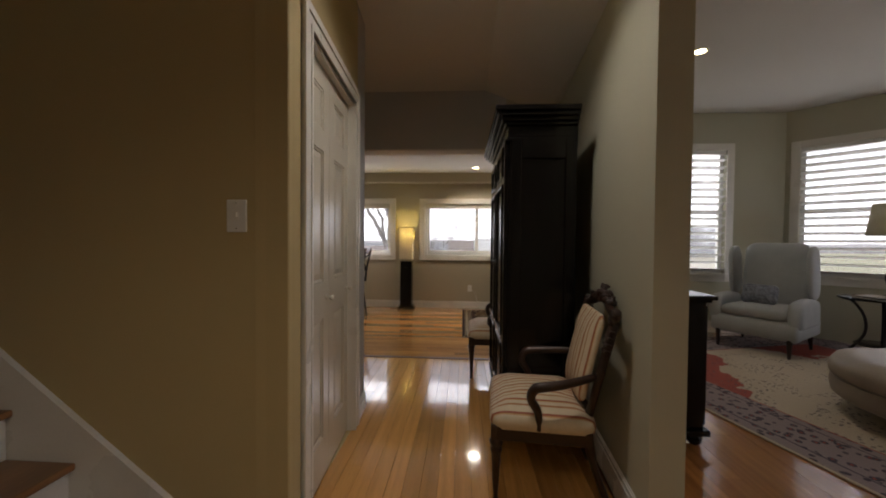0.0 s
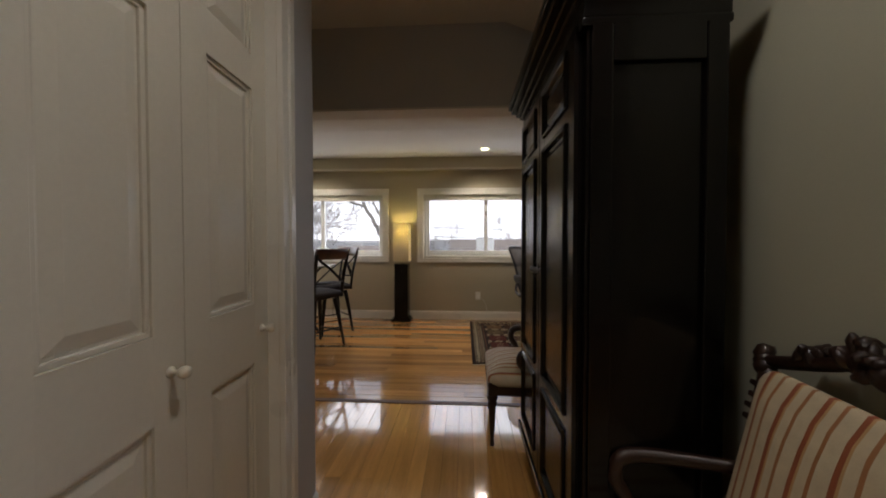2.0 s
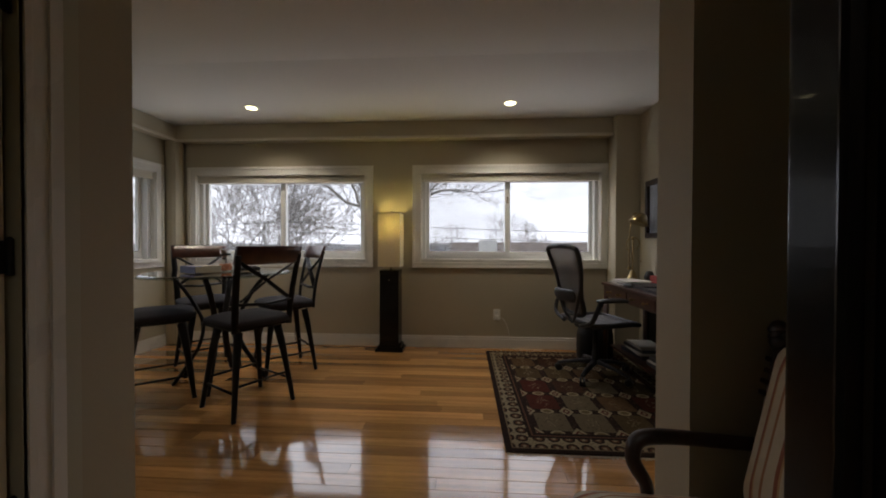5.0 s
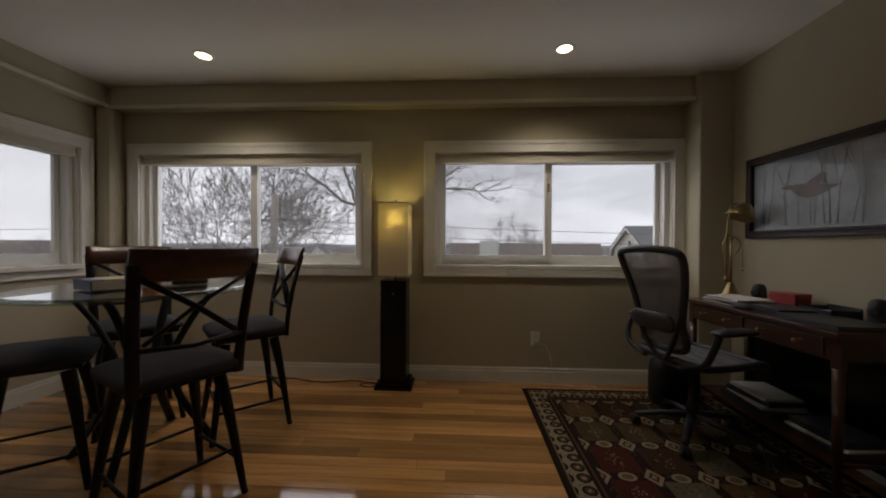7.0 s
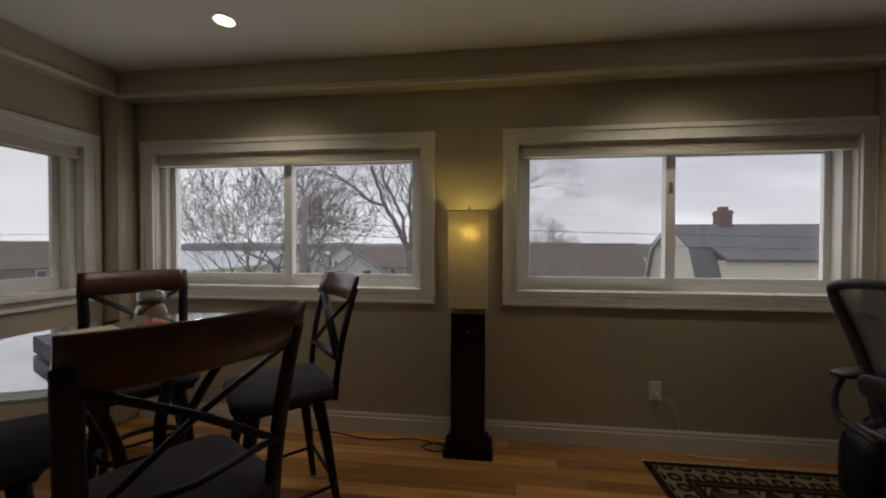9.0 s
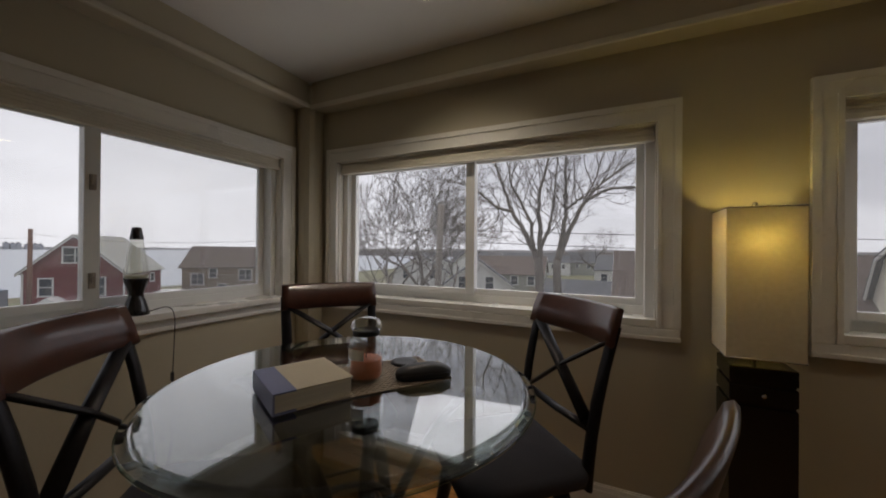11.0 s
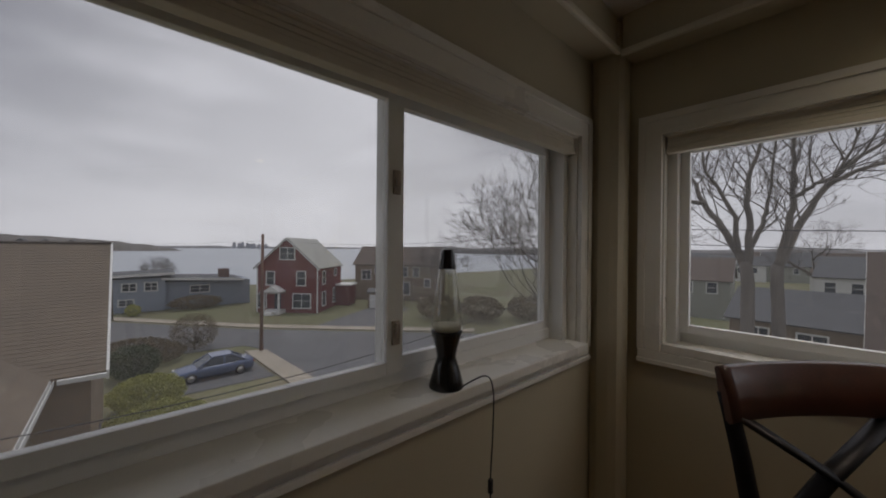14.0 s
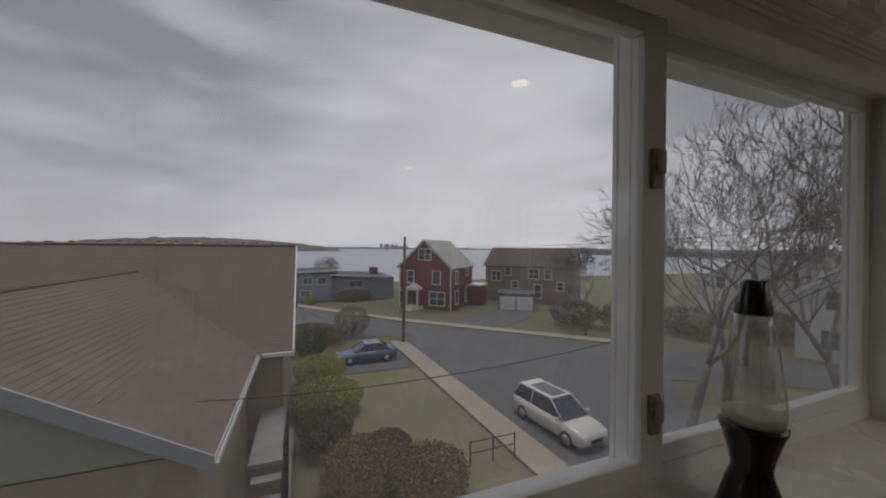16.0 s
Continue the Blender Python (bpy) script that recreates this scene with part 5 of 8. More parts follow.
    pile.inputs["Scale"].default_value, pile.inputs["Detail"].default_value = 300.0, 2.0
    k.new(co.outputs["Object"], pile.inputs["Vector"])
    hs = n.new("ShaderNodeHueSaturation")
    k.new(col, hs.inputs["Color"])
    k.new(op("ADD", op("MULTIPLY", pile.outputs["Fac"], 0.9), 0.5), hs.inputs["Value"])
    k.new(hs.outputs["Color"], b.inputs["Base Color"])
    bp = n.new("ShaderNodeBump")
    bp.inputs["Strength"].default_value, bp.inputs["Distance"].default_value = 0.6, 0.003
    k.new(pile.outputs["Fac"], bp.inputs["Height"])
    k.new(bp.outputs["Normal"], b.inputs["Normal"])
    return m


rug("office_rug", pose(1.05, 5.36, 0), 1.40, 1.80, panel_rug_material("dark_panel_rug", 1.40, 1.80, 4, 5), "dark brown and beige patterned rug under the desk chair")


def desk():
    d = thing("writing_desk", pose(1.64, 5.53, 0), "dark cherry writing desk against the wall, cluttered on top", "desk")
    bm = bmesh.new()
    box(bm, -0.21, 0.21, -0.50, 0.50, 0.735, 0.76, bevel=0.006)
    part("desktop", bm, M["desk"], d)
    bm = bmesh.new()
    box(bm, -0.185, -0.165, -0.47, 0.47, 0.63, 0.735, bevel=0.002)
    box(bm, 0.18, 0.2, -0.47, 0.47, 0.63, 0.735, bevel=0.002)
    box(bm, -0.165, 0.18, -0.47, -0.45, 0.63, 0.735, bevel=0.002)
    box(bm, -0.165, 0.18, 0.45, 0.47, 0.63, 0.735, bevel=0.002)
    part("apron", bm, M["desk"], d)
    for y in (-0.22, 0.22):
        dr = boxes("drawer_front", M["desk"], d, [(-0.192, -0.184, y - 0.2, y + 0.2, 0.645, 0.722)], 0.003)
        for dy in (-0.1, 0.1):
            knob(dr, (-0.192, y + dy, 0.684), 0.011, M["brass"], 0).matrix_basis = Matrix.Translation((-0.192, y + dy, 0.684)) @ pose(0, 0, 0, 0, -90, 0) @ Matrix.Translation((0.192, -y - dy, -0.684))
    for x in (-0.185, 0.18):
        for y in (-0.47, 0.47):
            bm = bmesh.new()
            box(bm, x - 0.022 + 0.02, x + 0.022 + 0.0, y - 0.022, y + 0.022, 0.6, 0.735)
            tube(bm, [(x + 0.01, y, 0.6), (x + 0.01, y, 0.3), (x + 0.01, y, 0.0)], [0.03, 0.025, 0.018], 4)
            part("leg", bm, M["desk"], d)
    bm = bmesh.new()
    box(bm, -0.15, 0.19, -0.44, 0.44, 0.16, 0.18, bevel=0.003)
    part("shelf", bm, M["desk"], d)
    boxes("back_panel", M["black_wood"], d, [(0.195, 0.21, -0.45, 0.45, 0.05, 0.735)])
    return d


desk()
DT = 0.761
PAPER = mat("white_paper", (0.62, 0.60, 0.56), 0.8, var=0.08, scale=14, fine=120, bump=0.05)
INK = mat("dark_cover", (0.03, 0.032, 0.04), 0.4, var=0.25, scale=14, fine=120)
RED = mat("red_card", (0.32, 0.035, 0.028), 0.5, var=0.15, scale=14, fine=120)


def flat_stack(name, m, layers, label, category):
    """A pile of flat sheets and covers: (width, depth, thickness, turn, material)."""
    s = thing(name, m, label, category)
    z = 0.0
    for w, d, t, a, ma in layers:
        bm = bmesh.new()
        box(bm, -w / 2, w / 2, -d / 2, d / 2, 0, t, bevel=min(0.0015, t / 3))
        part("sheet", bm, ma, s, at=pose(0, 0, z, 0, 0, a))
        z += t + 0.0004
    return s


flat_stack("paper_stack", pose(1.60, 5.78, DT), [(0.22, 0.30, 0.008, 4, PAPER), (0.21, 0.29, 0.010, -7, INK), (0.22, 0.30, 0.006, 10, PAPER), (0.20, 0.27, 0.012, -3, PAPER), (0.21, 0.28, 0.004, 12, PAPER)], "loose stack of papers and folders on the desk", "papers")
flat_stack("notebook", pose(1.62, 5.52, DT), [(0.23, 0.30, 0.016, 6, INK), (0.20, 0.26, 0.012, -4, INK)], "two dark notebooks lying on the desk", "notebook")
flat_stack("laptop", pose(1.60, 5.22, DT), [(0.24, 0.34, 0.012, -6, M["greypl"]), (0.235, 0.335, 0.007, -6, INK)], "closed dark laptop on the cherry desk", "laptop")
flat_stack("paper_stack", pose(1.76, 5.12, DT, 0, 0, 20), [(0.15, 0.20, 0.004, 4, PAPER), (0.14, 0.19, 0.003, -9, PAPER)], "few loose white papers beside the laptop", "papers")
rb = thing("red_box", pose(1.77, 5.63, DT, 0, 0, 8), "small red cardboard box on the desk", "box")
boxes("body", RED, rb, [(-0.05, 0.05, -0.07, 0.07, 0, 0.085)], 0.003)
boxes("lid", RED, rb, [(-0.052, 0.052, -0.072, 0.072, 0.06, 0.092)], 0.003)
tr = thing("desk_tray", pose(1.76, 5.40, DT, 0, 0, -5), "black desk tray with loose papers", "tray")
boxes("tray", INK, tr, [(-0.07, 0.07, -0.09, 0.09, 0, 0.006), (-0.07, -0.064, -0.09, 0.09, 0.006, 0.04), (0.064, 0.07, -0.09, 0.09, 0.006, 0.055), (-0.064, 0.064, -0.09, -0.084, 0.006, 0.045), (-0.064, 0.064, 0.084, 0.09, 0.006, 0.045)], 0.001)
boxes("paper", PAPER, tr, [(-0.06, 0.06, -0.08, 0.08, 0.007, 0.022)])
ms = thing("computer_mouse", pose(1.50, 5.60, DT, 0, 0, 20), "black computer mouse on the desk", "mouse")
bm = bmesh.new()
cushion(bm, 0.06, 0.105, 0.0, 0.018, 0.016, rnd=0.028)
part("shell", bm, M["blackpl"], ms)
for y, tilt in ((5.88, 0), (5.22, 0)):
    sp = thing("desk_speaker", pose(1.80, y, DT, 0, 0, -70), "small dark rounded desktop speaker", "speaker")
    bm = bmesh.new()
    lathe(bm, ((0.032, 0), (0.036, 0.01), (0.038, 0.05), (0.036, 0.09), (0.025, 0.112), (0.004, 0.118)), 20)
    part("body", bm, M["greypl"], sp)
    bm = bmesh.new()
    lathe(bm, ((0.024, 0), (0.026, 0.003), (0.01, 0.002), (0.003, 0.001)), 18, m=pose(0, -0.036, 0.06, 90, 0, 0))
    part("cone", bm, M["blackpl"], sp)


def desk_lamp():
    """A brass bankers' swing lamp with a faceted shade and pull chain."""
    l = thing("desk_lamp", pose(1.70, 5.985, DT, 0, 0, 0), "aged brass swing-arm desk lamp with a faceted shade, off", "lamp")
    bm = bmesh.new()
    lathe(bm, ((0.075, 0.0), (0.075, 0.008), (0.062, 0.018), (0.04, 0.055), (0.022, 0.10), (0.017, 0.115)), 8)
    part("foot", bm, M["brass"], l, "pale octagonal foot")
    bm = bmesh.new()
    tube(bm, [(0, 0, 0.11), (0.0, 0, 0.42)], 0.007, 10)
    lathe(bm, ((0.012, 0.40), (0.014, 0.41), (0.012, 0.425), (0.004, 0.43)), 12)
    part("post", bm, M["brass"], l)
    bm = bmesh.new()
    tube(bm, curve([(-0.045, 0, 0.30), (-0.055, 0, 0.37), (-0.02, 0, 0.425), (0.04, 0, 0.41), (0.06, 0, 0.36), (0.03, 0, 0.31)], 7), 0.0045, 8)
    part("scroll", bm, M["brass"], l)
    bm = bmesh.new()
    tube(bm, curve([(-0.03, 0, 0.15), (-0.035, 0, 0.30), (-0.025, 0, 0.5), (0.0, 0, 0.63), (0.03, -0.01, 0.65)], 6), 0.006, 8)
    lathe(bm, ((0.014, 0.12), (0.02, 0.135), (0.006, 0.16), (0.004, 0.17)), 12, at=(-0.03, 0, 0))
    part("arm", bm, M["brass"], l)
    bm = bmesh.new()
    lathe(bm, ((0.085, -0.055), (0.088, -0.05), (0.045, 0.03), (0.03, 0.045), (0.012, 0.05)), 6, m=pose(0.06, -0.02, 0.60, 12, 22, 30))
    part("shade", bm, M["brass"], l, "faceted brass shade")
    bm = bmesh.new()
    tube(bm, [(0.075, 0.0, 0.40), (0.075, 0.0, 0.21)], 0.0016, 5)
    lathe(bm, ((0.004, 0.19), (0.006, 0.2), (0.003, 0.212)), 8, at=(0.075, 0, 0))
    part("pull_chain", bm, M["brass"], l)


desk_lamp()


def task_chair():
    """A mesh office chair with a five-star base; it faces +y."""
    c = thing("office_chair", pose(1.24, 5.64, 0.009, 0, 0, -74), "graphite mesh office chair with a five-star base", "chair")
    for k in range(5):
        a = radians(90 + 72 * k)
        bm = bmesh.new()
        tube(bm, [(0.02 * math.cos(a), 0.02 * math.sin(a), 0.115), (0.16 * math.cos(a), 0.16 * math.sin(a), 0.10), (0.30 * math.cos(a), 0.30 * math.sin(a), 0.07)], [0.028, 0.022, 0.016], 8, 0.7)
        leg = part("base_leg", bm, M["greypl"], c)
        for s in (-1, 1):
            cs = bmesh.new()
            lathe(cs, ((0.012, -0.008), (0.027, -0.008), (0.029, -0.004), (0.029, 0.004), (0.027, 0.008), (0.012, 0.008)), 16, m=pose(0.30 * math.cos(a), 0.30 * math.sin(a), 0.0295, 0, 0, math.degrees(a) + 20) @ pose(0, s * 0.013, 0, 90, 0, 0))
            part("caster", cs, M["blackpl"], leg)
    bm = bmesh.new()
    lathe(bm, ((0.03, 0.10), (0.03, 0.19), (0.022, 0.20), (0.022, 0.38), (0.05, 0.385), (0.06, 0.42)), 16)
    part("gas_lift", bm, M["blackpl"], c)
    bm = bmesh.new()
    box(bm, -0.09, 0.09, -0.15, 0.12, 0.40, 0.445, bevel=0.015)
    part("mechanism", bm, M["greypl"], c)

    def bowed(name, rim, mesh_mat, frame_mat, label):
        pts = curve(rim + [rim[0]], 6)
        fb = bmesh.new()
        tube(fb, pts, 0.021, 8)
        f = part(name, fb, frame_mat, c, label)
        mb = bmesh.new()
        cen = sum((Vector(p) for p in rim), Vector()) / len(rim)
        prev = None
        for s in (1.0, 0.8, 0.6, 0.4, 0.2):
            ringv = [mb.verts.new(cen.lerp(Vector(p), s) + Vector((0, 0, 0))) for p in pts[:-1]]
            if prev:
                for i in range(len(ringv)):
                    mb.faces.new((prev[i], prev[(i + 1) % len(ringv)], ringv[(i + 1) % len(ringv)], ringv[i])).smooth = True
            prev = ringv
        mb.faces.new(prev)
        part("mesh", mb, mesh_mat, f, "woven see-through mesh")
    bowed("backrest", [(-0.14, -0.21, 0.55), (0.0, -0.22, 0.53), (0.14, -0.21, 0.55), (0.145, -0.24, 0.70), (0.185, -0.27, 0.88), (0.215, -0.315, 1.03), (0.18, -0.34, 1.08), (0.0, -0.36, 1.095), (-0.18, -0.34, 1.08), (-0.215, -0.315, 1.03), (-0.185, -0.27, 0.88), (-0.145, -0.24, 0.70)], M["mesh"], M["greypl"], "waisted plastic back frame")
    bowed("seat", [(-0.23, 0.16, 0.47), (-0.22, -0.10, 0.465), (-0.17, -0.20, 0.475), (0.17, -0.20, 0.475), (0.22, -0.10, 0.465), (0.23, 0.16, 0.47), (0.18, 0.25, 0.455), (-0.18, 0.25, 0.455)], M["mesh"], M["greypl"], "rounded plastic seat frame")
    bm = bmesh.new()
    cushion(bm, 0.30, 0.10, 0.0, 0.02, 0.012, rnd=0.045, m=pose(0, -0.285, 0.69, 100, 0, 0))
    part("lumbar_pad", bm, M["greypl"], c, "grey lumbar pad")
    for s in (-1, 1):
        bm = bmesh.new()
        tube(bm, curve([(s * 0.12, -0.22, 0.45), (s * 0.25, -0.22, 0.50), (s * 0.285, -0.20, 0.58), (s * 0.285, -0.16, 0.66)], 5), 0.02, 8, 0.7)
        arm = part("arm_post", bm, M["greypl"], c)
        bm = bmesh.new()
        cushion(bm, 0.085, 0.26, 0.0, 0.02, 0.012, rnd=0.04, m=pose(s * 0.285, -0.06, 0.66))
        part("arm_pad", bm, M["blackpl"], arm, "padded armrest")
    bm = bmesh.new()
    tube(bm, curve([(-0.16, -0.255, 0.76), (-0.1, -0.25, 0.58), (0.0, -0.22, 0.46), (0.1, -0.25, 0.58), (0.16, -0.255, 0.76)], 5), 0.014, 8)
    part("back_yoke", bm, M["greypl"], c)


def mesh_cloth():
    m = mat("chair_mesh", (0.15, 0.15, 0.165), 0.6, var=0.1, scale=20, fine=200, bump=0.0)
    n, k = m.node_tree.nodes, m.node_tree.links
    b = n["Principled BSDF"]
    co = n.new("ShaderNodeTexCoord")
    wv = n.new("ShaderNodeTexWave")
    wv.bands_direction = "Z"
    wv.inputs["Scale"].default_value = 70.0
    k.new(co.outputs["Object"], wv.inputs["Vector"])
    mr = n.new("ShaderNodeMapRange")
    mr.inputs["To Min"].default_value, mr.inputs["To Max"].default_value = 0.66, 0.92
    k.new(wv.outputs["Fac"], mr.inputs["Value"])
    k.new(mr.outputs["Result"], b.inputs["Alpha"])
    return m


M["mesh"] = mesh_cloth()
task_chair()


def picture():
    p = thing("framed_picture", pose(RWX, 5.36, 1.445, 0, 0, -90), "long framed winter print with a brown bird shape behind glass", "picture")
    w, h = 1.40, 0.54
    bm = bmesh.new()
    for t, i, o in ((0.022, 0.0, 0.05), (0.03, 0.032, 0.05), (0.026, 0.0, 0.012)):
        for r in ((-w / 2 + i, w / 2 - i, h / 2 - o, h / 2 - i), (-w / 2 + i, w / 2 - i, -h / 2 + i, -h / 2 + o), (-w / 2 + i, -w / 2 + o, -h / 2 + o, h / 2 - o), (w / 2 - o, w / 2 - i, -h / 2 + o, h / 2 - o)):
            box(bm, r[0], r[1], -t if i == 0 else -0.034, 0, r[2], r[3], bevel=0.004)
    part("frame", bm, M["carved"], p, "dark beaded wooden frame")
    pr = boxes("print", mat("winter_print", (0.42, 0.45, 0.52), 0.7, var=0.25, scale=5, fine=40, bump=0.0, stretch=(1, 1, 1.6)), p, [(-w / 2 + 0.05, w / 2 - 0.05, -0.006, -0.001, -h / 2 + 0.05, h / 2 - 0.05)])
    g = random.Random(4)
    bm = bmesh.new()
    for i in range(26):
        x = g.uniform(-0.62, 0.62)
        w0 = g.uniform(0.002, 0.006)
        tube(bm, [(x, -0.0068, -0.20), (x + g.uniform(-0.03, 0.03), -0.0068, -0.02), (x + g.uniform(-0.08, 0.08), -0.0068, 0.21)], [w0, w0 * 0.8, w0 * 0.4], 4, 0.1)
    part("painted_trees", bm, mat("print_grey", (0.31, 0.33, 0.38), 0.7, var=0.2, scale=9, fine=60, bump=0), pr)
    bm = bmesh.new()
    bird = ((-0.44, 0.035, 0.004), (-0.40, 0.038, 0.014), (-0.375, 0.030, 0.012), (-0.34, 0.012, 0.030), (-0.28, -0.004, 0.042), (-0.20, -0.008, 0.030), (-0.15, 0.0, 0.012), (-0.11, 0.006, 0.006))
    rings = [[bm.verts.new((x, -0.0074, z + s_ * r)) for s_ in (-1, 1)] for x, z, r in bird]
    for va, vb in zip(rings, rings[1:]):
        bm.faces.new((va[0], vb[0], vb[1], va[1]))
    wing = [bm.verts.new(p) for p in ((-0.31, -0.0075, 0.03), (-0.22, -0.0075, 0.02), (-0.16, -0.0075, 0.075), (-0.20, -0.0075, 0.085))]
    bm.faces.new(wing)
    part("painted_bird", bm, mat("print_brown", (0.15, 0.085, 0.055), 0.7, var=0.3, scale=20, fine=90, bump=0), pr)
    gl = boxes("glazing", M["glass"], p, [(-w / 2 + 0.05, w / 2 - 0.05, -0.013, -0.011, -h / 2 + 0.05, h / 2 - 0.05)])
    gl.visible_shadow = False


picture()
bag = thing("laptop_bag", pose(1.40, 6.10, 0, 0, 0, 10), "black fabric bag standing against the window wall", "bag")
bm = bmesh.new()
cushion(bm, 0.34, 0.16, 0.0, 0.30, 0.04, rnd=0.06)
part("body", bm, M["blackpl"], bag)
bm = bmesh.new()
tube(bm, curve([(-0.1, 0, 0.33), (-0.08, 0.0, 0.40), (0.08, 0.0, 0.40), (0.1, 0, 0.33)], 6), 0.009, 6)
part("handle", bm, M["blackpl"], bag)
flat_stack("book_pile", pose(1.66, 5.66, 0.181), [(0.24, 0.34, 0.03, 3, INK), (0.22, 0.30, 0.02, -5, PAPER), (0.22, 0.29, 0.025, 4, INK), (0.2, 0.27, 0.015, -2, PAPER)], "pile of binders on the shelf under the desk", "books")
flat_stack("book_pile", pose(1.66, 5.26, 0.181), [(0.24, 0.30, 0.03, -4, INK), (0.22, 0.28, 0.012, 5, PAPER), (0.2, 0.26, 0.03, 2, INK)], "pile of dark boxes and papers on the shelf under the desk", "books")
cd = thing("power_cord", pose(0, 0, 0), "thin dark power cord lying along the baseboard", "cord")
bm = bmesh.new()
tube(bm, curve([(-0.76, 6.27, 0.012), (-0.85, 6.30, 0.006), (-0.93, 6.25, 0.005), (-0.84, 6.21, 0.005), (-0.80, 6.27, 0.006), (-1.0, 6.33, 0.005), (-1.25, 6.29, 0.005), (-1.5, 6.34, 0.005), (-1.72, 6.36, 0.03), (-1.73, 6.375, 0.3)], 8), 0.0035, 6)
part("cable", bm, M["blackpl"], cd)
cw = thing("charger_cord", pose(0, 0, 0), "thin white charger cord hanging from the socket", "cord")
bm = bmesh.new()
box(bm, 0.468, 0.488, 6.368, 6.391, 0.328, 0.35, bevel=0.004)
part("plug", bm, M["white"], cw)
bm = bmesh.new()
tube(bm, curve([(0.48, 6.37, 0.335), (0.55, 6.36, 0.31), (0.60, 6.37, 0.18), (0.62, 6.365, 0.03), (0.7, 6.35, 0.004), (0.95, 6.34, 0.004)], 8), 0.002, 6)
part("cable", bm, M["white"], cw)

# ---------- living room ----------
M["linen"] = mat("pale_grey_linen", (0.42, 0.44, 0.45), 0.92, var=0.08, scale=8, fine=300, bump=0.25)
M["leather"] = mat("beige_leather", (0.36, 0.30, 0.24), 0.42, var=0.12, scale=7, fine=120, bump=0.2)


def wing_chair():
    """A skirted wing chair that faces -y."""
    c = thing("wing_chair", pose(3.83, 4.30, 0.009, 0, 0, -56) @ Matrix.Diagonal((1.04, 1.04, 1.06, 1)), "pale grey upholstered wing armchair with turned dark legs", "armchair")
    for x in (-0.3, 0.3):
        for y, t in ((-0.33, 0.0), (0.30, 0.04)):
            bm = bmesh.new()
            tube(bm, [(x, y, 0.24), (x, y, 0.12), (x, y + t, 0.0)], [0.03, 0.022, 0.014], 10)
            part("leg", bm, M["carved"], c, "turned dark wooden leg")
    bm = bmesh.new()
    cushion(bm, 0.74, 0.72, 0.17, 0.36, 0.01, rnd=0.035, puff=0.0)
    part("seat_base", bm, M["linen"], c)
    bm = bmesh.new()
    cushion(bm, 0.56, 0.60, 0.365, 0.46, 0.03, rnd=0.06, m=pose(0, -0.06, 0))
    part("seat_cushion", bm, M["linen"], c)
    bm = bmesh.new()
    cushion(bm, 0.56, 0.74, 0.0, 0.10, 0.03, rnd=0.10, m=pose(0, 0.34, 0.76, 78, 0, 0))
    part("backrest", bm, M["linen"], c)
    for s in (-1, 1):
        bm = bmesh.new()
        cushion(bm, 0.12, 0.60, 0.30, 0.53, 0.045, rnd=0.055, m=pose(s * 0.335, -0.06, 0))
        part("arm", bm, M["linen"], c, "rolled arm")
        bm = bmesh.new()
        cushion(bm, 0.26, 0.56, 0.0, 0.045, 0.012, rnd=0.11, m=pose(s * 0.315, 0.19, 0.82, 0, s * 90, 0) @ pose(0, 0, 0, 0, 0, 90 + s * 8))
        part("wing", bm, M["linen"], c, "curved wing")
    return c


wing_chair()
pil = thing("throw_pillow", pose(3.77, 4.29, 0.50, 0, 0, -60), "small dark blue patterned pillow on the wing chair", "pillow")
bm = bmesh.new()
cushion(bm, 0.32, 0.22, 0.0, 0.06, 0.05, rnd=0.05, puff=0.04, m=pose(0, 0.02, 0.115, 72, 0, 0))
part("cover", bm, mat("blue_damask", (0.05, 0.06, 0.10), 0.9, var=0.3, scale=28, fine=200, tint=(0.34, 0.36, 0.42)), pil)
rug("living_rug", pose(3.78, 2.78, 0, 0, 0, 15), 3.3, 3.9, carpet_material("red_blue_rug", (0.56, 0.48, 0.38), (0.10, 0.085, 0.11), (0.34, 0.28, 0.29), (0.40, 0.11, 0.09), 3.0, 3.3, 3.9, 0.5, 0.8), "cream, red and navy patterned living room rug")


def sideboard():
    s = thing("sideboard", pose(1.61, 2.62, 0, 0, 0, 0), "dark wooden cabinet on bun feet against the hall wall", "cabinet")
    bm = bmesh.new()
    box(bm, -0.27, 0.16, -0.46, 0.46, 0.10, 0.855, bevel=0.004)
    part("body", bm, M["black_wood"], s)
    bm = bmesh.new()
    box(bm, -0.28, 0.20, -0.50, 0.50, 0.872, 0.898, bevel=0.006)
    box(bm, -0.275, 0.18, -0.48, 0.48, 0.855, 0.872, bevel=0.004)
    part("top", bm, M["black_wood"], s)
    bm = bmesh.new()
    box(bm, -0.275, 0.185, -0.485, 0.485, 0.075, 0.11, bevel=0.006)
    part("plinth", bm, M["black_wood"], s)
    for x in (-0.2, 0.13):
        for y in (-0.42, 0.42):
            bm = bmesh.new()
            lathe(bm, ((0.02, 0), (0.04, 0.02), (0.045, 0.045), (0.03, 0.07), (0.03, 0.078)), 14, at=(x, y, 0))
            part("foot", bm, M["black_wood"], s)
    for y0 in (-0.45, 0.005):
        d = boxes("door", M["black_wood"], s, [(0.16, 0.176, y0, y0 + 0.445, 0.13, 0.83)], 0.004)
    return s


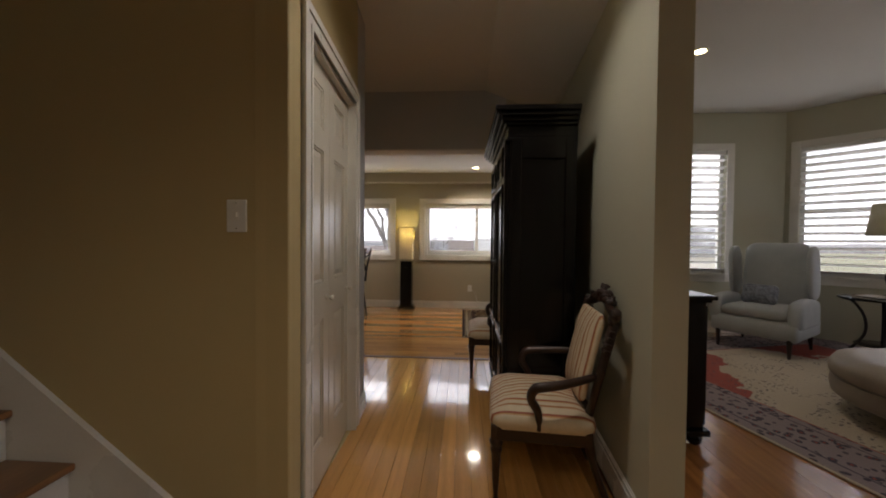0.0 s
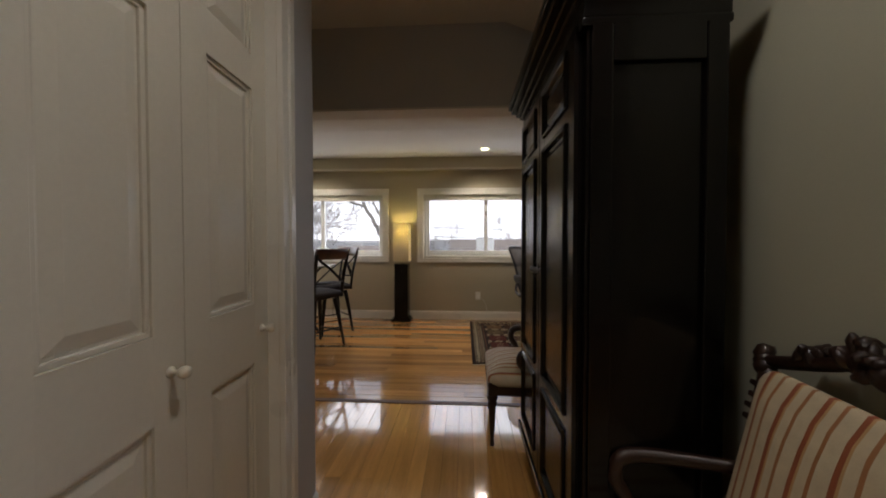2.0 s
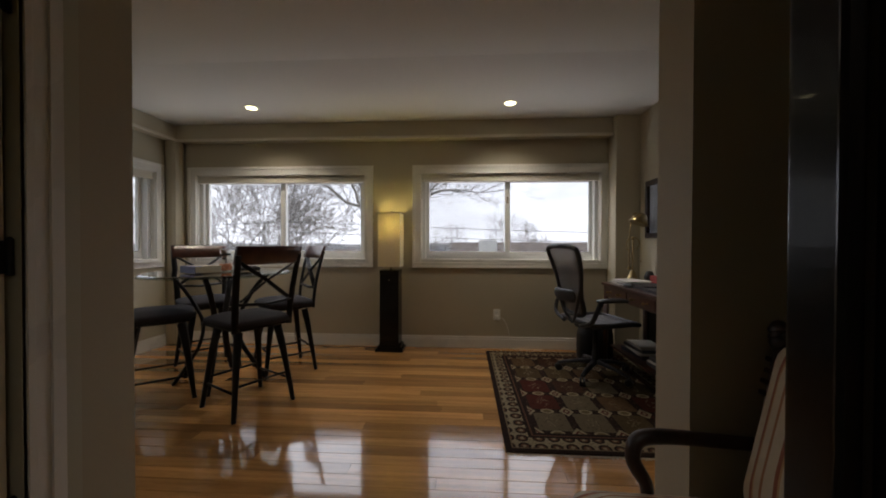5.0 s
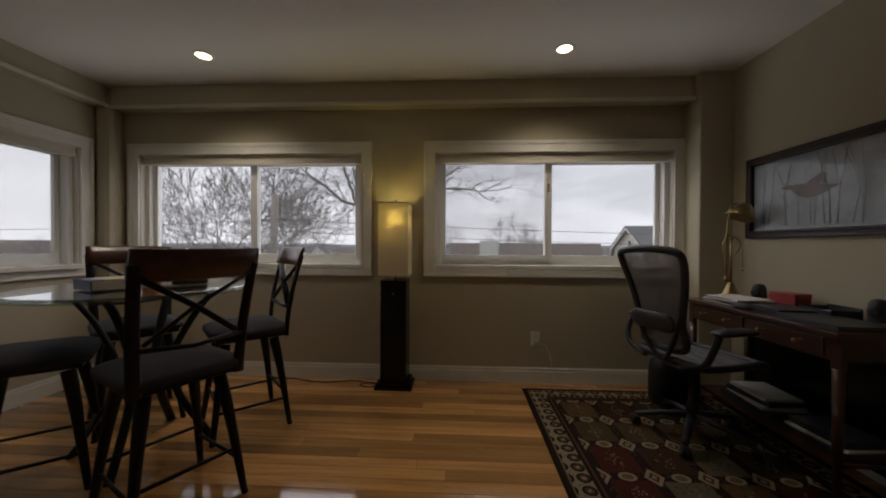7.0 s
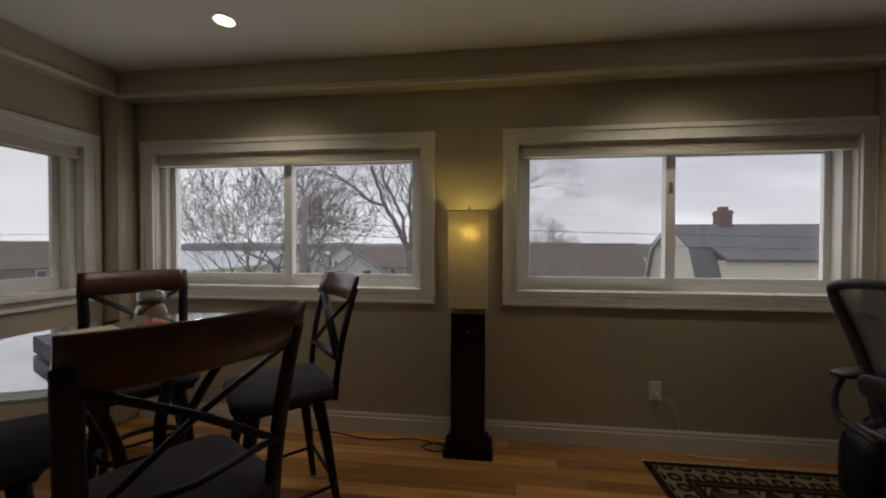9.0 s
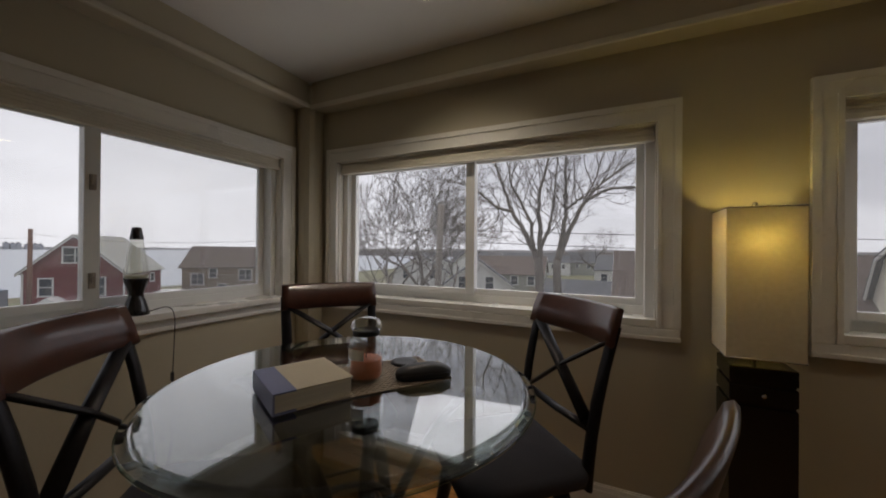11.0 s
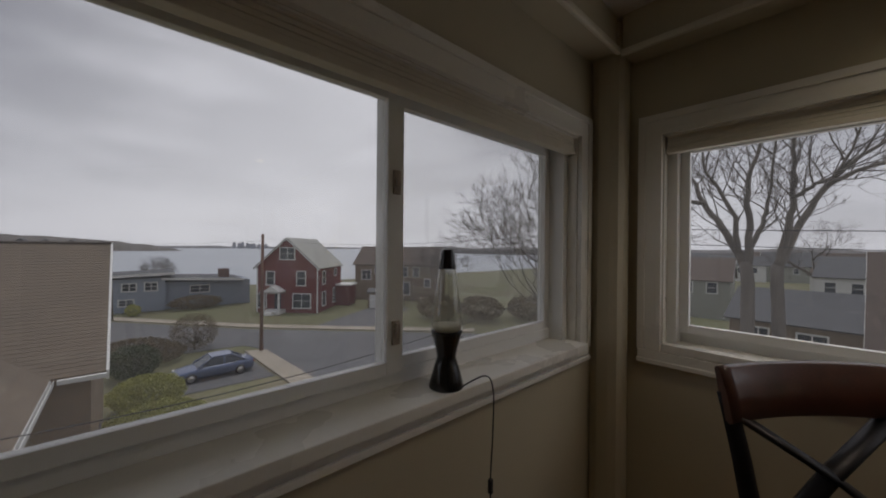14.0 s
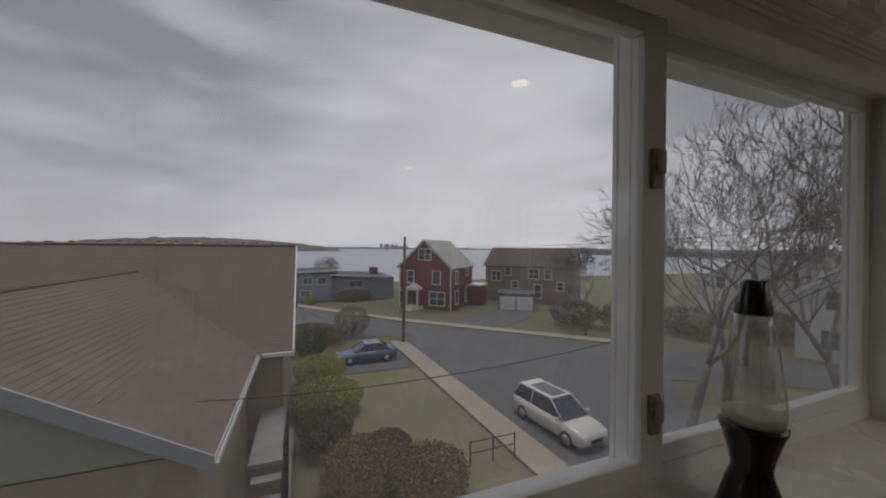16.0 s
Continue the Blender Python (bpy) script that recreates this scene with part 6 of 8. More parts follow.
sideboard()
ott = thing("ottoman", pose(3.50, 2.36, 0.009), "large round beige leather ottoman on dark tapered feet", "ottoman")
bm = bmesh.new()
lathe(bm, ((0.57, 0.13), (0.60, 0.15), (0.61, 0.20), (0.605, 0.26), (0.60, 0.265)), 56)
part("base", bm, M["leather"], ott)
bm = bmesh.new()
lathe(bm, ((0.60, 0.268), (0.615, 0.29), (0.615, 0.34), (0.585, 0.39), (0.45, 0.425), (0.2, 0.435), (0.01, 0.436)), 56)
part("cushion", bm, M["leather"], ott, "buttoned round top cushion")
for a in (200, 290, 20, 110):
    bm = bmesh.new()
    tube(bm, [(0.46 * math.cos(radians(a)), 0.46 * math.sin(radians(a)), 0.135), (0.50 * math.cos(radians(a)), 0.50 * math.sin(radians(a)), 0.0)], [0.04, 0.025], 4)
    part("foot", bm, M["black_wood"], ott)


def side_table():
    t = thing("side_table", pose(4.80, 4.0, 0.009), "round side table with scrolled dark iron legs", "table")
    bm = bmesh.new()
    lathe(bm, ((0.33, 0.605), (0.345, 0.61), (0.345, 0.625), (0.335, 0.63), (0.01, 0.63)), 40)
    part("top", bm, M["black_wood"], t)
    for k in range(4):
        a = radians(45 + 90 * k)
        bm = bmesh.new()
        tube(bm, curve([(math.cos(a) * r, math.sin(a) * r, z) for r, z in ((0.30, 0.60), (0.22, 0.57), (0.14, 0.42), (0.13, 0.25), (0.2, 0.1), (0.28, 0.0))], 6), 0.014, 8)
        part("leg", bm, M["metal"], t, "scrolled iron leg")
    bm = bmesh.new()
    lathe(bm, ((0.21, 0.12), (0.22, 0.125), (0.21, 0.135), (0.01, 0.135)), 30)
    part("shelf", bm, M["black_wood"], t)


side_table()
flat_stack("magazine_stack", pose(4.62, 3.9, 0.64), [(0.22, 0.28, 0.012, 5, PAPER), (0.21, 0.27, 0.01, -8, INK), (0.20, 0.26, 0.01, 14, PAPER)], "small stack of magazines on the side table", "magazines")
tl = thing("table_lamp", pose(4.90, 4.02, 0.64), "table lamp with a pale tapered drum shade, off", "lamp")
bm = bmesh.new()
lathe(bm, ((0.08, 0), (0.085, 0.015), (0.03, 0.04), (0.05, 0.12), (0.065, 0.22), (0.04, 0.34), (0.012, 0.40), (0.012, 0.60)), 24)
part("base", bm, M["carved"], tl)
bm = bmesh.new()
seg = 40
rows = [[bm.verts.new((r * math.cos(2 * math.pi * i / seg), r * math.sin(2 * math.pi * i / seg), z)) for i in range(seg)] for r, z in ((0.21, 0.66), (0.165, 1.0), (0.162, 1.0), (0.207, 0.66))]
for a, b in zip(rows, rows[1:] + rows[:1]):
    for i in range(seg):
        bm.faces.new((a[i], a[(i + 1) % seg], b[(i + 1) % seg], b[i])).smooth = True
part("shade", bm, M["paper"], tl, "pale linen drum shade")


def shuttered_window(name, m, w, z0, z1):
    """A window with wooden slat blinds, seen from -y; local x runs along the wall."""
    wdw = thing(name, m, "white cased window with half-open white slat blinds", "window")
    wdw["kind"] = "structure"
    boxes("window_casing", M["trim"], wdw, [(-0.09, 0, -0.02, 0, z0 - 0.09, z1 + 0.09), (w, w + 0.09, -0.02, 0, z0 - 0.09, z1 + 0.09), (0, w, -0.02, 0, z1, z1 + 0.09), (-0.11, w + 0.11, -0.045, 0.0, z0 - 0.03, z0), (-0.09, w + 0.09, -0.016, 0, z0 - 0.11, z0 - 0.03)], 0.003)
    boxes("sash", M["vinyl"], wdw, [(0, 0.05, 0.06, 0.10, z0, z1), (w - 0.05, w, 0.06, 0.10, z0, z1), (0.05, w - 0.05, 0.06, 0.10, z0, z0 + 0.06), (0.05, w - 0.05, 0.06, 0.10, z1 - 0.05, z1), (0.05, w - 0.05, 0.062, 0.098, (z0 + z1) / 2 - 0.025, (z0 + z1) / 2 + 0.025)], 0.002)
    pane = boxes("pane", M["glass"], wdw, [(0.05, w - 0.05, 0.078, 0.082, z0 + 0.06, z1 - 0.05)])
    pane.visible_shadow = False
    me = bpy.data.meshes.new("slat")
    n = int((z1 - z0 - 0.08) / 0.098)
    base = bmesh.new()
    box(base, 0.006, w - 0.006, -0.042, 0.042, -0.004, 0.004, bevel=0.003)
    base.to_mesh(me)
    base.free()
    me.materials.append(M["vinyl"])
    for i in range(n):
        o = new("slat", me)
        o.parent = wdw
        o.matrix_basis = pose(0, 0.028, z0 + 0.05 + 0.098 * i, -20, 0, 0)
    boxes("head_rail", M["vinyl"], wdw, [(0.004, w - 0.004, 0.004, 0.055, z1 - 0.05, z1 - 0.002)], 0.003)


shuttered_window("window_4", pose(3.30, 5.0, 0), 0.57, 0.80, 2.45)
shuttered_window("window_5", BAY @ pose(0.14, 0, 0), 2.16, 0.80, 2.45)

# ---------- outdoors ----------
GZ = -7.5
M["grass"] = mat("winter_grass", (0.19, 0.165, 0.095), 0.95, var=0.3, scale=0.12, fine=6, bump=0.5, tint=(0.125, 0.135, 0.06))
M["asphalt"] = mat("asphalt", (0.115, 0.115, 0.12), 0.9, var=0.18, scale=0.25, fine=14, bump=0.25)
M["concrete"] = mat("concrete", (0.34, 0.30, 0.24), 0.9, var=0.16, scale=0.5, fine=12, bump=0.2)
M["water"] = mat("grey_water", (0.30, 0.33, 0.37), 0.35, var=0.1, scale=0.02, fine=0.3, bump=0.0, stretch=(0.2, 1, 1))
M["bark"] = mat("grey_bark", (0.17, 0.15, 0.13), 0.95, var=0.35, scale=2, fine=14, bump=0.6, stretch=(1, 1, 0.3))
M["twig"] = mat("dark_twig", (0.15, 0.13, 0.118), 0.95, var=0.2, scale=2, fine=14, bump=0.0)
M["hedge"] = mat("yew_leaf", (0.37, 0.37, 0.115), 0.8, var=0.3, scale=2, fine=8, bump=0.0, island=0.3)
M["brush"] = mat("dry_brush", (0.17, 0.13, 0.075), 0.9, var=0.3, scale=2, fine=8, bump=0.0, island=0.4)
M["olive"] = mat("olive_sprig", (0.32, 0.29, 0.10), 0.85, var=0.3, scale=1.2, fine=8, bump=0.0, island=0.35, tint=(0.27, 0.20, 0.11))
M["evergreen"] = mat("dark_evergreen_leaf", (0.09, 0.105, 0.05), 0.8, var=0.3, scale=2, fine=8, bump=0.0, island=0.35)
M["shingle"] = mat("brown_asphalt_shingle", (0.165, 0.13, 0.096), 0.95, var=0.2, scale=0.8, fine=18, bump=0.4, island=0.08)
M["greyroof"] = mat("grey_asphalt_shingle", (0.09, 0.093, 0.10), 0.95, var=0.18, scale=0.6, fine=10, bump=0.3)
M["lightroof"] = mat("pale_grey_shingle", (0.36, 0.36, 0.33), 0.95, var=0.12, scale=0.6, fine=10, bump=0.3)
M["darkroof"] = mat("dark_brown_shingle", (0.095, 0.072, 0.06), 0.95, var=0.16, scale=0.6, fine=10, bump=0.3)
M["redclap"] = mat("barn_red_clapboard", (0.16, 0.036, 0.036), 0.8, var=0.12, scale=0.8, fine=6, bump=0.3, stretch=(1, 1, 7))
M["blueclap"] = mat("slate_blue_siding", (0.29, 0.33, 0.39), 0.8, var=0.1, scale=0.8, fine=6, bump=0.3, stretch=(1, 1, 7))
M["brownclap"] = mat("tan_shingle_siding", (0.24, 0.185, 0.135), 0.85, var=0.12, scale=0.8, fine=8, bump=0.3, stretch=(1, 1, 5))
M["creamclap"] = mat("cream_siding", (0.62, 0.58, 0.43), 0.8, var=0.06, scale=0.8, fine=6, bump=0.2, stretch=(1, 1, 7))
M["greyclap"] = mat("grey_green_siding", (0.30, 0.31, 0.27), 0.8, var=0.08, scale=0.8, fine=6, bump=0.2, stretch=(1, 1, 7))
M["whiteclap"] = mat("white_siding", (0.66, 0.66, 0.64), 0.8, var=0.06, scale=0.8, fine=6, bump=0.2, stretch=(1, 1, 7))
M["brick"] = mat("red_brick", (0.16, 0.10, 0.08), 0.9, var=0.2, scale=1.5, fine=10, bump=0.3)
M["whitepaint"] = mat("exterior_white", (0.72, 0.72, 0.70), 0.6, var=0.05, scale=2, fine=20, bump=0.05)
M["darkpane"] = mat("dark_house_glass", (0.05, 0.06, 0.075), 0.12, var=0.2, scale=1, fine=6, bump=0.0)


def sheet(name, pts, z, material, label, category, kind="structure", thick=0.03):
    """A flat ground patch from its outline, with a real edge."""
    bm = bmesh.new()
    top = [bm.verts.new((x, y, z)) for x, y in pts]
    low = [bm.verts.new((x, y, z - thick)) for x, y in pts]
    bm.faces.new(top)
    for i in range(len(pts)):
        bm.faces.new((top[i], low[i], low[(i + 1) % len(pts)], top[(i + 1) % len(pts)]))
    ob = part(name, bm, material)
    return tagged(ob, label, category, "", kind)


sheet("ground", [(-4000, -4000), (4000, -4000), (4000, 4000), (-4000, 4000)], GZ, M["grass"], "dull winter grass ground", "ground")
sheet("road", [(-37.5, 12.6), (-35, 13.8), (-14.8, 14.75), (40, 16.6), (40, 25.5), (-16.5, 25.0), (-19.5, 28), (-10, 44), (-14.5, 46), (-27.3, 31.4), (-44.3, 14.4), (-57, 4.3), (-80, -13), (-75, -20), (-50, 0), (-38, 8.5)], GZ + 0.03, M["asphalt"], "grey asphalt street", "road")
sheet("lawn", [(-26.5, 4.4), (-9, 4.4), (-9, 13.2), (-18.1, 12.95), (-27.8, 12.45), (-27.8, 6)], GZ + 0.02, mat("lawn_grass", (0.27, 0.225, 0.145), 0.95, var=0.25, scale=0.45, fine=12, bump=0.6, tint=(0.165, 0.165, 0.08)), "dry tan winter lawn", "lawn")
sheet("pavement_near", [(-35.2, 12.2), (-18.1, 13.0), (40, 15.2), (40, 16.5), (-14.8, 14.65), (-34.7, 13.7)], GZ + 0.14, M["concrete"], "worn concrete sidewalk", "pavement", thick=0.2)
sheet("pavement_far", [(-27.6, 31.8), (-44.6, 14.8), (-57.2, 4.7), (-80, -12.5), (-80.8, -11.3), (-58, 6.0), (-45.4, 16.0), (-28.4, 33.0)], GZ + 0.14, M["concrete"], "pale concrete sidewalk and kerb", "pavement", thick=0.2)
sheet("driveway_near", [(-33.0, 12.1), (-28.0, 12.4), (-28.2, 5.5), (-33.2, 5.5)], GZ + 0.03, M["asphalt"], "asphalt driveway", "driveway")
sheet("driveway_far", [(-41, 20.5), (-36.5, 24.8), (-43.5, 35.5), (-47.5, 31.0)], GZ + 0.03, M["asphalt"], "asphalt driveway to a garage", "driveway")
sheet("path_near", [(-9.3, 3.3), (-9.3, 4.25), (-26, 4.25), (-26, 3.3)], GZ + 0.04, M["concrete"], "concrete side path", "path")
sheet("water", [(-92, -900), (-92, 900), (-1500, 1400), (-1500, -1400)], GZ + 0.05, M["water"], "flat grey harbour water", "water")

# far shore
g = random.Random(21)
sh = bmesh.new()
prev = None
for i in range(161):
    y = -1500 + 3100 * i / 160
    hgt = 5 + 4 * noise.noise((i * 0.13, 0, 0)) + 3 * noise.noise((i * 0.6, 3, 0)) + (9 if y < -150 else 0) * min(1, (-150 - y) / 250 if y < -150 else 0)
    ring = [sh.verts.new(p) for p in ((-1440, y, GZ - 1), (-1450, y, GZ + 2 + max(0, hgt) * 0.6), (-1500, y, GZ + 3 + max(1, hgt)), (-1900, y, GZ - 1))]
    if prev:
        for a in range(3):
            sh.faces.new((prev[a], ring[a], ring[a + 1], prev[a + 1]))
    prev = ring
tagged(part("backdrop_shore", sh, mat("far_woods", (0.20, 0.20, 0.21), 1.0, var=0.3, scale=0.02, fine=0.2, bump=0)), "low wooded far shore", "backdrop", "", "structure")
# made paler, to hold the haze of distance in the colour
M["fartower"] = mat("far_concrete_hazed", (0.40, 0.41, 0.44), 0.9, var=0.1, scale=0.05, fine=0.5, bump=0)
for i in range(9):
    y = 300 + i * 13 + g.uniform(-3, 3)
    t = thing("apartment_block", pose(-1430, y, GZ), "far grey apartment block on the shore", "building", "far apartment blocks")
    h = g.uniform(14, 22)
    boxes("wall", M["fartower"], t, [(-6, 6, -4.5, 4.5, 0, h)])
    boxes("roof", M["greyroof"], t, [(-2, 2, -2, 2, h, h + 2.5)])
north = bmesh.new()
prev = None
for i in range(81):
    x = -520 + 1300 * i / 80
    hh = 9.5 + 2.2 * noise.noise((i * 0.31, 17, 0)) + 1.2 * noise.noise((i * 1.3, 5, 0))
    ring = [north.verts.new(p) for p in ((x, 395, GZ - 1), (x, 400, GZ + 0.7 * hh), (x, 420, GZ + hh), (x, 600, GZ - 1))]
    if prev:
        for a in range(3):
            north.faces.new((prev[a], ring[a], ring[a + 1], prev[a + 1]))
    prev = ring
tagged(part("backdrop_ridge", north, mat("ridge_woods", (0.13, 0.125, 0.125), 1.0, var=0.35, scale=0.06, fine=0.5, bump=0)), "low wooded ridge beyond the town", "backdrop", "", "structure")
hill = bmesh.new()
prev = None
for i in range(41):
    y = -440 + 520 * i / 40
    hh = 24 * math.sin(math.pi * i / 40) ** 0.7 + 3 * noise.noise((i * 0.7, 9, 0)) + 2 * noise.noise((i * 2.1, 4, 0))
    ring = [hill.verts.new(p) for p in ((-690, y, GZ - 1), (-720, y, GZ + 0.55 * hh), (-780, y, GZ + max(0.5, hh)), (-980, y, GZ - 1))]
    if prev:
        for a in range(3):
            hill.faces.new((prev[a], ring[a], ring[a + 1], prev[a + 1]))
    prev = ring
tagged(part("backdrop_hill", hill, mat("hill_woods", (0.13, 0.12, 0.11), 1.0, var=0.4, scale=0.05, fine=0.4, bump=0)), "wooded low hill across the water", "backdrop", "", "structure")
for i in range(14):
    y = -380 + 28 * i + g.uniform(-8, 8)
    t = thing("far_house", pose(-712, y, GZ + 5 + 5 * math.sin(math.pi * (y + 440) / 520), 0, 0, g.uniform(-20, 20)), "small far pale house on the hill", "house", "far hill houses")
    boxes("wall", g.choice((M["whiteclap"], M["greyclap"], M["creamclap"])), t, [(-5, 5, -4, 4, -3, 4)])
    rb_ = bmesh.new()
    gv = [rb_.verts.new(p) for p in ((-5.3, -4.4, 4), (5.3, -4.4, 4), (5.3, 4.4, 4), (-5.3, 4.4, 4), (-5.3, 0, 7), (5.3, 0, 7))]
    for f in ((0, 1, 5, 4), (2, 3, 4, 5), (0, 4, 3), (1, 2, 5), (0, 3, 2, 1)):
        rb_.faces.new([gv[q] for q in f])
    part("roof", rb_, M["greyroof"], t)


def house_window(parent, x, z, w, h, y=0.0, mull=True):
    """A cased window on a wall that faces -y at local y."""
    win = boxes("window", M["whitepaint"], parent, [(x - w / 2 - 0.12, x - w / 2, y - 0.07, y, z - h / 2 - 0.12, z + h / 2 + 0.12), (x + w / 2, x + w / 2 + 0.12, y - 0.07, y, z - h / 2 - 0.12, z + h / 2 + 0.12), (x - w / 2, x + w / 2, y - 0.07, y, z + h / 2, z + h / 2 + 0.12), (x - w / 2 - 0.16, x + w / 2 + 0.16, y - 0.12, y, z - h / 2 - 0.12, z - h / 2)] + ([(x - 0.04, x + 0.04, y - 0.05, y, z - h / 2, z + h / 2)] if mull and w > 1.1 else []) + [(x - w / 2, x + w / 2, y - 0.045, y, z - 0.03, z + 0.03)])
    boxes("pane", M["darkpane"], win, [(x - w / 2, x + w / 2, y - 0.03, y - 0.005, z - h / 2, z + h / 2)])
    return win


def gable_house(name, m, w, d, eave, ridge, wall, roof, label, front_gable=True, over=0.35, windows=(), side_windows=(), gambrel=False):
    """A house whose front, towards -y, is w wide; local z 0 is the ground."""
    h = thing(name, m, label, "house")
    bm = bmesh.new()
    if front_gable:
        prof = [(0, 0), (w, 0), (w, eave)] + ([(w * 0.84, eave + (ridge - eave) * 0.66), (w / 2, ridge), (w * 0.16, eave + (ridge - eave) * 0.66)] if gambrel else [(w / 2, ridge)]) + [(0, eave)]
        f = [bm.verts.new((x, 0, z)) for x, z in prof]
        k = [bm.verts.new((x, d, z)) for x, z in prof]
    else:
        prof = [(0, 0), (d, 0), (d, eave), (d / 2, ridge), (0, eave)]
        f = [bm.verts.new((0, y, z)) for y, z in prof]
        k = [bm.verts.new((w, y, z)) for y, z in prof]
    bm.faces.new(f)
    bm.faces.new(k[::-1])
    for i in range(len(prof)):
        bm.faces.new((f[i], f[(i + 1) % len(prof)], k[(i + 1) % len(prof)], k[i]))
    part("wall", bm, wall, h)
    line = prof[2:]
    s = 0.14
    for a, b in zip(line, line[1:]):
        bm = bmesh.new()
        dx, dz = b[0] - a[0], b[1] - a[1]
        ln = math.hypot(dx, dz)
        nx, nz = dz / ln, -dx / ln
        if nz < 0:
            nx, nz = -nx, -nz
        ends = [list(a), list(b)]
        for q in range(2):
            if ends[q][1] <= eave + 0.01:
                sg = -1 if q == 0 else 1
                ends[q][0] += sg * dx / ln * over
                ends[q][1] += sg * dz / ln * over
        quad = [(ends[0][0] + nx * 0.02, ends[0][1] + nz * 0.02), (ends[1][0] + nx * 0.02, ends[1][1] + nz * 0.02), (ends[1][0] + nx * s, ends[1][1] + nz * s), (ends[0][0] + nx * s, ends[0][1] + nz * s)]
        lo, hi = -over, (d if front_gable else w) + over
        vs = [bm.verts.new((p, t, z) if front_gable else (t, p, z)) for t in (lo, hi) for p, z in quad]
        for fc in ((0, 1, 2, 3), (7, 6, 5, 4), (0, 4, 5, 1), (1, 5, 6, 2), (2, 6, 7, 3), (3, 7, 4, 0)):
            bm.faces.new([vs[i] for i in fc])
        r = part("roof", bm, roof, h)
        bm = bmesh.new()
        e2 = [(quad[0][0], quad[0][1] - 0.16), (quad[1][0], quad[1][1] - 0.16), quad[1], quad[0]]
        for t in (lo, hi - 0.05):
            vs = [bm.verts.new((p, q, z) if front_gable else (q, p, z)) for q in (t - 0.02, t + 0.07) for p, z in e2]
            for fc in ((0, 1, 2, 3), (7, 6, 5, 4), (0, 4, 5, 1), (1, 5, 6, 2), (2, 6, 7, 3), (3, 7, 4, 0)):
                bm.faces.new([vs[i] for i in fc])
        part("bargeboard", bm, M["whitepaint"], r, "white roof trim")
    for x, z, ww, hh in windows:
        house_window(h, x, z, ww, hh)
    for x, z, ww, hh in side_windows:
        o = house_window(h, 0, z, ww, hh)
        o.matrix_basis = pose(w, x, 0, 0, 0, 90)
    return h


red = gable_house("red_house", pose(-54.35, 18.0, GZ, 0, 0, 45), 8.4, 9.0, 6.1, 9.95, M["redclap"], M["lightroof"], "barn-red clapboard house with white trim and grey roof", windows=((4.2, 7.9, 1.9, 1.5), (1.9, 4.6, 1.0, 1.7), (6.1, 4.6, 1.1, 1.8), (0.75, 1.6, 1.1, 1.8), (6.2, 1.6, 2.3, 1.8)), side_windows=((2.0, 4.6, 0.9, 1.7), (6.4, 5.1, 0.9, 0.9), (2.0, 1.7, 1.1, 1.8), (6.2, 1.7, 1.3, 2.0)))
boxes("ell", M["redclap"], red, [(8.4, 10.6, 6.6, 9.6, 0, 3.0)], 0.02, "low red side wing")
boxes("ell_roof", M["whitepaint"], red, [(8.4, 10.8, 6.4, 9.8, 3.0, 3.2)], 0.03)
for x in (0.09, 8.31):
    boxes("corner_board", M["whitepaint"], red, [(x - 0.09, x + 0.09, -0.03, 0.0, 0, 6.0)])
boxes("porch_roof", M["lightroof"], red, [(1.7, 4.0, -1.7, 0, 2.75, 2.95)], 0.02)
pg_ = bmesh.new()
q = [pg_.verts.new(p) for p in ((1.7, -1.7, 2.95), (4.0, -1.7, 2.95), (2.85, -1.7, 3.7), (1.7, 0, 2.95), (4.0, 0, 2.95), (2.85, 0, 3.7))]
for f in ((0, 1, 2), (5, 4, 3), (0, 3, 4, 1), (1, 4, 5, 2), (2, 5, 3, 0)):
    pg_.faces.new([q[i] for i in f])
part("porch_gable", pg_, M["whitepaint"], red)
for x in (1.85, 3.85):
    boxes("porch_post", M["whitepaint"], red, [(x - 0.1, x + 0.1, -1.65, -1.45, 0.5, 2.75)])
boxes("porch_floor", M["whitepaint"], red, [(1.7, 4.0, -1.7, 0, 0.0, 0.5), (2.4, 3.3, -2.4, -1.7, 0, 0.25), (2.4, 3.3, -2.05, -1.7, 0.25, 0.45)])
boxes("front_door", M["darkpane"], red, [(2.5, 3.4, -0.06, -0.01, 0.5, 2.5)])
brown = gable_house("tan_house", pose(-57.0, 34.0, GZ, 0, 0, 39.3), 14.2, 8.5, 6.0, 8.9, M["brownclap"], M["darkroof"], "tan shingled two-storey house with a brown roof", False, windows=((2.0, 4.2, 1.5, 1.5), (5.2, 2.9, 1.0, 1.1), (4.0, 5.1, 0.9, 1.3), (8.3, 4.8, 1.6, 1.5), (10.6, 4.8, 0.9, 1.5), (9.0, 2.0, 1.0, 2.0), (12.5, 3.0, 0.9, 1.2)))
gar = thing("garage", pose(-47.5, 31.0, GZ, 0, 0, 57.7), "low tan garage with white sectional doors", "garage")
boxes("wall", M["brownclap"], gar, [(0, 5.0, 0, 5, 0, 2.2)])
boxes("roof", M["greyroof"], gar, [(-0.2, 5.2, -0.2, 5.2, 2.2, 2.4)], 0.03)
for x in (0.2, 2.6):
    dr_ = boxes("garage_door", M["whitepaint"], gar, [(x, x + 2.2, -0.05, -0.01, 0.0, 1.95)])
    for z in (0.5, 1.03, 1.56):
        boxes("groove", M["fartower"], dr_, [(x, x + 2.2, -0.056, -0.05, z, z + 0.03)])
blue = thing("blue_house", pose(-64.5, -4.0, GZ, 0, 0, 87), "low slate-blue modern house with flat white-edged roofs", "house")
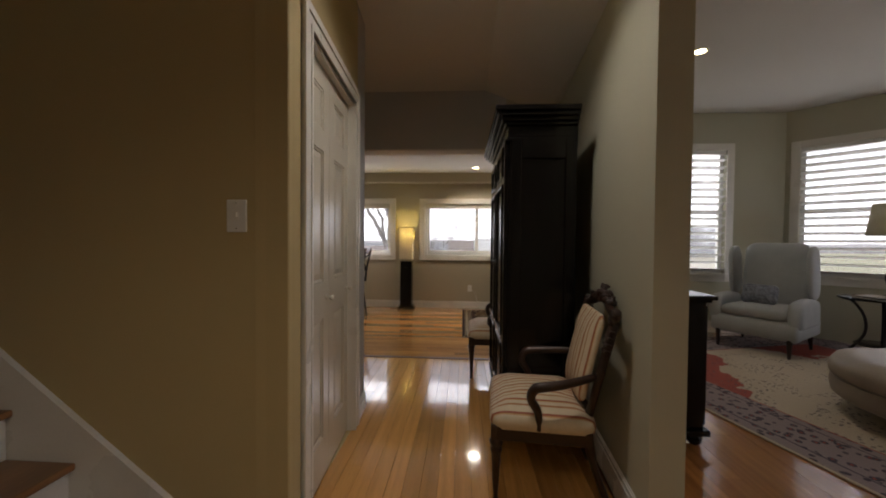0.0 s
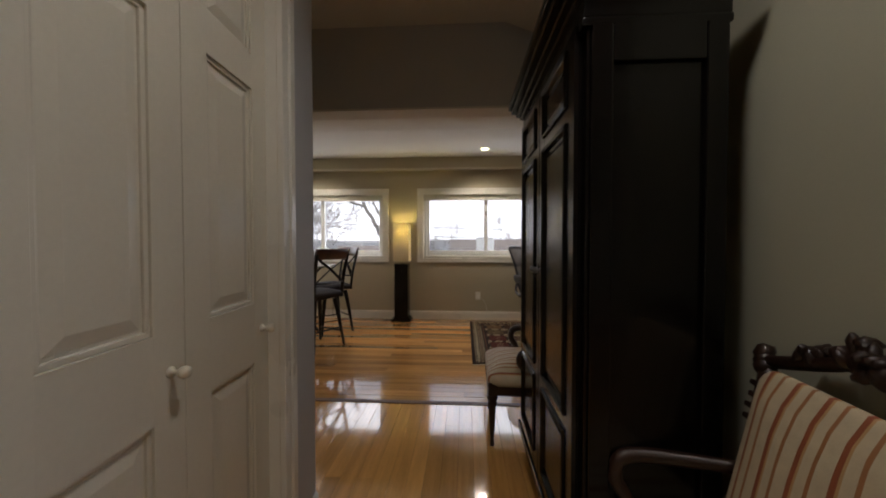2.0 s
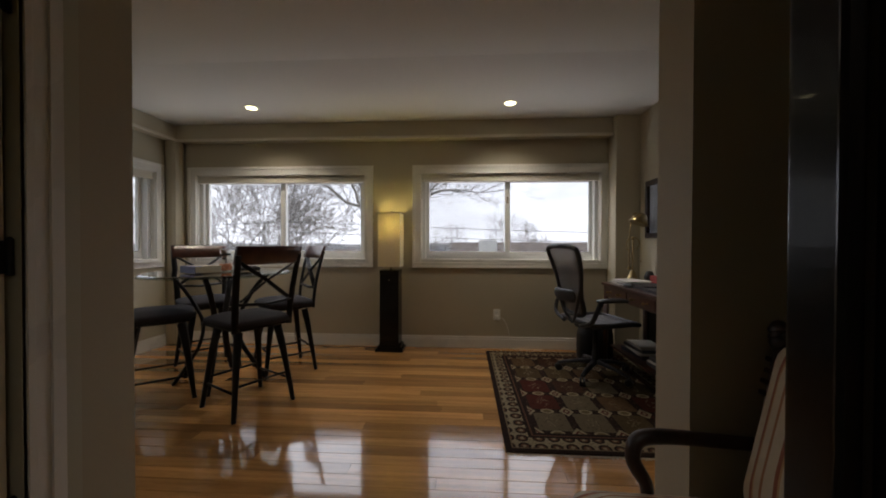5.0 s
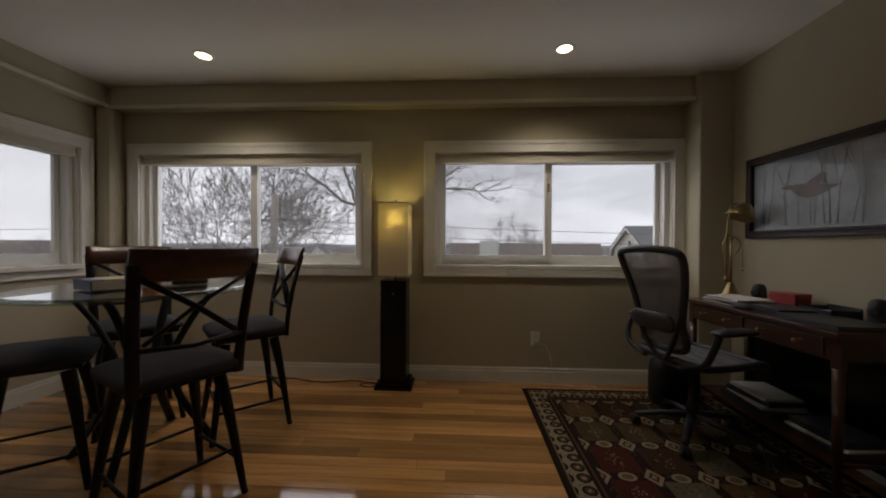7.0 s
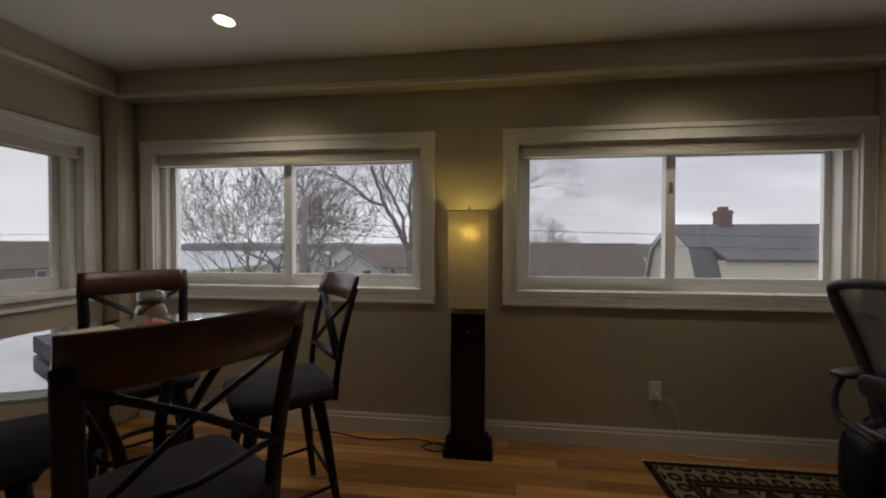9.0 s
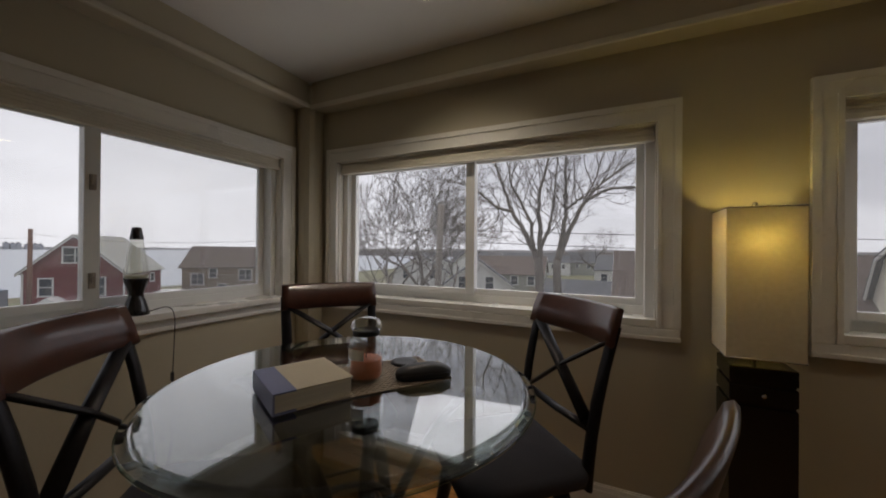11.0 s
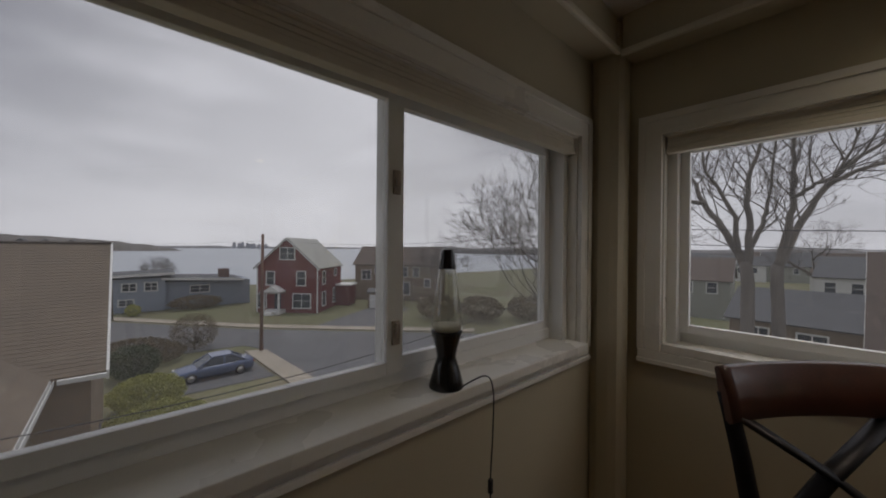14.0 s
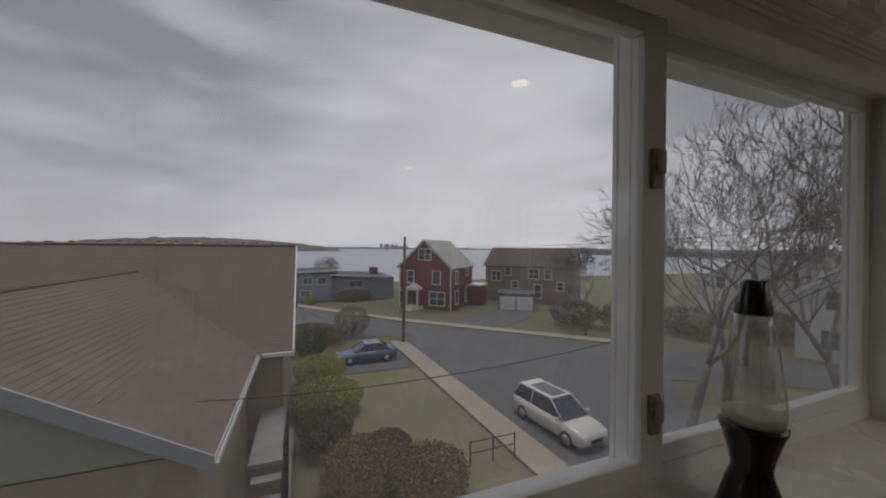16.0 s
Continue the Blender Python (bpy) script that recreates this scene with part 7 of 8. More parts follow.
boxes("wall", M["blueclap"], blue, [(0, 13, 0, 9, 0, 4.4), (13, 23.5, 0.8, 9, 0, 3.7)])
for (x0, x1, y0, z0, z1) in ((-0.6, 14.0, -0.9, 4.4, 5.0), (12.6, 22.5, -0.4, 4.25, 3.75)):
    bm = bmesh.new()
    q = [bm.verts.new(p) for p in ((x0, y0, z0), (x1, y0, z1), (x1, 9.6, z1), (x0, 9.6, z0), (x0, y0, z0 + 0.16), (x1, y0, z1 + 0.16), (x1, 9.6, z1 + 0.16), (x0, 9.6, z0 + 0.16))]
    for f in ((3, 2, 1, 0), (4, 5, 6, 7), (0, 1, 5, 4), (1, 2, 6, 5), (2, 3, 7, 6), (3, 0, 4, 7)):
        bm.faces.new([q[i] for i in f])
    rf = part("roof", bm, M["greyroof"], blue, "low grey roof")
    bm = bmesh.new()
    q = [bm.verts.new(p) for p in ((x0, y0 - 0.06, z0 - 0.1), (x1, y0 - 0.06, z1 - 0.1), (x1, y0 - 0.01, z1 - 0.1), (x0, y0 - 0.01, z0 - 0.1), (x0, y0 - 0.06, z0 + 0.2), (x1, y0 - 0.06, z1 + 0.2), (x1, y0 - 0.01, z1 + 0.2), (x0, y0 - 0.01, z0 + 0.2))]
    for f in ((3, 2, 1, 0), (4, 5, 6, 7), (0, 1, 5, 4), (1, 2, 6, 5), (2, 3, 7, 6), (3, 0, 4, 7)):
        bm.faces.new([q[i] for i in f])
    part("fascia", bm, M["whitepaint"], rf, "white roof edge")
for x, z, w_, h_ in ((6.5, 3.3, 1.7, 0.9), (9.3, 3.3, 1.3, 0.9), (11.5, 3.3, 1.2, 1.0), (9.0, 1.3, 1.4, 0.7)):
    house_window(blue, x, z, w_, h_)
house_window(blue, 17.0, 2.6, 2.2, 0.9, 0.8)
boxes("garage_door", M["whitepaint"], blue, [(4.6, 7.6, -0.06, 0, 0, 2.2)])
boxes("chimney", M["brick"], blue, [(19.6, 21.0, 3, 4.2, 3.0, 5.3)], 0.03)

M["palecream"] = mat("pale_cream_clapboard", (0.84, 0.79, 0.66), 0.7, var=0.06, scale=2, fine=30, bump=0.1)
gam = gable_house("gambrel_house", pose(11.8, 32.7, GZ, 0, 0, -90), 7.2, 12, 5.6, 9.95, M["palecream"], M["greyroof"], "cream gambrel-roofed house with grey shingles", windows=((3.6, 8.6, 0.45, 0.8), (3.0, 7.0, 0.6, 0.9), (5.2, 5.2, 0.9, 1.7), (2.0, 2.5, 1.0, 1.7), (5.2, 2.5, 1.0, 1.7)), gambrel=True)
boxes("chimney", M["brick"], gam, [(3.2, 4.0, 2.65, 3.35, 8.5, 10.95), (3.15, 4.05, 2.6, 3.4, 10.7, 10.85), (3.35, 3.85, 2.8, 3.2, 10.9, 11.2)], 0.03)
boxes("dormer", M["palecream"], gam, [(5.0, 7.25, 1.0, 11.9, 4.0, 7.85)], 0.02, "long shed dormer wall")
bm = bmesh.new()
for y in (0.85, 12.1):
    for p in ((4.6, 9.15), (7.55, 7.80), (7.55, 7.95), (4.6, 9.30)):
        bm.verts.new((p[0], y, p[1]))
bm.verts.ensure_lookup_table()
for f in ((0, 1, 2, 3), (7, 6, 5, 4), (0, 4, 5, 1), (1, 5, 6, 2), (2, 6, 7, 3), (3, 7, 4, 0)):
    bm.faces.new([bm.verts[i] for i in f])
part("dormer_roof", bm, M["greyroof"], gam)
bigroof = gable_house("brown_roof_house", pose(-1.0, 31.0, GZ, 0, 0, -3), 12.5, 10, 4.0, 8.75, M["creamclap"], M["darkroof"], "house with a broad brown shingle roof", False)
boxes("chimney", M["whitepaint"], bigroof, [(2.3, 3.7, -0.9, 2.2, 0, 9.0)], 0.03, "broad white-painted chimney")
gable_house("white_house", pose(-19.5, 43.0, GZ, 0, 0, 20), 8, 9, 4.6, 7.6, M["whiteclap"], M["greyroof"], "white clapboard house with a grey roof", windows=((2.2, 4.9, 0.9, 1.4), (5.4, 4.9, 0.9, 1.4), (2.0, 1.8, 1.0, 1.5), (5.8, 1.8, 1.0, 1.5)), side_windows=((2, 3.2, 0.9, 1.4), (5, 3.2, 0.9, 1.4)))
gable_house("grey_roof_house", pose(-8.6, 45.0, GZ, 0, 0, -6), 10.5, 8, 3.0, 5.3, M["brownclap"], M["greyroof"], "low house with a slate-grey roof", False, windows=((2.0, 1.7, 1.2, 1.2), (5.2, 1.6, 1.6, 1.3), (8.6, 1.4, 1.0, 2.0)))
gable_house("white_house", pose(-33.0, 52.0, GZ, 0, 0, 28), 9, 9, 5.0, 8.0, M["whiteclap"], M["greyroof"], "white clapboard house among bare trees", windows=((2.2, 4.9, 0.9, 1.4), (6.4, 4.9, 0.9, 1.4), (2.0, 1.8, 1.0, 1.5), (6.4, 1.8, 1.0, 1.5)))
gable_house("row_house", pose(9.0, 62.0, GZ, 0, 0, -20), 13, 9, 5.6, 8.2, M["greyclap"], M["greyroof"], "grey sided row house with many windows", False, windows=tuple((1.4 + 2.05 * i, z, 0.9, 1.3) for i in range(6) for z in (1.8, 4.4)))
gable_house("grey_house", pose(-22.0, 60.0, GZ, 0, 0, 5), 11, 9, 5.0, 7.7, M["greyclap"], M["darkroof"], "grey house with a brown roof", False, windows=tuple((1.4 + 2.6 * i, 4.0, 1.0, 1.3) for i in range(4)))
gable_house("far_house", pose(-4.0, 75.0, GZ, 0, 0, -8), 10, 9, 5.4, 8.0, M["whiteclap"], M["greyroof"], "far white house with a grey roof", False, windows=tuple((1.4 + 2.4 * i, 4.0, 1.0, 1.3) for i in range(4)))

g = random.Random(77)
for i in range(16):
    x, y = -62 + 8.2 * i + g.uniform(-3, 3), g.uniform(88, 150)
    wd = g.uniform(9, 13)
    gable_house("far_house", pose(x, y, GZ, 0, 0, g.uniform(-25, 25)), wd, 9, 4.6, g.uniform(7.0, 8.4), g.choice((M["whiteclap"], M["greyclap"], M["brownclap"], M["whiteclap"])), g.choice((M["greyroof"], M["darkroof"])), "far clapboard house among bare trees", g.random() < 0.4, windows=tuple((wd * f, 3.2, 1.0, 1.4) for f in (0.2, 0.5, 0.8)))

# the next house: main roof with a wing whose eave runs towards us
def shingle_slope(parent, name, a, b, c, d, rows, tab, rng_, lift=0.012):
    """Courses of shingle tabs over a roof plane: a-b is the eave, d-c the ridge."""
    a, b, c, d = Vector(a), Vector(b), Vector(c), Vector(d)
    nrm = (b - a).cross(d - a).normalized()
    if nrm.z < 0:
        nrm = -nrm
    bm = bmesh.new()
    for i in range(rows):
        v0, v1 = i / rows, (i + 1.25) / rows
        v1 = min(v1, 1.0)
        lo0, lo1, hi0, hi1 = a.lerp(d, v0), b.lerp(c, v0), a.lerp(d, v1), b.lerp(c, v1)
        n = max(1, int((lo1 - lo0).length / tab))
        off = rng_.random()
        for j in range(-1, n + 1):
            u0, u1 = (j + off) / n, (j + off + 0.97) / n
            u0, u1 = max(0, u0), min(1, u1)
            if u1 - u0 < 0.001:
                continue
            k = nrm * (lift + rng_.uniform(0, 0.004))
            p = [lo0.lerp(lo1, u0) + k, lo0.lerp(lo1, u1) + k, hi0.lerp(hi1, u1) + nrm * 0.003, hi0.lerp(hi1, u0) + nrm * 0.003]
            v = [bm.verts.new(x) for x in p] + [bm.verts.new(lo0.lerp(lo1, u0)), bm.verts.new(lo0.lerp(lo1, u1))]
            bm.faces.new(v[:4])
            bm.faces.new((v[4], v[5], v[1], v[0]))
    o = part(name, bm, M["shingle"], parent)
    o["kind"] = "stuff"
    return o


nb = thing("neighbour_house", pose(0, 0, 0), "neighbouring house with brown shingle roofs and grey siding", "house")
EZ, RZ, WZ = -2.1, 1.42, 0.43
XE, XN, XR = -15.8, -9.7, -20.3
YE, YW = 3.26, -1.1
boxes("wall", mat("olive_tan_siding", (0.31, 0.27, 0.185), 0.85, var=0.1, scale=0.8, fine=8, bump=0.3, stretch=(1, 1, 6)), nb, [(XN - 6.4, XN - 0.25, -5.2, YE - 0.35, GZ, EZ - 0.02)])
boxes("wall", mat("tan_wood_siding", (0.27, 0.205, 0.14), 0.85, var=0.12, scale=0.8, fine=8, bump=0.3, stretch=(1, 1, 6)), nb, [(-25, XE - 0.3, -24, 4.0, GZ, EZ - 0.02)])
wg = bmesh.new()
q = [wg.verts.new(p) for p in ((XN - 0.25, YE - 0.35, EZ - 0.05), (XN - 0.25, -5.2, EZ - 0.05), (XN - 0.25, YW, WZ - 0.15), (XN - 0.5, YE - 0.35, EZ - 0.05), (XN - 0.5, -5.2, EZ - 0.05), (XN - 0.5, YW, WZ - 0.15))]
for f in ((0, 1, 2), (5, 4, 3), (0, 3, 4, 1), (1, 4, 5, 2), (2, 5, 3, 0)):
    wg.faces.new([q[i] for i in f])
part("gable_wall", wg, M["greyclap"], nb)


def slab(name, pts, material, parent, t=0.1):
    bm = bmesh.new()
    v = [bm.verts.new(p) for p in pts] + [bm.verts.new((p[0], p[1], p[2] - t)) for p in pts]
    n = len(pts)
    bm.faces.new(v[:n])
    bm.faces.new(v[n:][::-1])
    for i in range(n):
        bm.faces.new((v[i], v[n + i], v[n + (i + 1) % n], v[(i + 1) % n]))
    return part(name, bm, material, parent)


xv = XE - (WZ - EZ) / (RZ - EZ) * (XE - XR)
slab("roof", [(XE, 4.32, EZ), (XR, 4.32, RZ), (XR, -24, RZ), (XE, -24, EZ)], M["shingle"], nb)
slab("roof", [(XR, 4.32, RZ), (XR - 5, 4.32, EZ), (XR - 5, -24, EZ), (XR, -24, RZ)], M["shingle"], nb)
slab("roof", [(XN, YE, EZ), (XE, YE, EZ), (xv, YW, WZ), (XN, YW, WZ)], M["shingle"], nb)
slab("roof", [(XN, YW, WZ), (xv, YW, WZ), (XE, -5.46, EZ), (XN, -5.46, EZ)], M["shingle"], nb)
rs = random.Random(11)
shingle_slope(nb, "shingles", (XN, YE, EZ), (XE, YE, EZ), (xv, YW, WZ), (XN, YW, WZ), 34, 0.3, rs)
shingle_slope(nb, "shingles", (XE, 4.32, EZ), (XE, -1.5, EZ), (XR, -12, RZ), (XR, 4.32, RZ), 40, 0.32, rs)
bm = bmesh.new()
tube(bm, [(XN, YW, WZ + 0.015), (xv, YW, WZ + 0.015)], 0.07, 8, 0.5)
tube(bm, [(XR, 4.32, RZ + 0.02), (XR, -24, RZ + 0.02)], 0.08, 8, 0.5)
part("ridge_cap", bm, M["darkroof"], nb)
boxes("gutter", M["whitepaint"], nb, [(XE, XN, YE, YE + 0.02, EZ - 0.16, EZ - 0.02), (XE, XN, YE + 0.02, YE + 0.07, EZ - 0.16, EZ - 0.14), (XE, XN, YE + 0.065, YE + 0.08, EZ - 0.16, EZ - 0.03)], 0.004, "white metal gutter")
boxes("gutter", M["whitepaint"], nb, [(XE, XE + 0.12, YE + 0.13, 4.32, EZ - 0.15, EZ - 0.03)], 0.01, "white metal gutter")
rk = bmesh.new()
for y0, z0, y1, z1 in ((YE, EZ, YW, WZ), (-5.46, EZ, YW, WZ)):
    v = [rk.verts.new(p) for x in (XN, XN + 0.05) for p in ((x, y0, z0 + 0.01), (x, y1, z1 + 0.01), (x, y1, z1 - 0.27), (x, y0, z0 - 0.27))]
    for f in ((0, 1, 2, 3), (7, 6, 5, 4), (0, 4, 5, 1), (1, 5, 6, 2), (2, 6, 7, 3), (3, 7, 4, 0)):
        rk.faces.new([v[i] for i in f])
part("rake_board", rk, mat("blue_grey_trim", (0.30, 0.32, 0.36), 0.6, var=0.06, scale=2, fine=20), nb, "blue-grey rake board")
boxes("rake_board", M["whitepaint"], nb, [(XR, XR + 0.05, 4.31, 4.36, RZ - 0.25, RZ + 0.03)])
rk = bmesh.new()
v = [rk.verts.new(p) for y in (4.31, 4.37) for p in ((XE, y, EZ + 0.03), (XR, y, RZ + 0.03), (XR, y, RZ - 0.22), (XE, y, EZ - 0.22))]
for f in ((0, 1, 2, 3), (7, 6, 5, 4), (0, 4, 5, 1), (1, 5, 6, 2), (2, 6, 7, 3), (3, 7, 4, 0)):
    rk.faces.new([v[i] for i in f])
part("rake_board", rk, M["whitepaint"], nb, "white rake board")
for i in range(9):
    boxes("step", mat("weathered_wood", (0.26, 0.25, 0.24), 0.9, var=0.2, scale=2, fine=20, bump=0.3) if i == 0 else bpy.data.materials["weathered_wood"], nb, [(XN - 0.2 - 0.32 * (i + 1), XN - 0.2 - 0.32 * i, YE + 0.2, 4.15, GZ + 0.25 + 0.35 * i, GZ + 0.31 + 0.35 * i)], 0.01)
boxes("deck", bpy.data.materials["weathered_wood"], nb, [(XE - 0.3, XN - 0.2 - 0.32 * 9, YE + 0.10, 4.2, GZ + 3.30, GZ + 3.40)], 0.01)
hp = thing("handrail", pose(0, 0, 0), "thin dark metal handrail beside the neighbour's steps", "railing")
for i in range(8):
    x = XN - 0.5 - 0.8 * i
    z = GZ + 0.3 + min(2.75, 0.3 * (0.5 + 0.8 * i) / 0.32 * 1.0)
    bm = bmesh.new()
    tube(bm, [(x, 4.2, GZ), (x, 4.2, z + 0.95)], 0.02, 6)
    part("post", bm, M["metal"], hp)
bm = bmesh.new()
tube(bm, [(XN - 0.5, 4.2, GZ + 1.7), (XN - 3.3, 4.2, GZ + 3.9), (XN - 6.1, 4.2, GZ + 4.0)], 0.022, 6)
part("rail", bm, M["metal"], hp)


# eave of this house above the side window
eave = thing("eave", pose(0, 0, 0), "white painted eave soffit with a metal gutter", "eave")
boxes("soffit", M["whitepaint"], eave, [(-3.67, LWX - 0.18, 3.5, 6.75, 2.14, 2.20)], 0.004)
bm = bmesh.new()
box(bm, -3.77, -3.67, 3.5, 6.75, 2.08, 2.20, bevel=0.02)
gut = part("gutter", bm, M["whitepaint"], eave)


# trees
def grow(rng_, base, height, spread, trunk_r, forks=3, depth=6, lean=0.0, up=0.25):
    """A bare tree as branch polylines: returns (points, radii, level)."""
    out = []

    def branch(p, d, length, r, lvl):
        n = 4
        pts, rad = [p.copy()], [r]
        for i in range(n):
            d = (d + Vector((rng_.gauss(0, 0.13), rng_.gauss(0, 0.13), rng_.gauss(0.02, 0.09)))).normalized()
            p = p + d * (length / n)
            pts.append(p.copy())
            rad.append(r * (1 - 0.36 * (i + 1) / n))
        out.append((pts, rad, lvl))
        if lvl >= depth:
            return
        k = rng_.choice((2, 3, 3)) if lvl else forks
        for i in range(k):
            a = rng_.uniform(0, 2 * math.pi)
            s = spread * rng_.uniform(0.55, 1.25)
            side = d.orthogonal().normalized()
            side.rotate(Matrix.Rotation(a + i * 2.2, 3, d))
            nd = (d + side * s + Vector((0, 0, up * 0.4))).normalized()
            at = pts[-1] if i == 0 or lvl == 0 else pts[rng_.choice((2, 3, 4))]
            branch(at, nd, length * rng_.uniform(0.62, 0.86), rad[-1] * rng_.uniform(0.63, 0.80), lvl + 1)
    branch(Vector(base), Vector((lean, 0, 1)).normalized(), height * 0.30, trunk_r, 0)
    return out


def bare_tree(name, m, seed, height, spread, trunk_r, label, depth=6, forks=3, up=0.25):
    t = thing(name, m, label, "tree", "bare trees")
    tr_, cr_ = bmesh.new(), bmesh.new()
    for pts, rad, lvl in grow(random.Random(seed), (0, 0, 0), height, spread, trunk_r, forks, depth, up=up):
        tube(tr_ if lvl < 2 else cr_, pts, [max(0.011, r) for r in rad], 8 if lvl == 0 else (5 if lvl < 3 else 3))
    part("trunk", tr_, M["bark"], t)
    part("crown", cr_, M["twig"], t, "leafless twiggy crown")
    return t


def oak():
    """A twin-trunked oak: hand-laid main limbs in (across, depth, height), twigs grown along them."""
    t = thing("oak_tree", pose(-4.85, 24.4, GZ, 0, 0, 6), "large bare twin-trunked oak with forked grey limbs", "tree", "bare trees")
    g_ = random.Random(12)
    limbs = (
        (0.30, 0.23, (0, 0, 0), (0.05, 0, 4), (-0.05, 0, 8.4)),
        (0.28, 0.21, (1.05, 0.3, 0), (1.0, 0.3, 4), (0.95, 0.2, 8.3)),
        (0.19, 0.05, (-0.05, 0, 8.2), (-0.7, 0.2, 9.6), (-1.6, 0.5, 11.1), (-2.2, 0.8, 12.7), (-3.3, 1.2, 15.6)),
        (0.11, 0.03, (-1.5, 0.5, 11.0), (-2.4, 0.1, 11.3), (-3.5, -0.3, 12.2), (-4.8, -0.6, 13.2)),
        (0.12, 0.03, (-0.3, 0, 8.8), (-0.5, -0.7, 10.6), (-1.3, -1.2, 12.2), (-1.8, -1.5, 14.6)),
        (0.17, 0.04, (0, 0, 8.2), (0.1, -0.2, 9.8), (0.0, -0.3, 11.6), (0.4, -0.6, 13.2), (1.0, -0.9, 16.6)),
        (0.13, 0.03, (0.05, 0, 8.8), (0.45, 0.5, 10.0), (0.7, 0.9, 11.7), (1.0, 1.3, 15.4)),
        (0.18, 0.04, (0.95, 0.2, 8.2), (1.25, 0.1, 9.7), (1.4, 0, 11.3), (1.35, -0.2, 13.4), (1.7, -0.3, 17.0)),
        (0.18, 0.05, (0.95, 0.2, 8.1), (1.5, 0.4, 9.7), (2.2, 0.7, 11.2), (3.0, 1.0, 12.3), (5.0, 1.6, 13.9)),
        (0.09, 0.03, (1.35, 0, 11.0), (1.9, -0.4, 11.4), (2.5, -0.6, 11.8), (3.3, -0.9, 14.0)),
        (0.10, 0.03, (2.4, 0.7, 11.5), (3.3, 0.4, 12.0), (4.5, 0.2, 12.1), (6.0, 0, 11.9)),
    )
    crown = bmesh.new()

    def twig(p, d, length, r, lvl):
        pts, rad = [p.copy()], [r]
        for i in range(4):
            d = (d + Vector((g_.gauss(0, 0.17), g_.gauss(0, 0.17), g_.gauss(0.04, 0.12)))).normalized()
            p = p + d * (length / 4)
            pts.append(p.copy())
            rad.append(max(0.007, r * (1 - 0.16 * (i + 1))))
        tube(crown, pts, rad, 4 if lvl < 2 else 3)
        if lvl < 4:
            for k in range(3 if lvl < 3 else 2):
                side = d.orthogonal().normalized()
                side.rotate(Matrix.Rotation(g_.uniform(0, 6.28), 3, d))
                q_ = pts[g_.choice((2, 3, 4))]
                twig(q_, (d + side * g_.uniform(0.45, 0.95)).normalized(), length * g_.uniform(0.5, 0.78), r * 0.52, lvl + 1)
    for i, (r0, r1, *pts) in enumerate(limbs):
        line = curve(pts, 5)
        n = len(line)
        line = [p + Vector((g_.gauss(0, 0.035), g_.gauss(0, 0.035), 0)) if 0 < k < n - 1 else p for k, p in enumerate(line)]
        bm_ = bmesh.new()
        tube(bm_, line, [r0 + (r1 - r0) * (k / (n - 1)) ** 0.8 for k in range(n)], 9)
        part("trunk" if i < 2 else "limb", bm_, M["bark"], t)
        if i > 1:
            for k in range(3, n):
                d = (line[k] - line[k - 1]).normalized()
                side = d.orthogonal().normalized()
                side.rotate(Matrix.Rotation(g_.uniform(0, 6.28), 3, d))
                if g_.random() < 0.8:
                    twig(line[k], (d * 0.7 + side * 0.8 + Vector((0, 0, 0.3))).normalized(), g_.uniform(1.2, 2.3), 0.035, 1)
            twig(line[-1], (line[-1] - line[-2]).normalized(), 2.2, r1, 0)
    part("crown", crown, M["twig"], t, "leafless twiggy crown")
    return t


oak()
bt = bare_tree("maple_tree", pose(-19.5, 36.0, GZ), 4, 15.5, 0.62, 0.36, "bare maple with forked grey limbs", 6)
bt2 = bare_tree("maple_tree", pose(-12.4, 19.3, GZ), 9, 14.5, 0.66, 0.22, "tall bare maple with upright limbs", 7)
copy_thing(bt2, pose(-10.0, 25.5, GZ, 0, 0, 130))
copy_thing(bt2, pose(-15.5, 27.0, GZ, 0, 0, 210))
bt3 = bare_tree("small_tree", pose(-31.5, 32.0, GZ), 15, 9.5, 0.6, 0.13, "small bare street tree", 7, 4)
copy_thing(bt3, pose(-76.0, 9.0, GZ, 0, 0, 160) @ Matrix.Diagonal((0.8, 0.8, 0.75, 1)))
bt4 = bare_tree("spreading_tree", pose(8.0, 66.0, GZ), 23, 14.0, 0.75, 0.6, "bare spreading tree with a rounded crown", 7, 4)
copy_thing(bt4, pose(16.5, 90.0, GZ, 0, 0, 80))
copy_thing(bt4, pose(-3.0, 95.0, GZ, 0, 0, 200))
sb = bare_tree("shrub_tree", pose(-7.5, 28.5, GZ), 31, 4.6, 0.85, 0.09, "rounded leafless garden shrub", 6, 5)
copy_thing(sb, pose(-10.5, 31.0, GZ, 0, 0, 90))


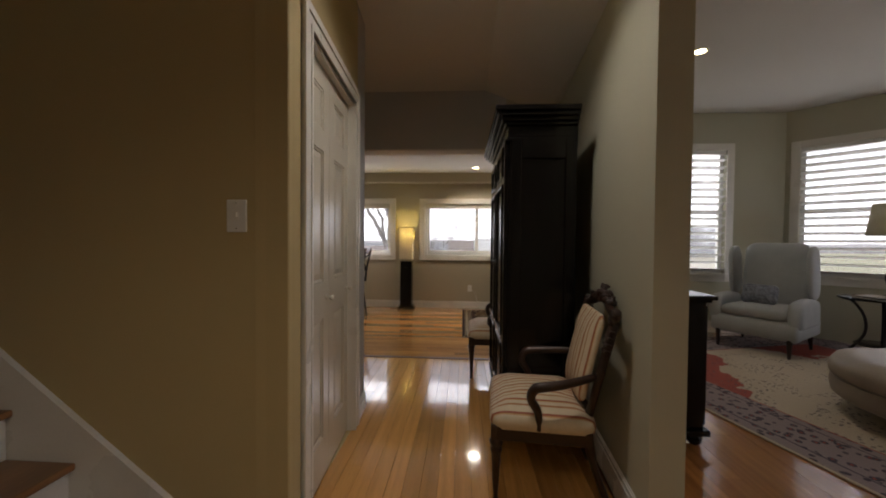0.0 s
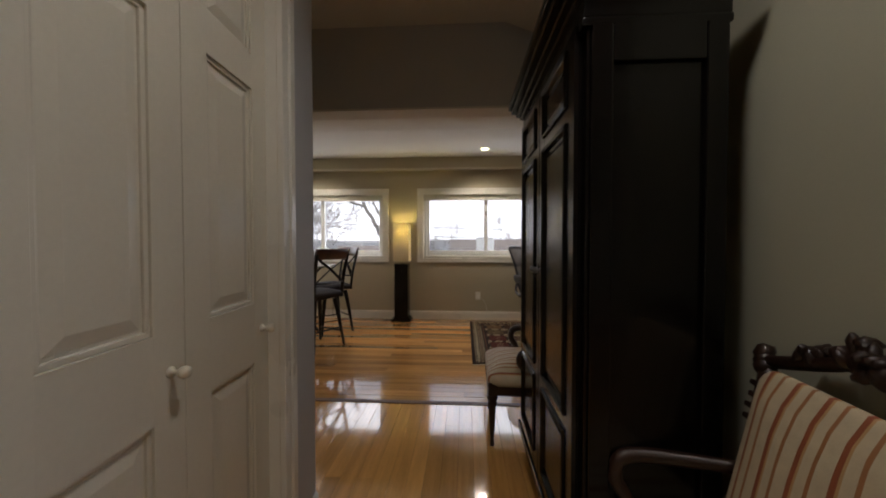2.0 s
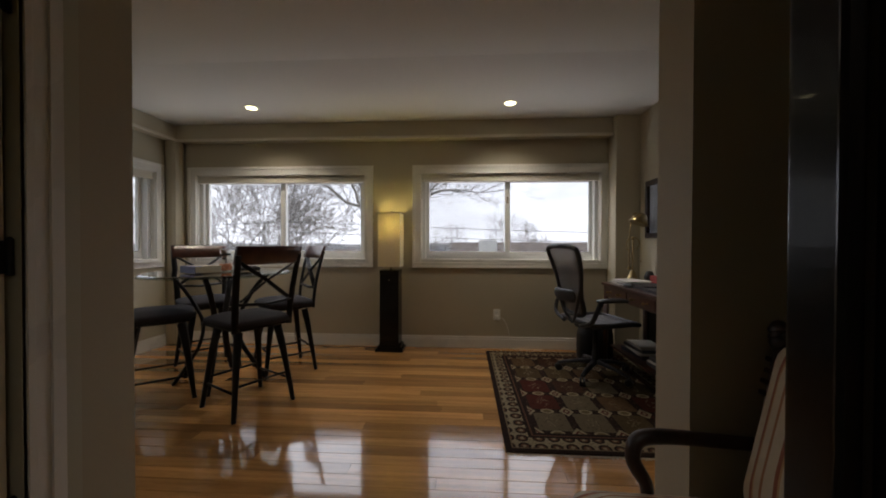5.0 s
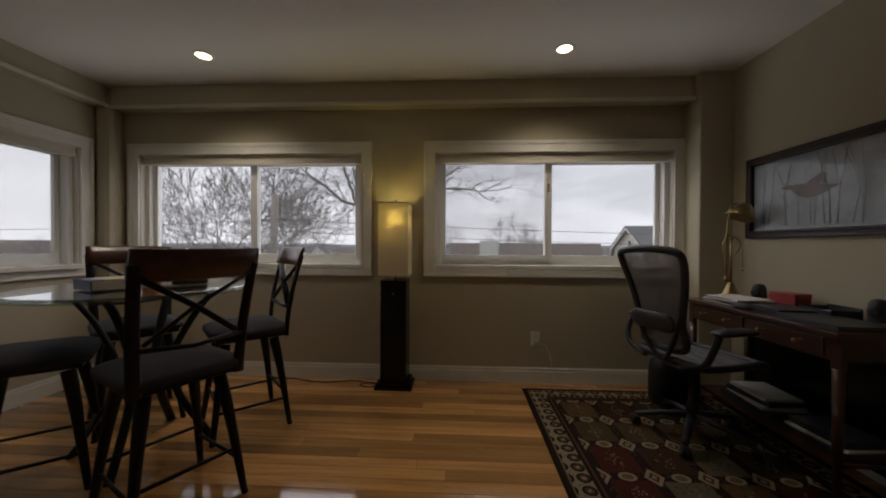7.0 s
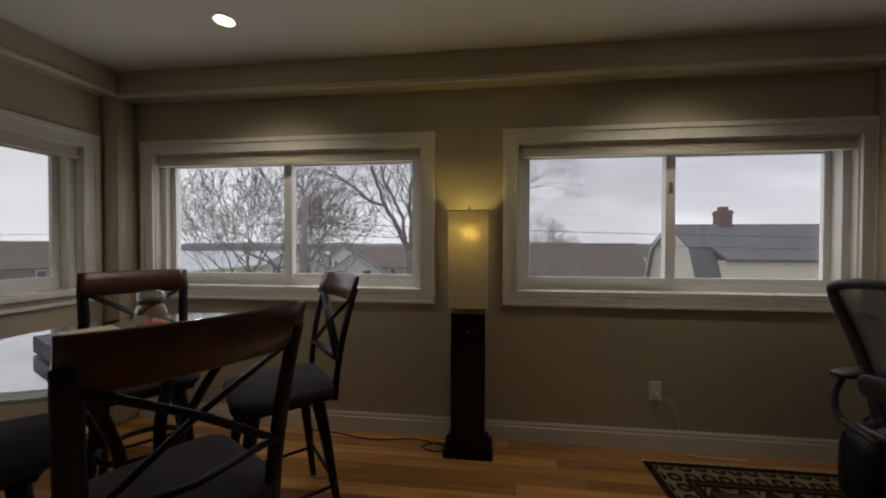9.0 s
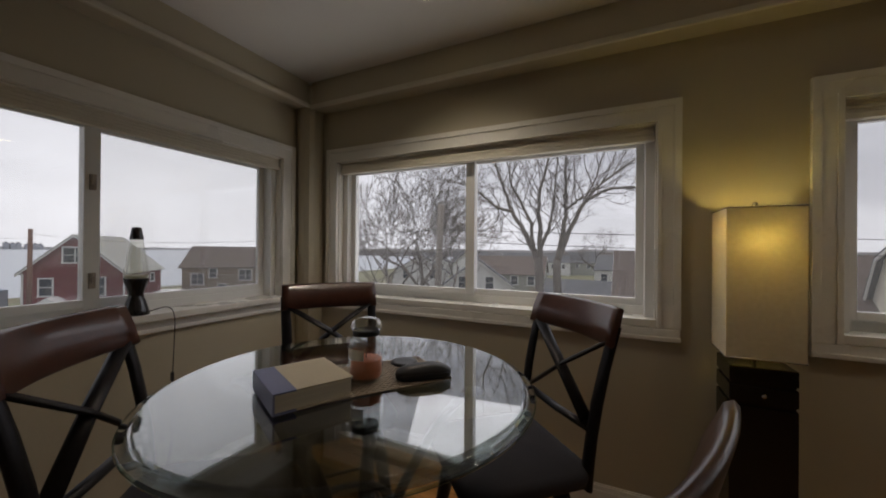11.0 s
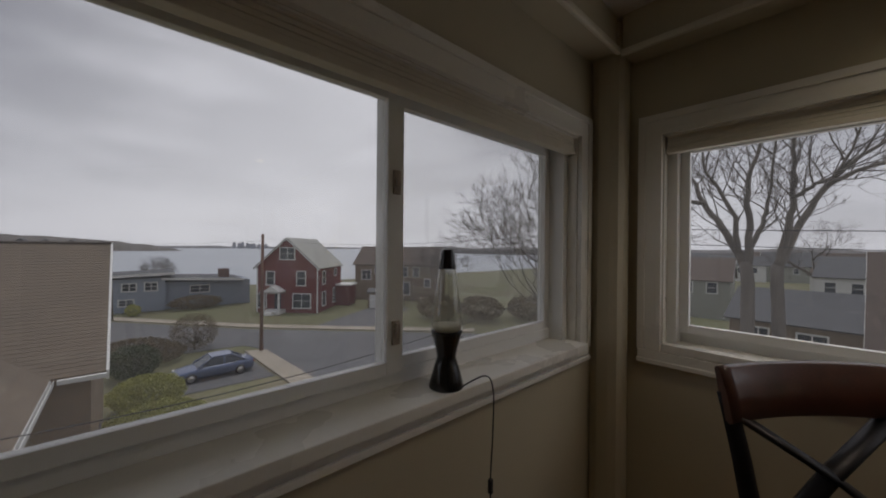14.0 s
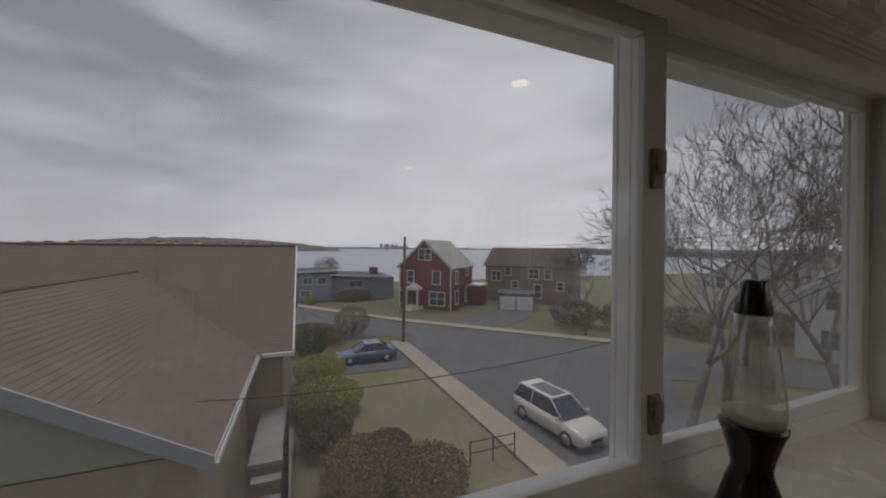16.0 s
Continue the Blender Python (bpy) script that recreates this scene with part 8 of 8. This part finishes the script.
def leafy(name, m, seed, rx, ry, rz_, count, material, label, size=0.12):
    """A clipped shrub: a dense uneven shell of small leaf sprigs over a twig core."""
    s = thing(name, m, label, "shrub", "clipped shrubs")
    g_ = random.Random(seed)
    bm = bmesh.new()
    tube(bm, [(0, 0, 0), (0.05, 0, rz_ * 0.6), (0, 0.05, rz_)], [0.09, 0.06, 0.02], 6)
    for i in range(24):
        a, e = g_.uniform(0, 6.28), g_.uniform(0.1, 1.4)
        tube(bm, [(0, 0, rz_ * 0.25), (rx * 0.8 * math.cos(a) * math.cos(e), ry * 0.8 * math.sin(a) * math.cos(e), rz_ * (0.9 + 0.7 * math.sin(e)))], [0.03, 0.01], 4)
    part("stems", bm, M["bark"], s)
    bm = bmesh.new()
    for i in range(count):
        a, c_ = g_.uniform(0, 2 * math.pi), g_.uniform(-0.95, 1)
        sn = math.sqrt(1 - c_ * c_)
        r = g_.uniform(0.72, 1.0) * (1 + 0.12 * noise.noise((3 * sn * math.cos(a), 3 * sn * math.sin(a), 3 * c_ + seed)))
        p = Vector((rx * r * sn * math.cos(a), ry * r * sn * math.sin(a), rz_ + rz_ * r * c_))
        q_ = Euler((g_.uniform(0, 6), g_.uniform(0, 6), g_.uniform(0, 6))).to_matrix()
        w_, l_ = size * g_.uniform(0.5, 1.0), size * g_.uniform(0.9, 1.7)
        v = [bm.verts.new(p + q_ @ Vector(x)) for x in ((-w_ / 2, 0, 0), (0, -l_ / 2, 0.02), (w_ / 2, 0, 0), (0, l_ / 2, 0.02))]
        bm.faces.new(v)
    part("foliage", bm, material, s)
    return s


leafy("clipped_yew", pose(-27.3, 5.7, GZ), 1, 1.6, 1.7, 0.9, 11000, M["hedge"], "rounded clipped yellow-green yew", 0.085)
leafy("clipped_yew", pose(-22.6, 5.8, GZ), 2, 1.7, 2.0, 0.92, 12000, M["hedge"], "broad clipped yellow-green yew", 0.085)
leafy("clipped_yew", pose(-33.6, 5.2, GZ), 3, 1.5, 1.5, 1.1, 6000, M["evergreen"], "rounded dark yew beside the driveway", 0.09)
leafy("brushy_shrub", pose(-19.3, 5.6, GZ), 4, 1.5, 1.2, 0.85, 6000, M["brush"], "loose brown winter shrub beside the yew", 0.085)
leafy("brushy_shrub", pose(-15.9, 6.6, GZ), 19, 1.6, 1.5, 0.9, 7000, M["olive"], "loose olive and brown shrub", 0.085)
leafy("brushy_shrub", pose(-15.0, 9.0, GZ), 6, 1.5, 1.5, 0.75, 6000, M["olive"], "loose olive shrub near the railing", 0.085)
leafy("brushy_shrub", pose(-17.4, 8.0, GZ), 26, 1.0, 1.0, 0.6, 3000, M["brush"], "low brown winter shrub on the lawn", 0.08)
leafy("brushy_shrub", pose(-38.8, 9.2, GZ), 28, 1.7, 1.8, 1.55, 5200, M["brush"], "rounded leafless brown shrub by the road", 0.075)
leafy("brushy_shrub", pose(-36.6, 6.6, GZ), 29, 1.6, 1.8, 0.75, 4500, M["brush"], "low rusty winter brush by the driveway", 0.08)
leafy("brushy_shrub", pose(-62.0, 12.3, GZ), 27, 1.3, 3.2, 1.0, 3000, M["brush"], "rusty brown hedge before the blue house", 0.16)
for x, y, s_ in ((-60.5, 3.0, 5), (-60.7, 5.6, 8), (-52.8, 30.0, 7), (-1.6, 18.0, 12), (-0.4, 18.6, 13), (0.9, 18.3, 14), (-5.5, 27.5, 15), (-8.6, 43.2, 31), (-6.3, 43.0, 32), (-4.4, 43.4, 33), (-2.2, 42.9, 34), (-11.2, 43.6, 35), (-13.0, 42.8, 36)):
    leafy("small_evergreen", pose(x, y, GZ), s_, 0.8, 0.8, 0.75, 1100, M["hedge"], "small rounded evergreen shrub", 0.14)
for x, y, s_ in ((-31.5, 37.5, 21), (-27.5, 42.0, 22), (-24.0, 48.0, 23), (-35.5, 34.0, 24)):
    leafy("brushy_shrub", pose(x, y, GZ), s_, 3.0, 2.6, 1.5, 2600, M["brush"], "dense brown thicket across the road", 0.2)
leafy("brushy_shrub", pose(-38.5, 5.2, GZ), 17, 2.2, 2.6, 0.8, 6000, M["brush"], "dry brown roadside brush", 0.1)

# street pole and wires
pole = thing("utility_pole", pose(-34.6, 13.3, GZ), "weathered wooden utility pole at the kerb", "pole")
bm = bmesh.new()
tube(bm, [(0, 0, 0), (-0.1, 0.05, 5), (-0.2, 0.12, 9.9)], [0.15, 0.13, 0.11], 10)
part("shaft", bm, mat("pole_wood", (0.16, 0.085, 0.06), 0.9, var=0.25, scale=2, fine=14, bump=0.4, stretch=(1, 1, 0.2)), pole)
stub = thing("utility_pole", pose(-6.2, 14.3, GZ), "weathered leaning wooden pole, cut off", "pole")
bm = bmesh.new()
tube(bm, [(0, 0, 0), (0.08, 0, 5), (0.22, 0.05, 10.2)], [0.13, 0.115, 0.10], 10)
part("shaft", bm, M["bark"], stub)
for k, (a, b) in enumerate((((-34.8, 13.4, 2.1), (-6.05, 14.3, 1.9)), ((-6.05, 14.3, 1.9), (40, 18, 1.9)), ((-6.05, 14.3, 1.55), (40, 18, 1.6)), ((-34.8, 13.4, 1.8), (-72, -16, 2.0)), ((-9.8, 3.0, -1.2), (-6.05, 14.3, 1.2)))):
    wr = thing("overhead_wire", pose(0, 0, 0), "thin dark sagging overhead wire", "wire", "overhead wires")
    bm = bmesh.new()
    A, B = Vector(a), Vector(b)
    tube(bm, [A.lerp(B, i / 16) - Vector((0, 0, 0.5 * 4 * (i / 16) * (1 - i / 16))) for i in range(17)], 0.009, 5)
    part("cable", bm, M["blackpl"], wr)


# parked cars
def car(name, m, paint, label, L, W, H, suv):
    """A parked car, nose towards +x."""
    c = thing(name, m, label, "car")
    zb, belt = 0.24, H * (0.60 if suv else 0.62)
    st = [(-L / 2, 0.80, zb + 0.18, belt * 0.96), (-L / 2 + 0.12, 0.92, zb + 0.04, belt * 1.0), (-L * 0.28, 1.0, zb, belt), (0.0, 1.0, zb, belt * 0.985), (L * 0.22, 1.0, zb, belt * 0.96), (L * 0.36, 0.97, zb, belt * (0.90 if suv else 0.86)), (L / 2 - 0.18, 0.90, zb + 0.03, belt * (0.82 if suv else 0.76)), (L / 2, 0.72, zb + 0.14, belt * 0.62)]
    bm = bmesh.new()
    rings = []
    for x, f, z0, z1 in st:
        h2 = W / 2 * f
        rings.append([bm.verts.new((x, y, z)) for y, z in ((-h2 * 0.92, z0), (-h2, z0 + 0.16), (-h2, (z0 + z1) / 2 + 0.06), (-h2 * 0.95, z1 - 0.03), (-h2 * 0.82, z1), (h2 * 0.82, z1), (h2 * 0.95, z1 - 0.03), (h2, (z0 + z1) / 2 + 0.06), (h2, z0 + 0.16), (h2 * 0.92, z0))])
    for a, b in zip(rings, rings[1:]):
        for i in range(10):
            bm.faces.new((a[i], a[(i + 1) % 10], b[(i + 1) % 10], b[i])).smooth = True
    bm.faces.new(rings[0][::-1])
    bm.faces.new(rings[-1])
    body = part("body", bm, paint, c)
    g0, g1, g2, g3 = (-L / 2 + 0.10, -L / 2 + 0.50, L * 0.06, L * 0.26) if suv else (-L * 0.40, -L * 0.20, L * 0.05, L * 0.24)

    def cabin(lo, hi, s, t, name_, material):
        bm_ = bmesh.new()
        b0, b1 = W / 2 * 0.88 * s, W / 2 * 0.70 * s
        v_ = [bm_.verts.new(p) for p in ((g0, -b0, lo), (g3, -b0, lo), (g3, b0, lo), (g0, b0, lo), (g1 - t, -b1, hi), (g2 + t, -b1, hi), (g2 + t, b1, hi), (g1 - t, b1, hi))]
        for f in ((3, 2, 1, 0), (4, 5, 6, 7), (0, 1, 5, 4), (1, 2, 6, 5), (2, 3, 7, 6), (3, 0, 4, 7)):
            bm_.faces.new([v_[i] for i in f])
        bmesh.ops.bevel(bm_, geom=bm_.edges[:], offset=0.04, segments=2, affect="EDGES")
        return part(name_, bm_, material, c)
    cabin(belt - 0.06, H - 0.05, 1.0, 0.0, "windows", M["darkpane"])
    bm = bmesh.new()
    box(bm, g1 - 0.06, g2 + 0.06, -W / 2 * 0.71, W / 2 * 0.71, H - 0.09, H, bevel=0.035)
    part("roof", bm, paint, c)
    if suv:
        boxes("sunroof", M["darkpane"], c, [(g1 + 0.5, g2 - 0.1, -W / 2 * 0.5, W / 2 * 0.5, H - 0.005, H + 0.006)])
    for x, z0, z1 in ((g1, belt - 0.02, H - 0.04), ((g1 + g2) / 2 - 0.1, belt - 0.02, H - 0.04), (g2, belt - 0.02, H - 0.04)):
        for s in (-1, 1):
            b0, b1 = s * W / 2 * 0.885, s * W / 2 * 0.705
            xx = {g1: g0, g2: g3}.get(x, x)
            bm = bmesh.new()
            tube(bm, [(xx, b0, z0), (x, b1, z1)], 0.035, 6)
            part("pillar", bm, paint, c)
    for x in (-L * 0.30, L * 0.31):
        for s in (-1, 1):
            r = 0.36 if suv else 0.32
            bm = bmesh.new()
            lathe(bm, ((r * 0.6, -0.11), (r, -0.10), (r, 0.10), (r * 0.6, 0.11)), 24, m=pose(x, s * (W / 2 - 0.10), r, 90, 0, 0))
            w_ = part("wheel", bm, M["blackpl"], c)
            bm = bmesh.new()
            lathe(bm, ((r * 0.62, -0.02), (r * 0.62, 0.015), (r * 0.2, 0.02), (r * 0.1, 0.03)), 20, m=pose(x, s * (W / 2 + 0.005), r, 90 * s * -1, 0, 0))
            part("rim", bm, M["nickel"], w_)
    for s in (-1, 1):
        boxes("headlight", M["vinyl"], c, [(L / 2 - 0.20, L / 2 - 0.08, s * W * 0.33 - 0.16, s * W * 0.33 + 0.16, belt * 0.66, belt * 0.76)], 0.02)
        boxes("tail_light", RED, c, [(-L / 2 - 0.01, -L / 2 + 0.08, s * W * 0.36 - 0.12, s * W * 0.36 + 0.12, belt * 0.75, belt * 0.9)], 0.02)
        boxes("mirror", paint, c, [(g3 - 0.28, g3 - 0.15, s * W * 0.53 - 0.09, s * W * 0.53 + 0.09, belt, belt + 0.13)], 0.03)
    boxes("grille", M["blackpl"], c, [(L / 2 - 0.03, L / 2 + 0.012, -W * 0.2, W * 0.2, belt * 0.40, belt * 0.58)], 0.01)
    return c


car("parked_suv", pose(-17.0, 16.35, GZ + 0.03, 0, 0, 6), mat("silver_car_paint", (0.60, 0.57, 0.52), 0.3, metal=0.1, var=0.03, scale=2, fine=50, bump=0, coat=0.6), "silver sport utility car parked at the kerb", 4.8, 1.9, 1.72, True)
car("parked_sedan", pose(-30.7, 9.3, GZ + 0.03, 0, 0, -88), mat("blue_car_paint", (0.085, 0.115, 0.21), 0.3, metal=0.2, var=0.03, scale=2, fine=50, bump=0, coat=0.6), "blue sedan parked in the driveway", 4.6, 1.8, 1.45, False)
fence = thing("garden_railing", pose(-15.7, 11.0, GZ), "low dark metal garden railing", "railing")
for i in range(3):
    bm = bmesh.new()
    tube(bm, [(0, i * 1.05, 0), (0, i * 1.05, 1.05)], 0.03, 6)
    part("post", bm, M["metal"], fence)
for z in (0.55, 1.0):
    bm = bmesh.new()
    tube(bm, [(0, 0, z), (0, 2.1, z)], 0.018, 6)
    part("rail", bm, M["metal"], fence)

# ---------- floor boards ----------
BOARD = 0.083


def board_mesh(name, along):
    """One metre of tongue-and-groove board with eased edges; scaled along its length."""
    bm = bmesh.new()
    w, h, e = BOARD - 0.0008, 0.02, 0.0012
    prof = ((-w / 2, -h), (-w / 2, -e), (-w / 2 + e, 0), (w / 2 - e, 0), (w / 2, -e), (w / 2, -h))
    ends = [[bm.verts.new((t, p, z) if along == "x" else (p, t, z)) for p, z in prof] for t in (-0.5, 0.5)]
    for i in range(6):
        bm.faces.new((ends[0][i], ends[0][(i + 1) % 6], ends[1][(i + 1) % 6], ends[1][i]))
    bm.faces.new(ends[0][::-1])
    bm.faces.new(ends[1])
    bmesh.ops.recalc_face_normals(bm, faces=bm.faces[:])
    me = bpy.data.meshes.new(name)
    bm.to_mesh(me)
    bm.free()
    me.materials.append(M["fir_x"] if along == "x" else M["fir_y"])
    return me


def lay(floor, me, along, u0, u1, v0, v1, rng, lo=0.9, hi=2.6):
    """Rows of boards over a rectangle: u along the boards, v across."""
    n = int(math.ceil((v1 - v0) / BOARD))
    for i in range(n):
        v = v0 + (i + 0.5) * BOARD
        u = u0 - rng.uniform(0, 0.8)
        while u < u1 - 0.02:
            end = u + rng.uniform(lo, hi)
            a, b = max(u, u0), min(end, u1)
            if u1 - b < 0.15:
                b = u1
            if b - a > 0.05:
                o = new("board", me)
                o.parent = floor
                mid = (a + b) / 2
                ln = b - a - 0.0008
                dz = rng.uniform(-0.0004, 0.0004)
                cup = radians(rng.gauss(0, 0.16))
                if along == "x":
                    o.location, o.scale, o.rotation_euler = (mid, v, dz), (ln, 1, 1), (cup, 0, 0)
                else:
                    o.location, o.scale, o.rotation_euler = (v, mid, dz), (1, ln, 1), (0, cup, 0)
            u = b if b == u1 else end


rng = random.Random(5)
floor_hall = tagged(new("floor_hall"), "glossy honey-coloured fir floorboards laid lengthwise", "floor", "", "structure")
floor_office = tagged(new("floor_office"), "glossy amber fir floorboards laid crosswise", "floor", "", "structure")
board_x, board_y = board_mesh("board", "x"), board_mesh("board", "y")
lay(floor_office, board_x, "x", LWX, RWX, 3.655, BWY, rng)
lay(floor_hall, board_y, "y", 1.26, 3.605, NW, HE, rng)
lay(floor_hall, board_y, "y", -2.0, 1.26, -0.4, HE + 0.2, rng)
living = bmesh.new()
for i in range(76):
    x = 1.285 + 0.083 * i
    y = -2.0 - rng.uniform(0, 1.5)
    top = 5.0 if x > 2.1 else 3.6
    while y < top:
        e = y + rng.uniform(1.2, 2.8)
        box(living, x, x + 0.0822, max(y, -2.0), min(e, top) - 0.001, -0.02, rng.uniform(-0.0004, 0.0004))
        y = e
fl = part("floor_living", living, mat("fir_board_living", (0.46, 0.19, 0.055), 0.16, var=0.28, scale=3.2, fine=40, bump=0.03, coat=0.6, stretch=(9, 0.5, 1), island=0.22))
tagged(fl, "glossy honey-coloured fir floorboards", "floor", "", "stuff")
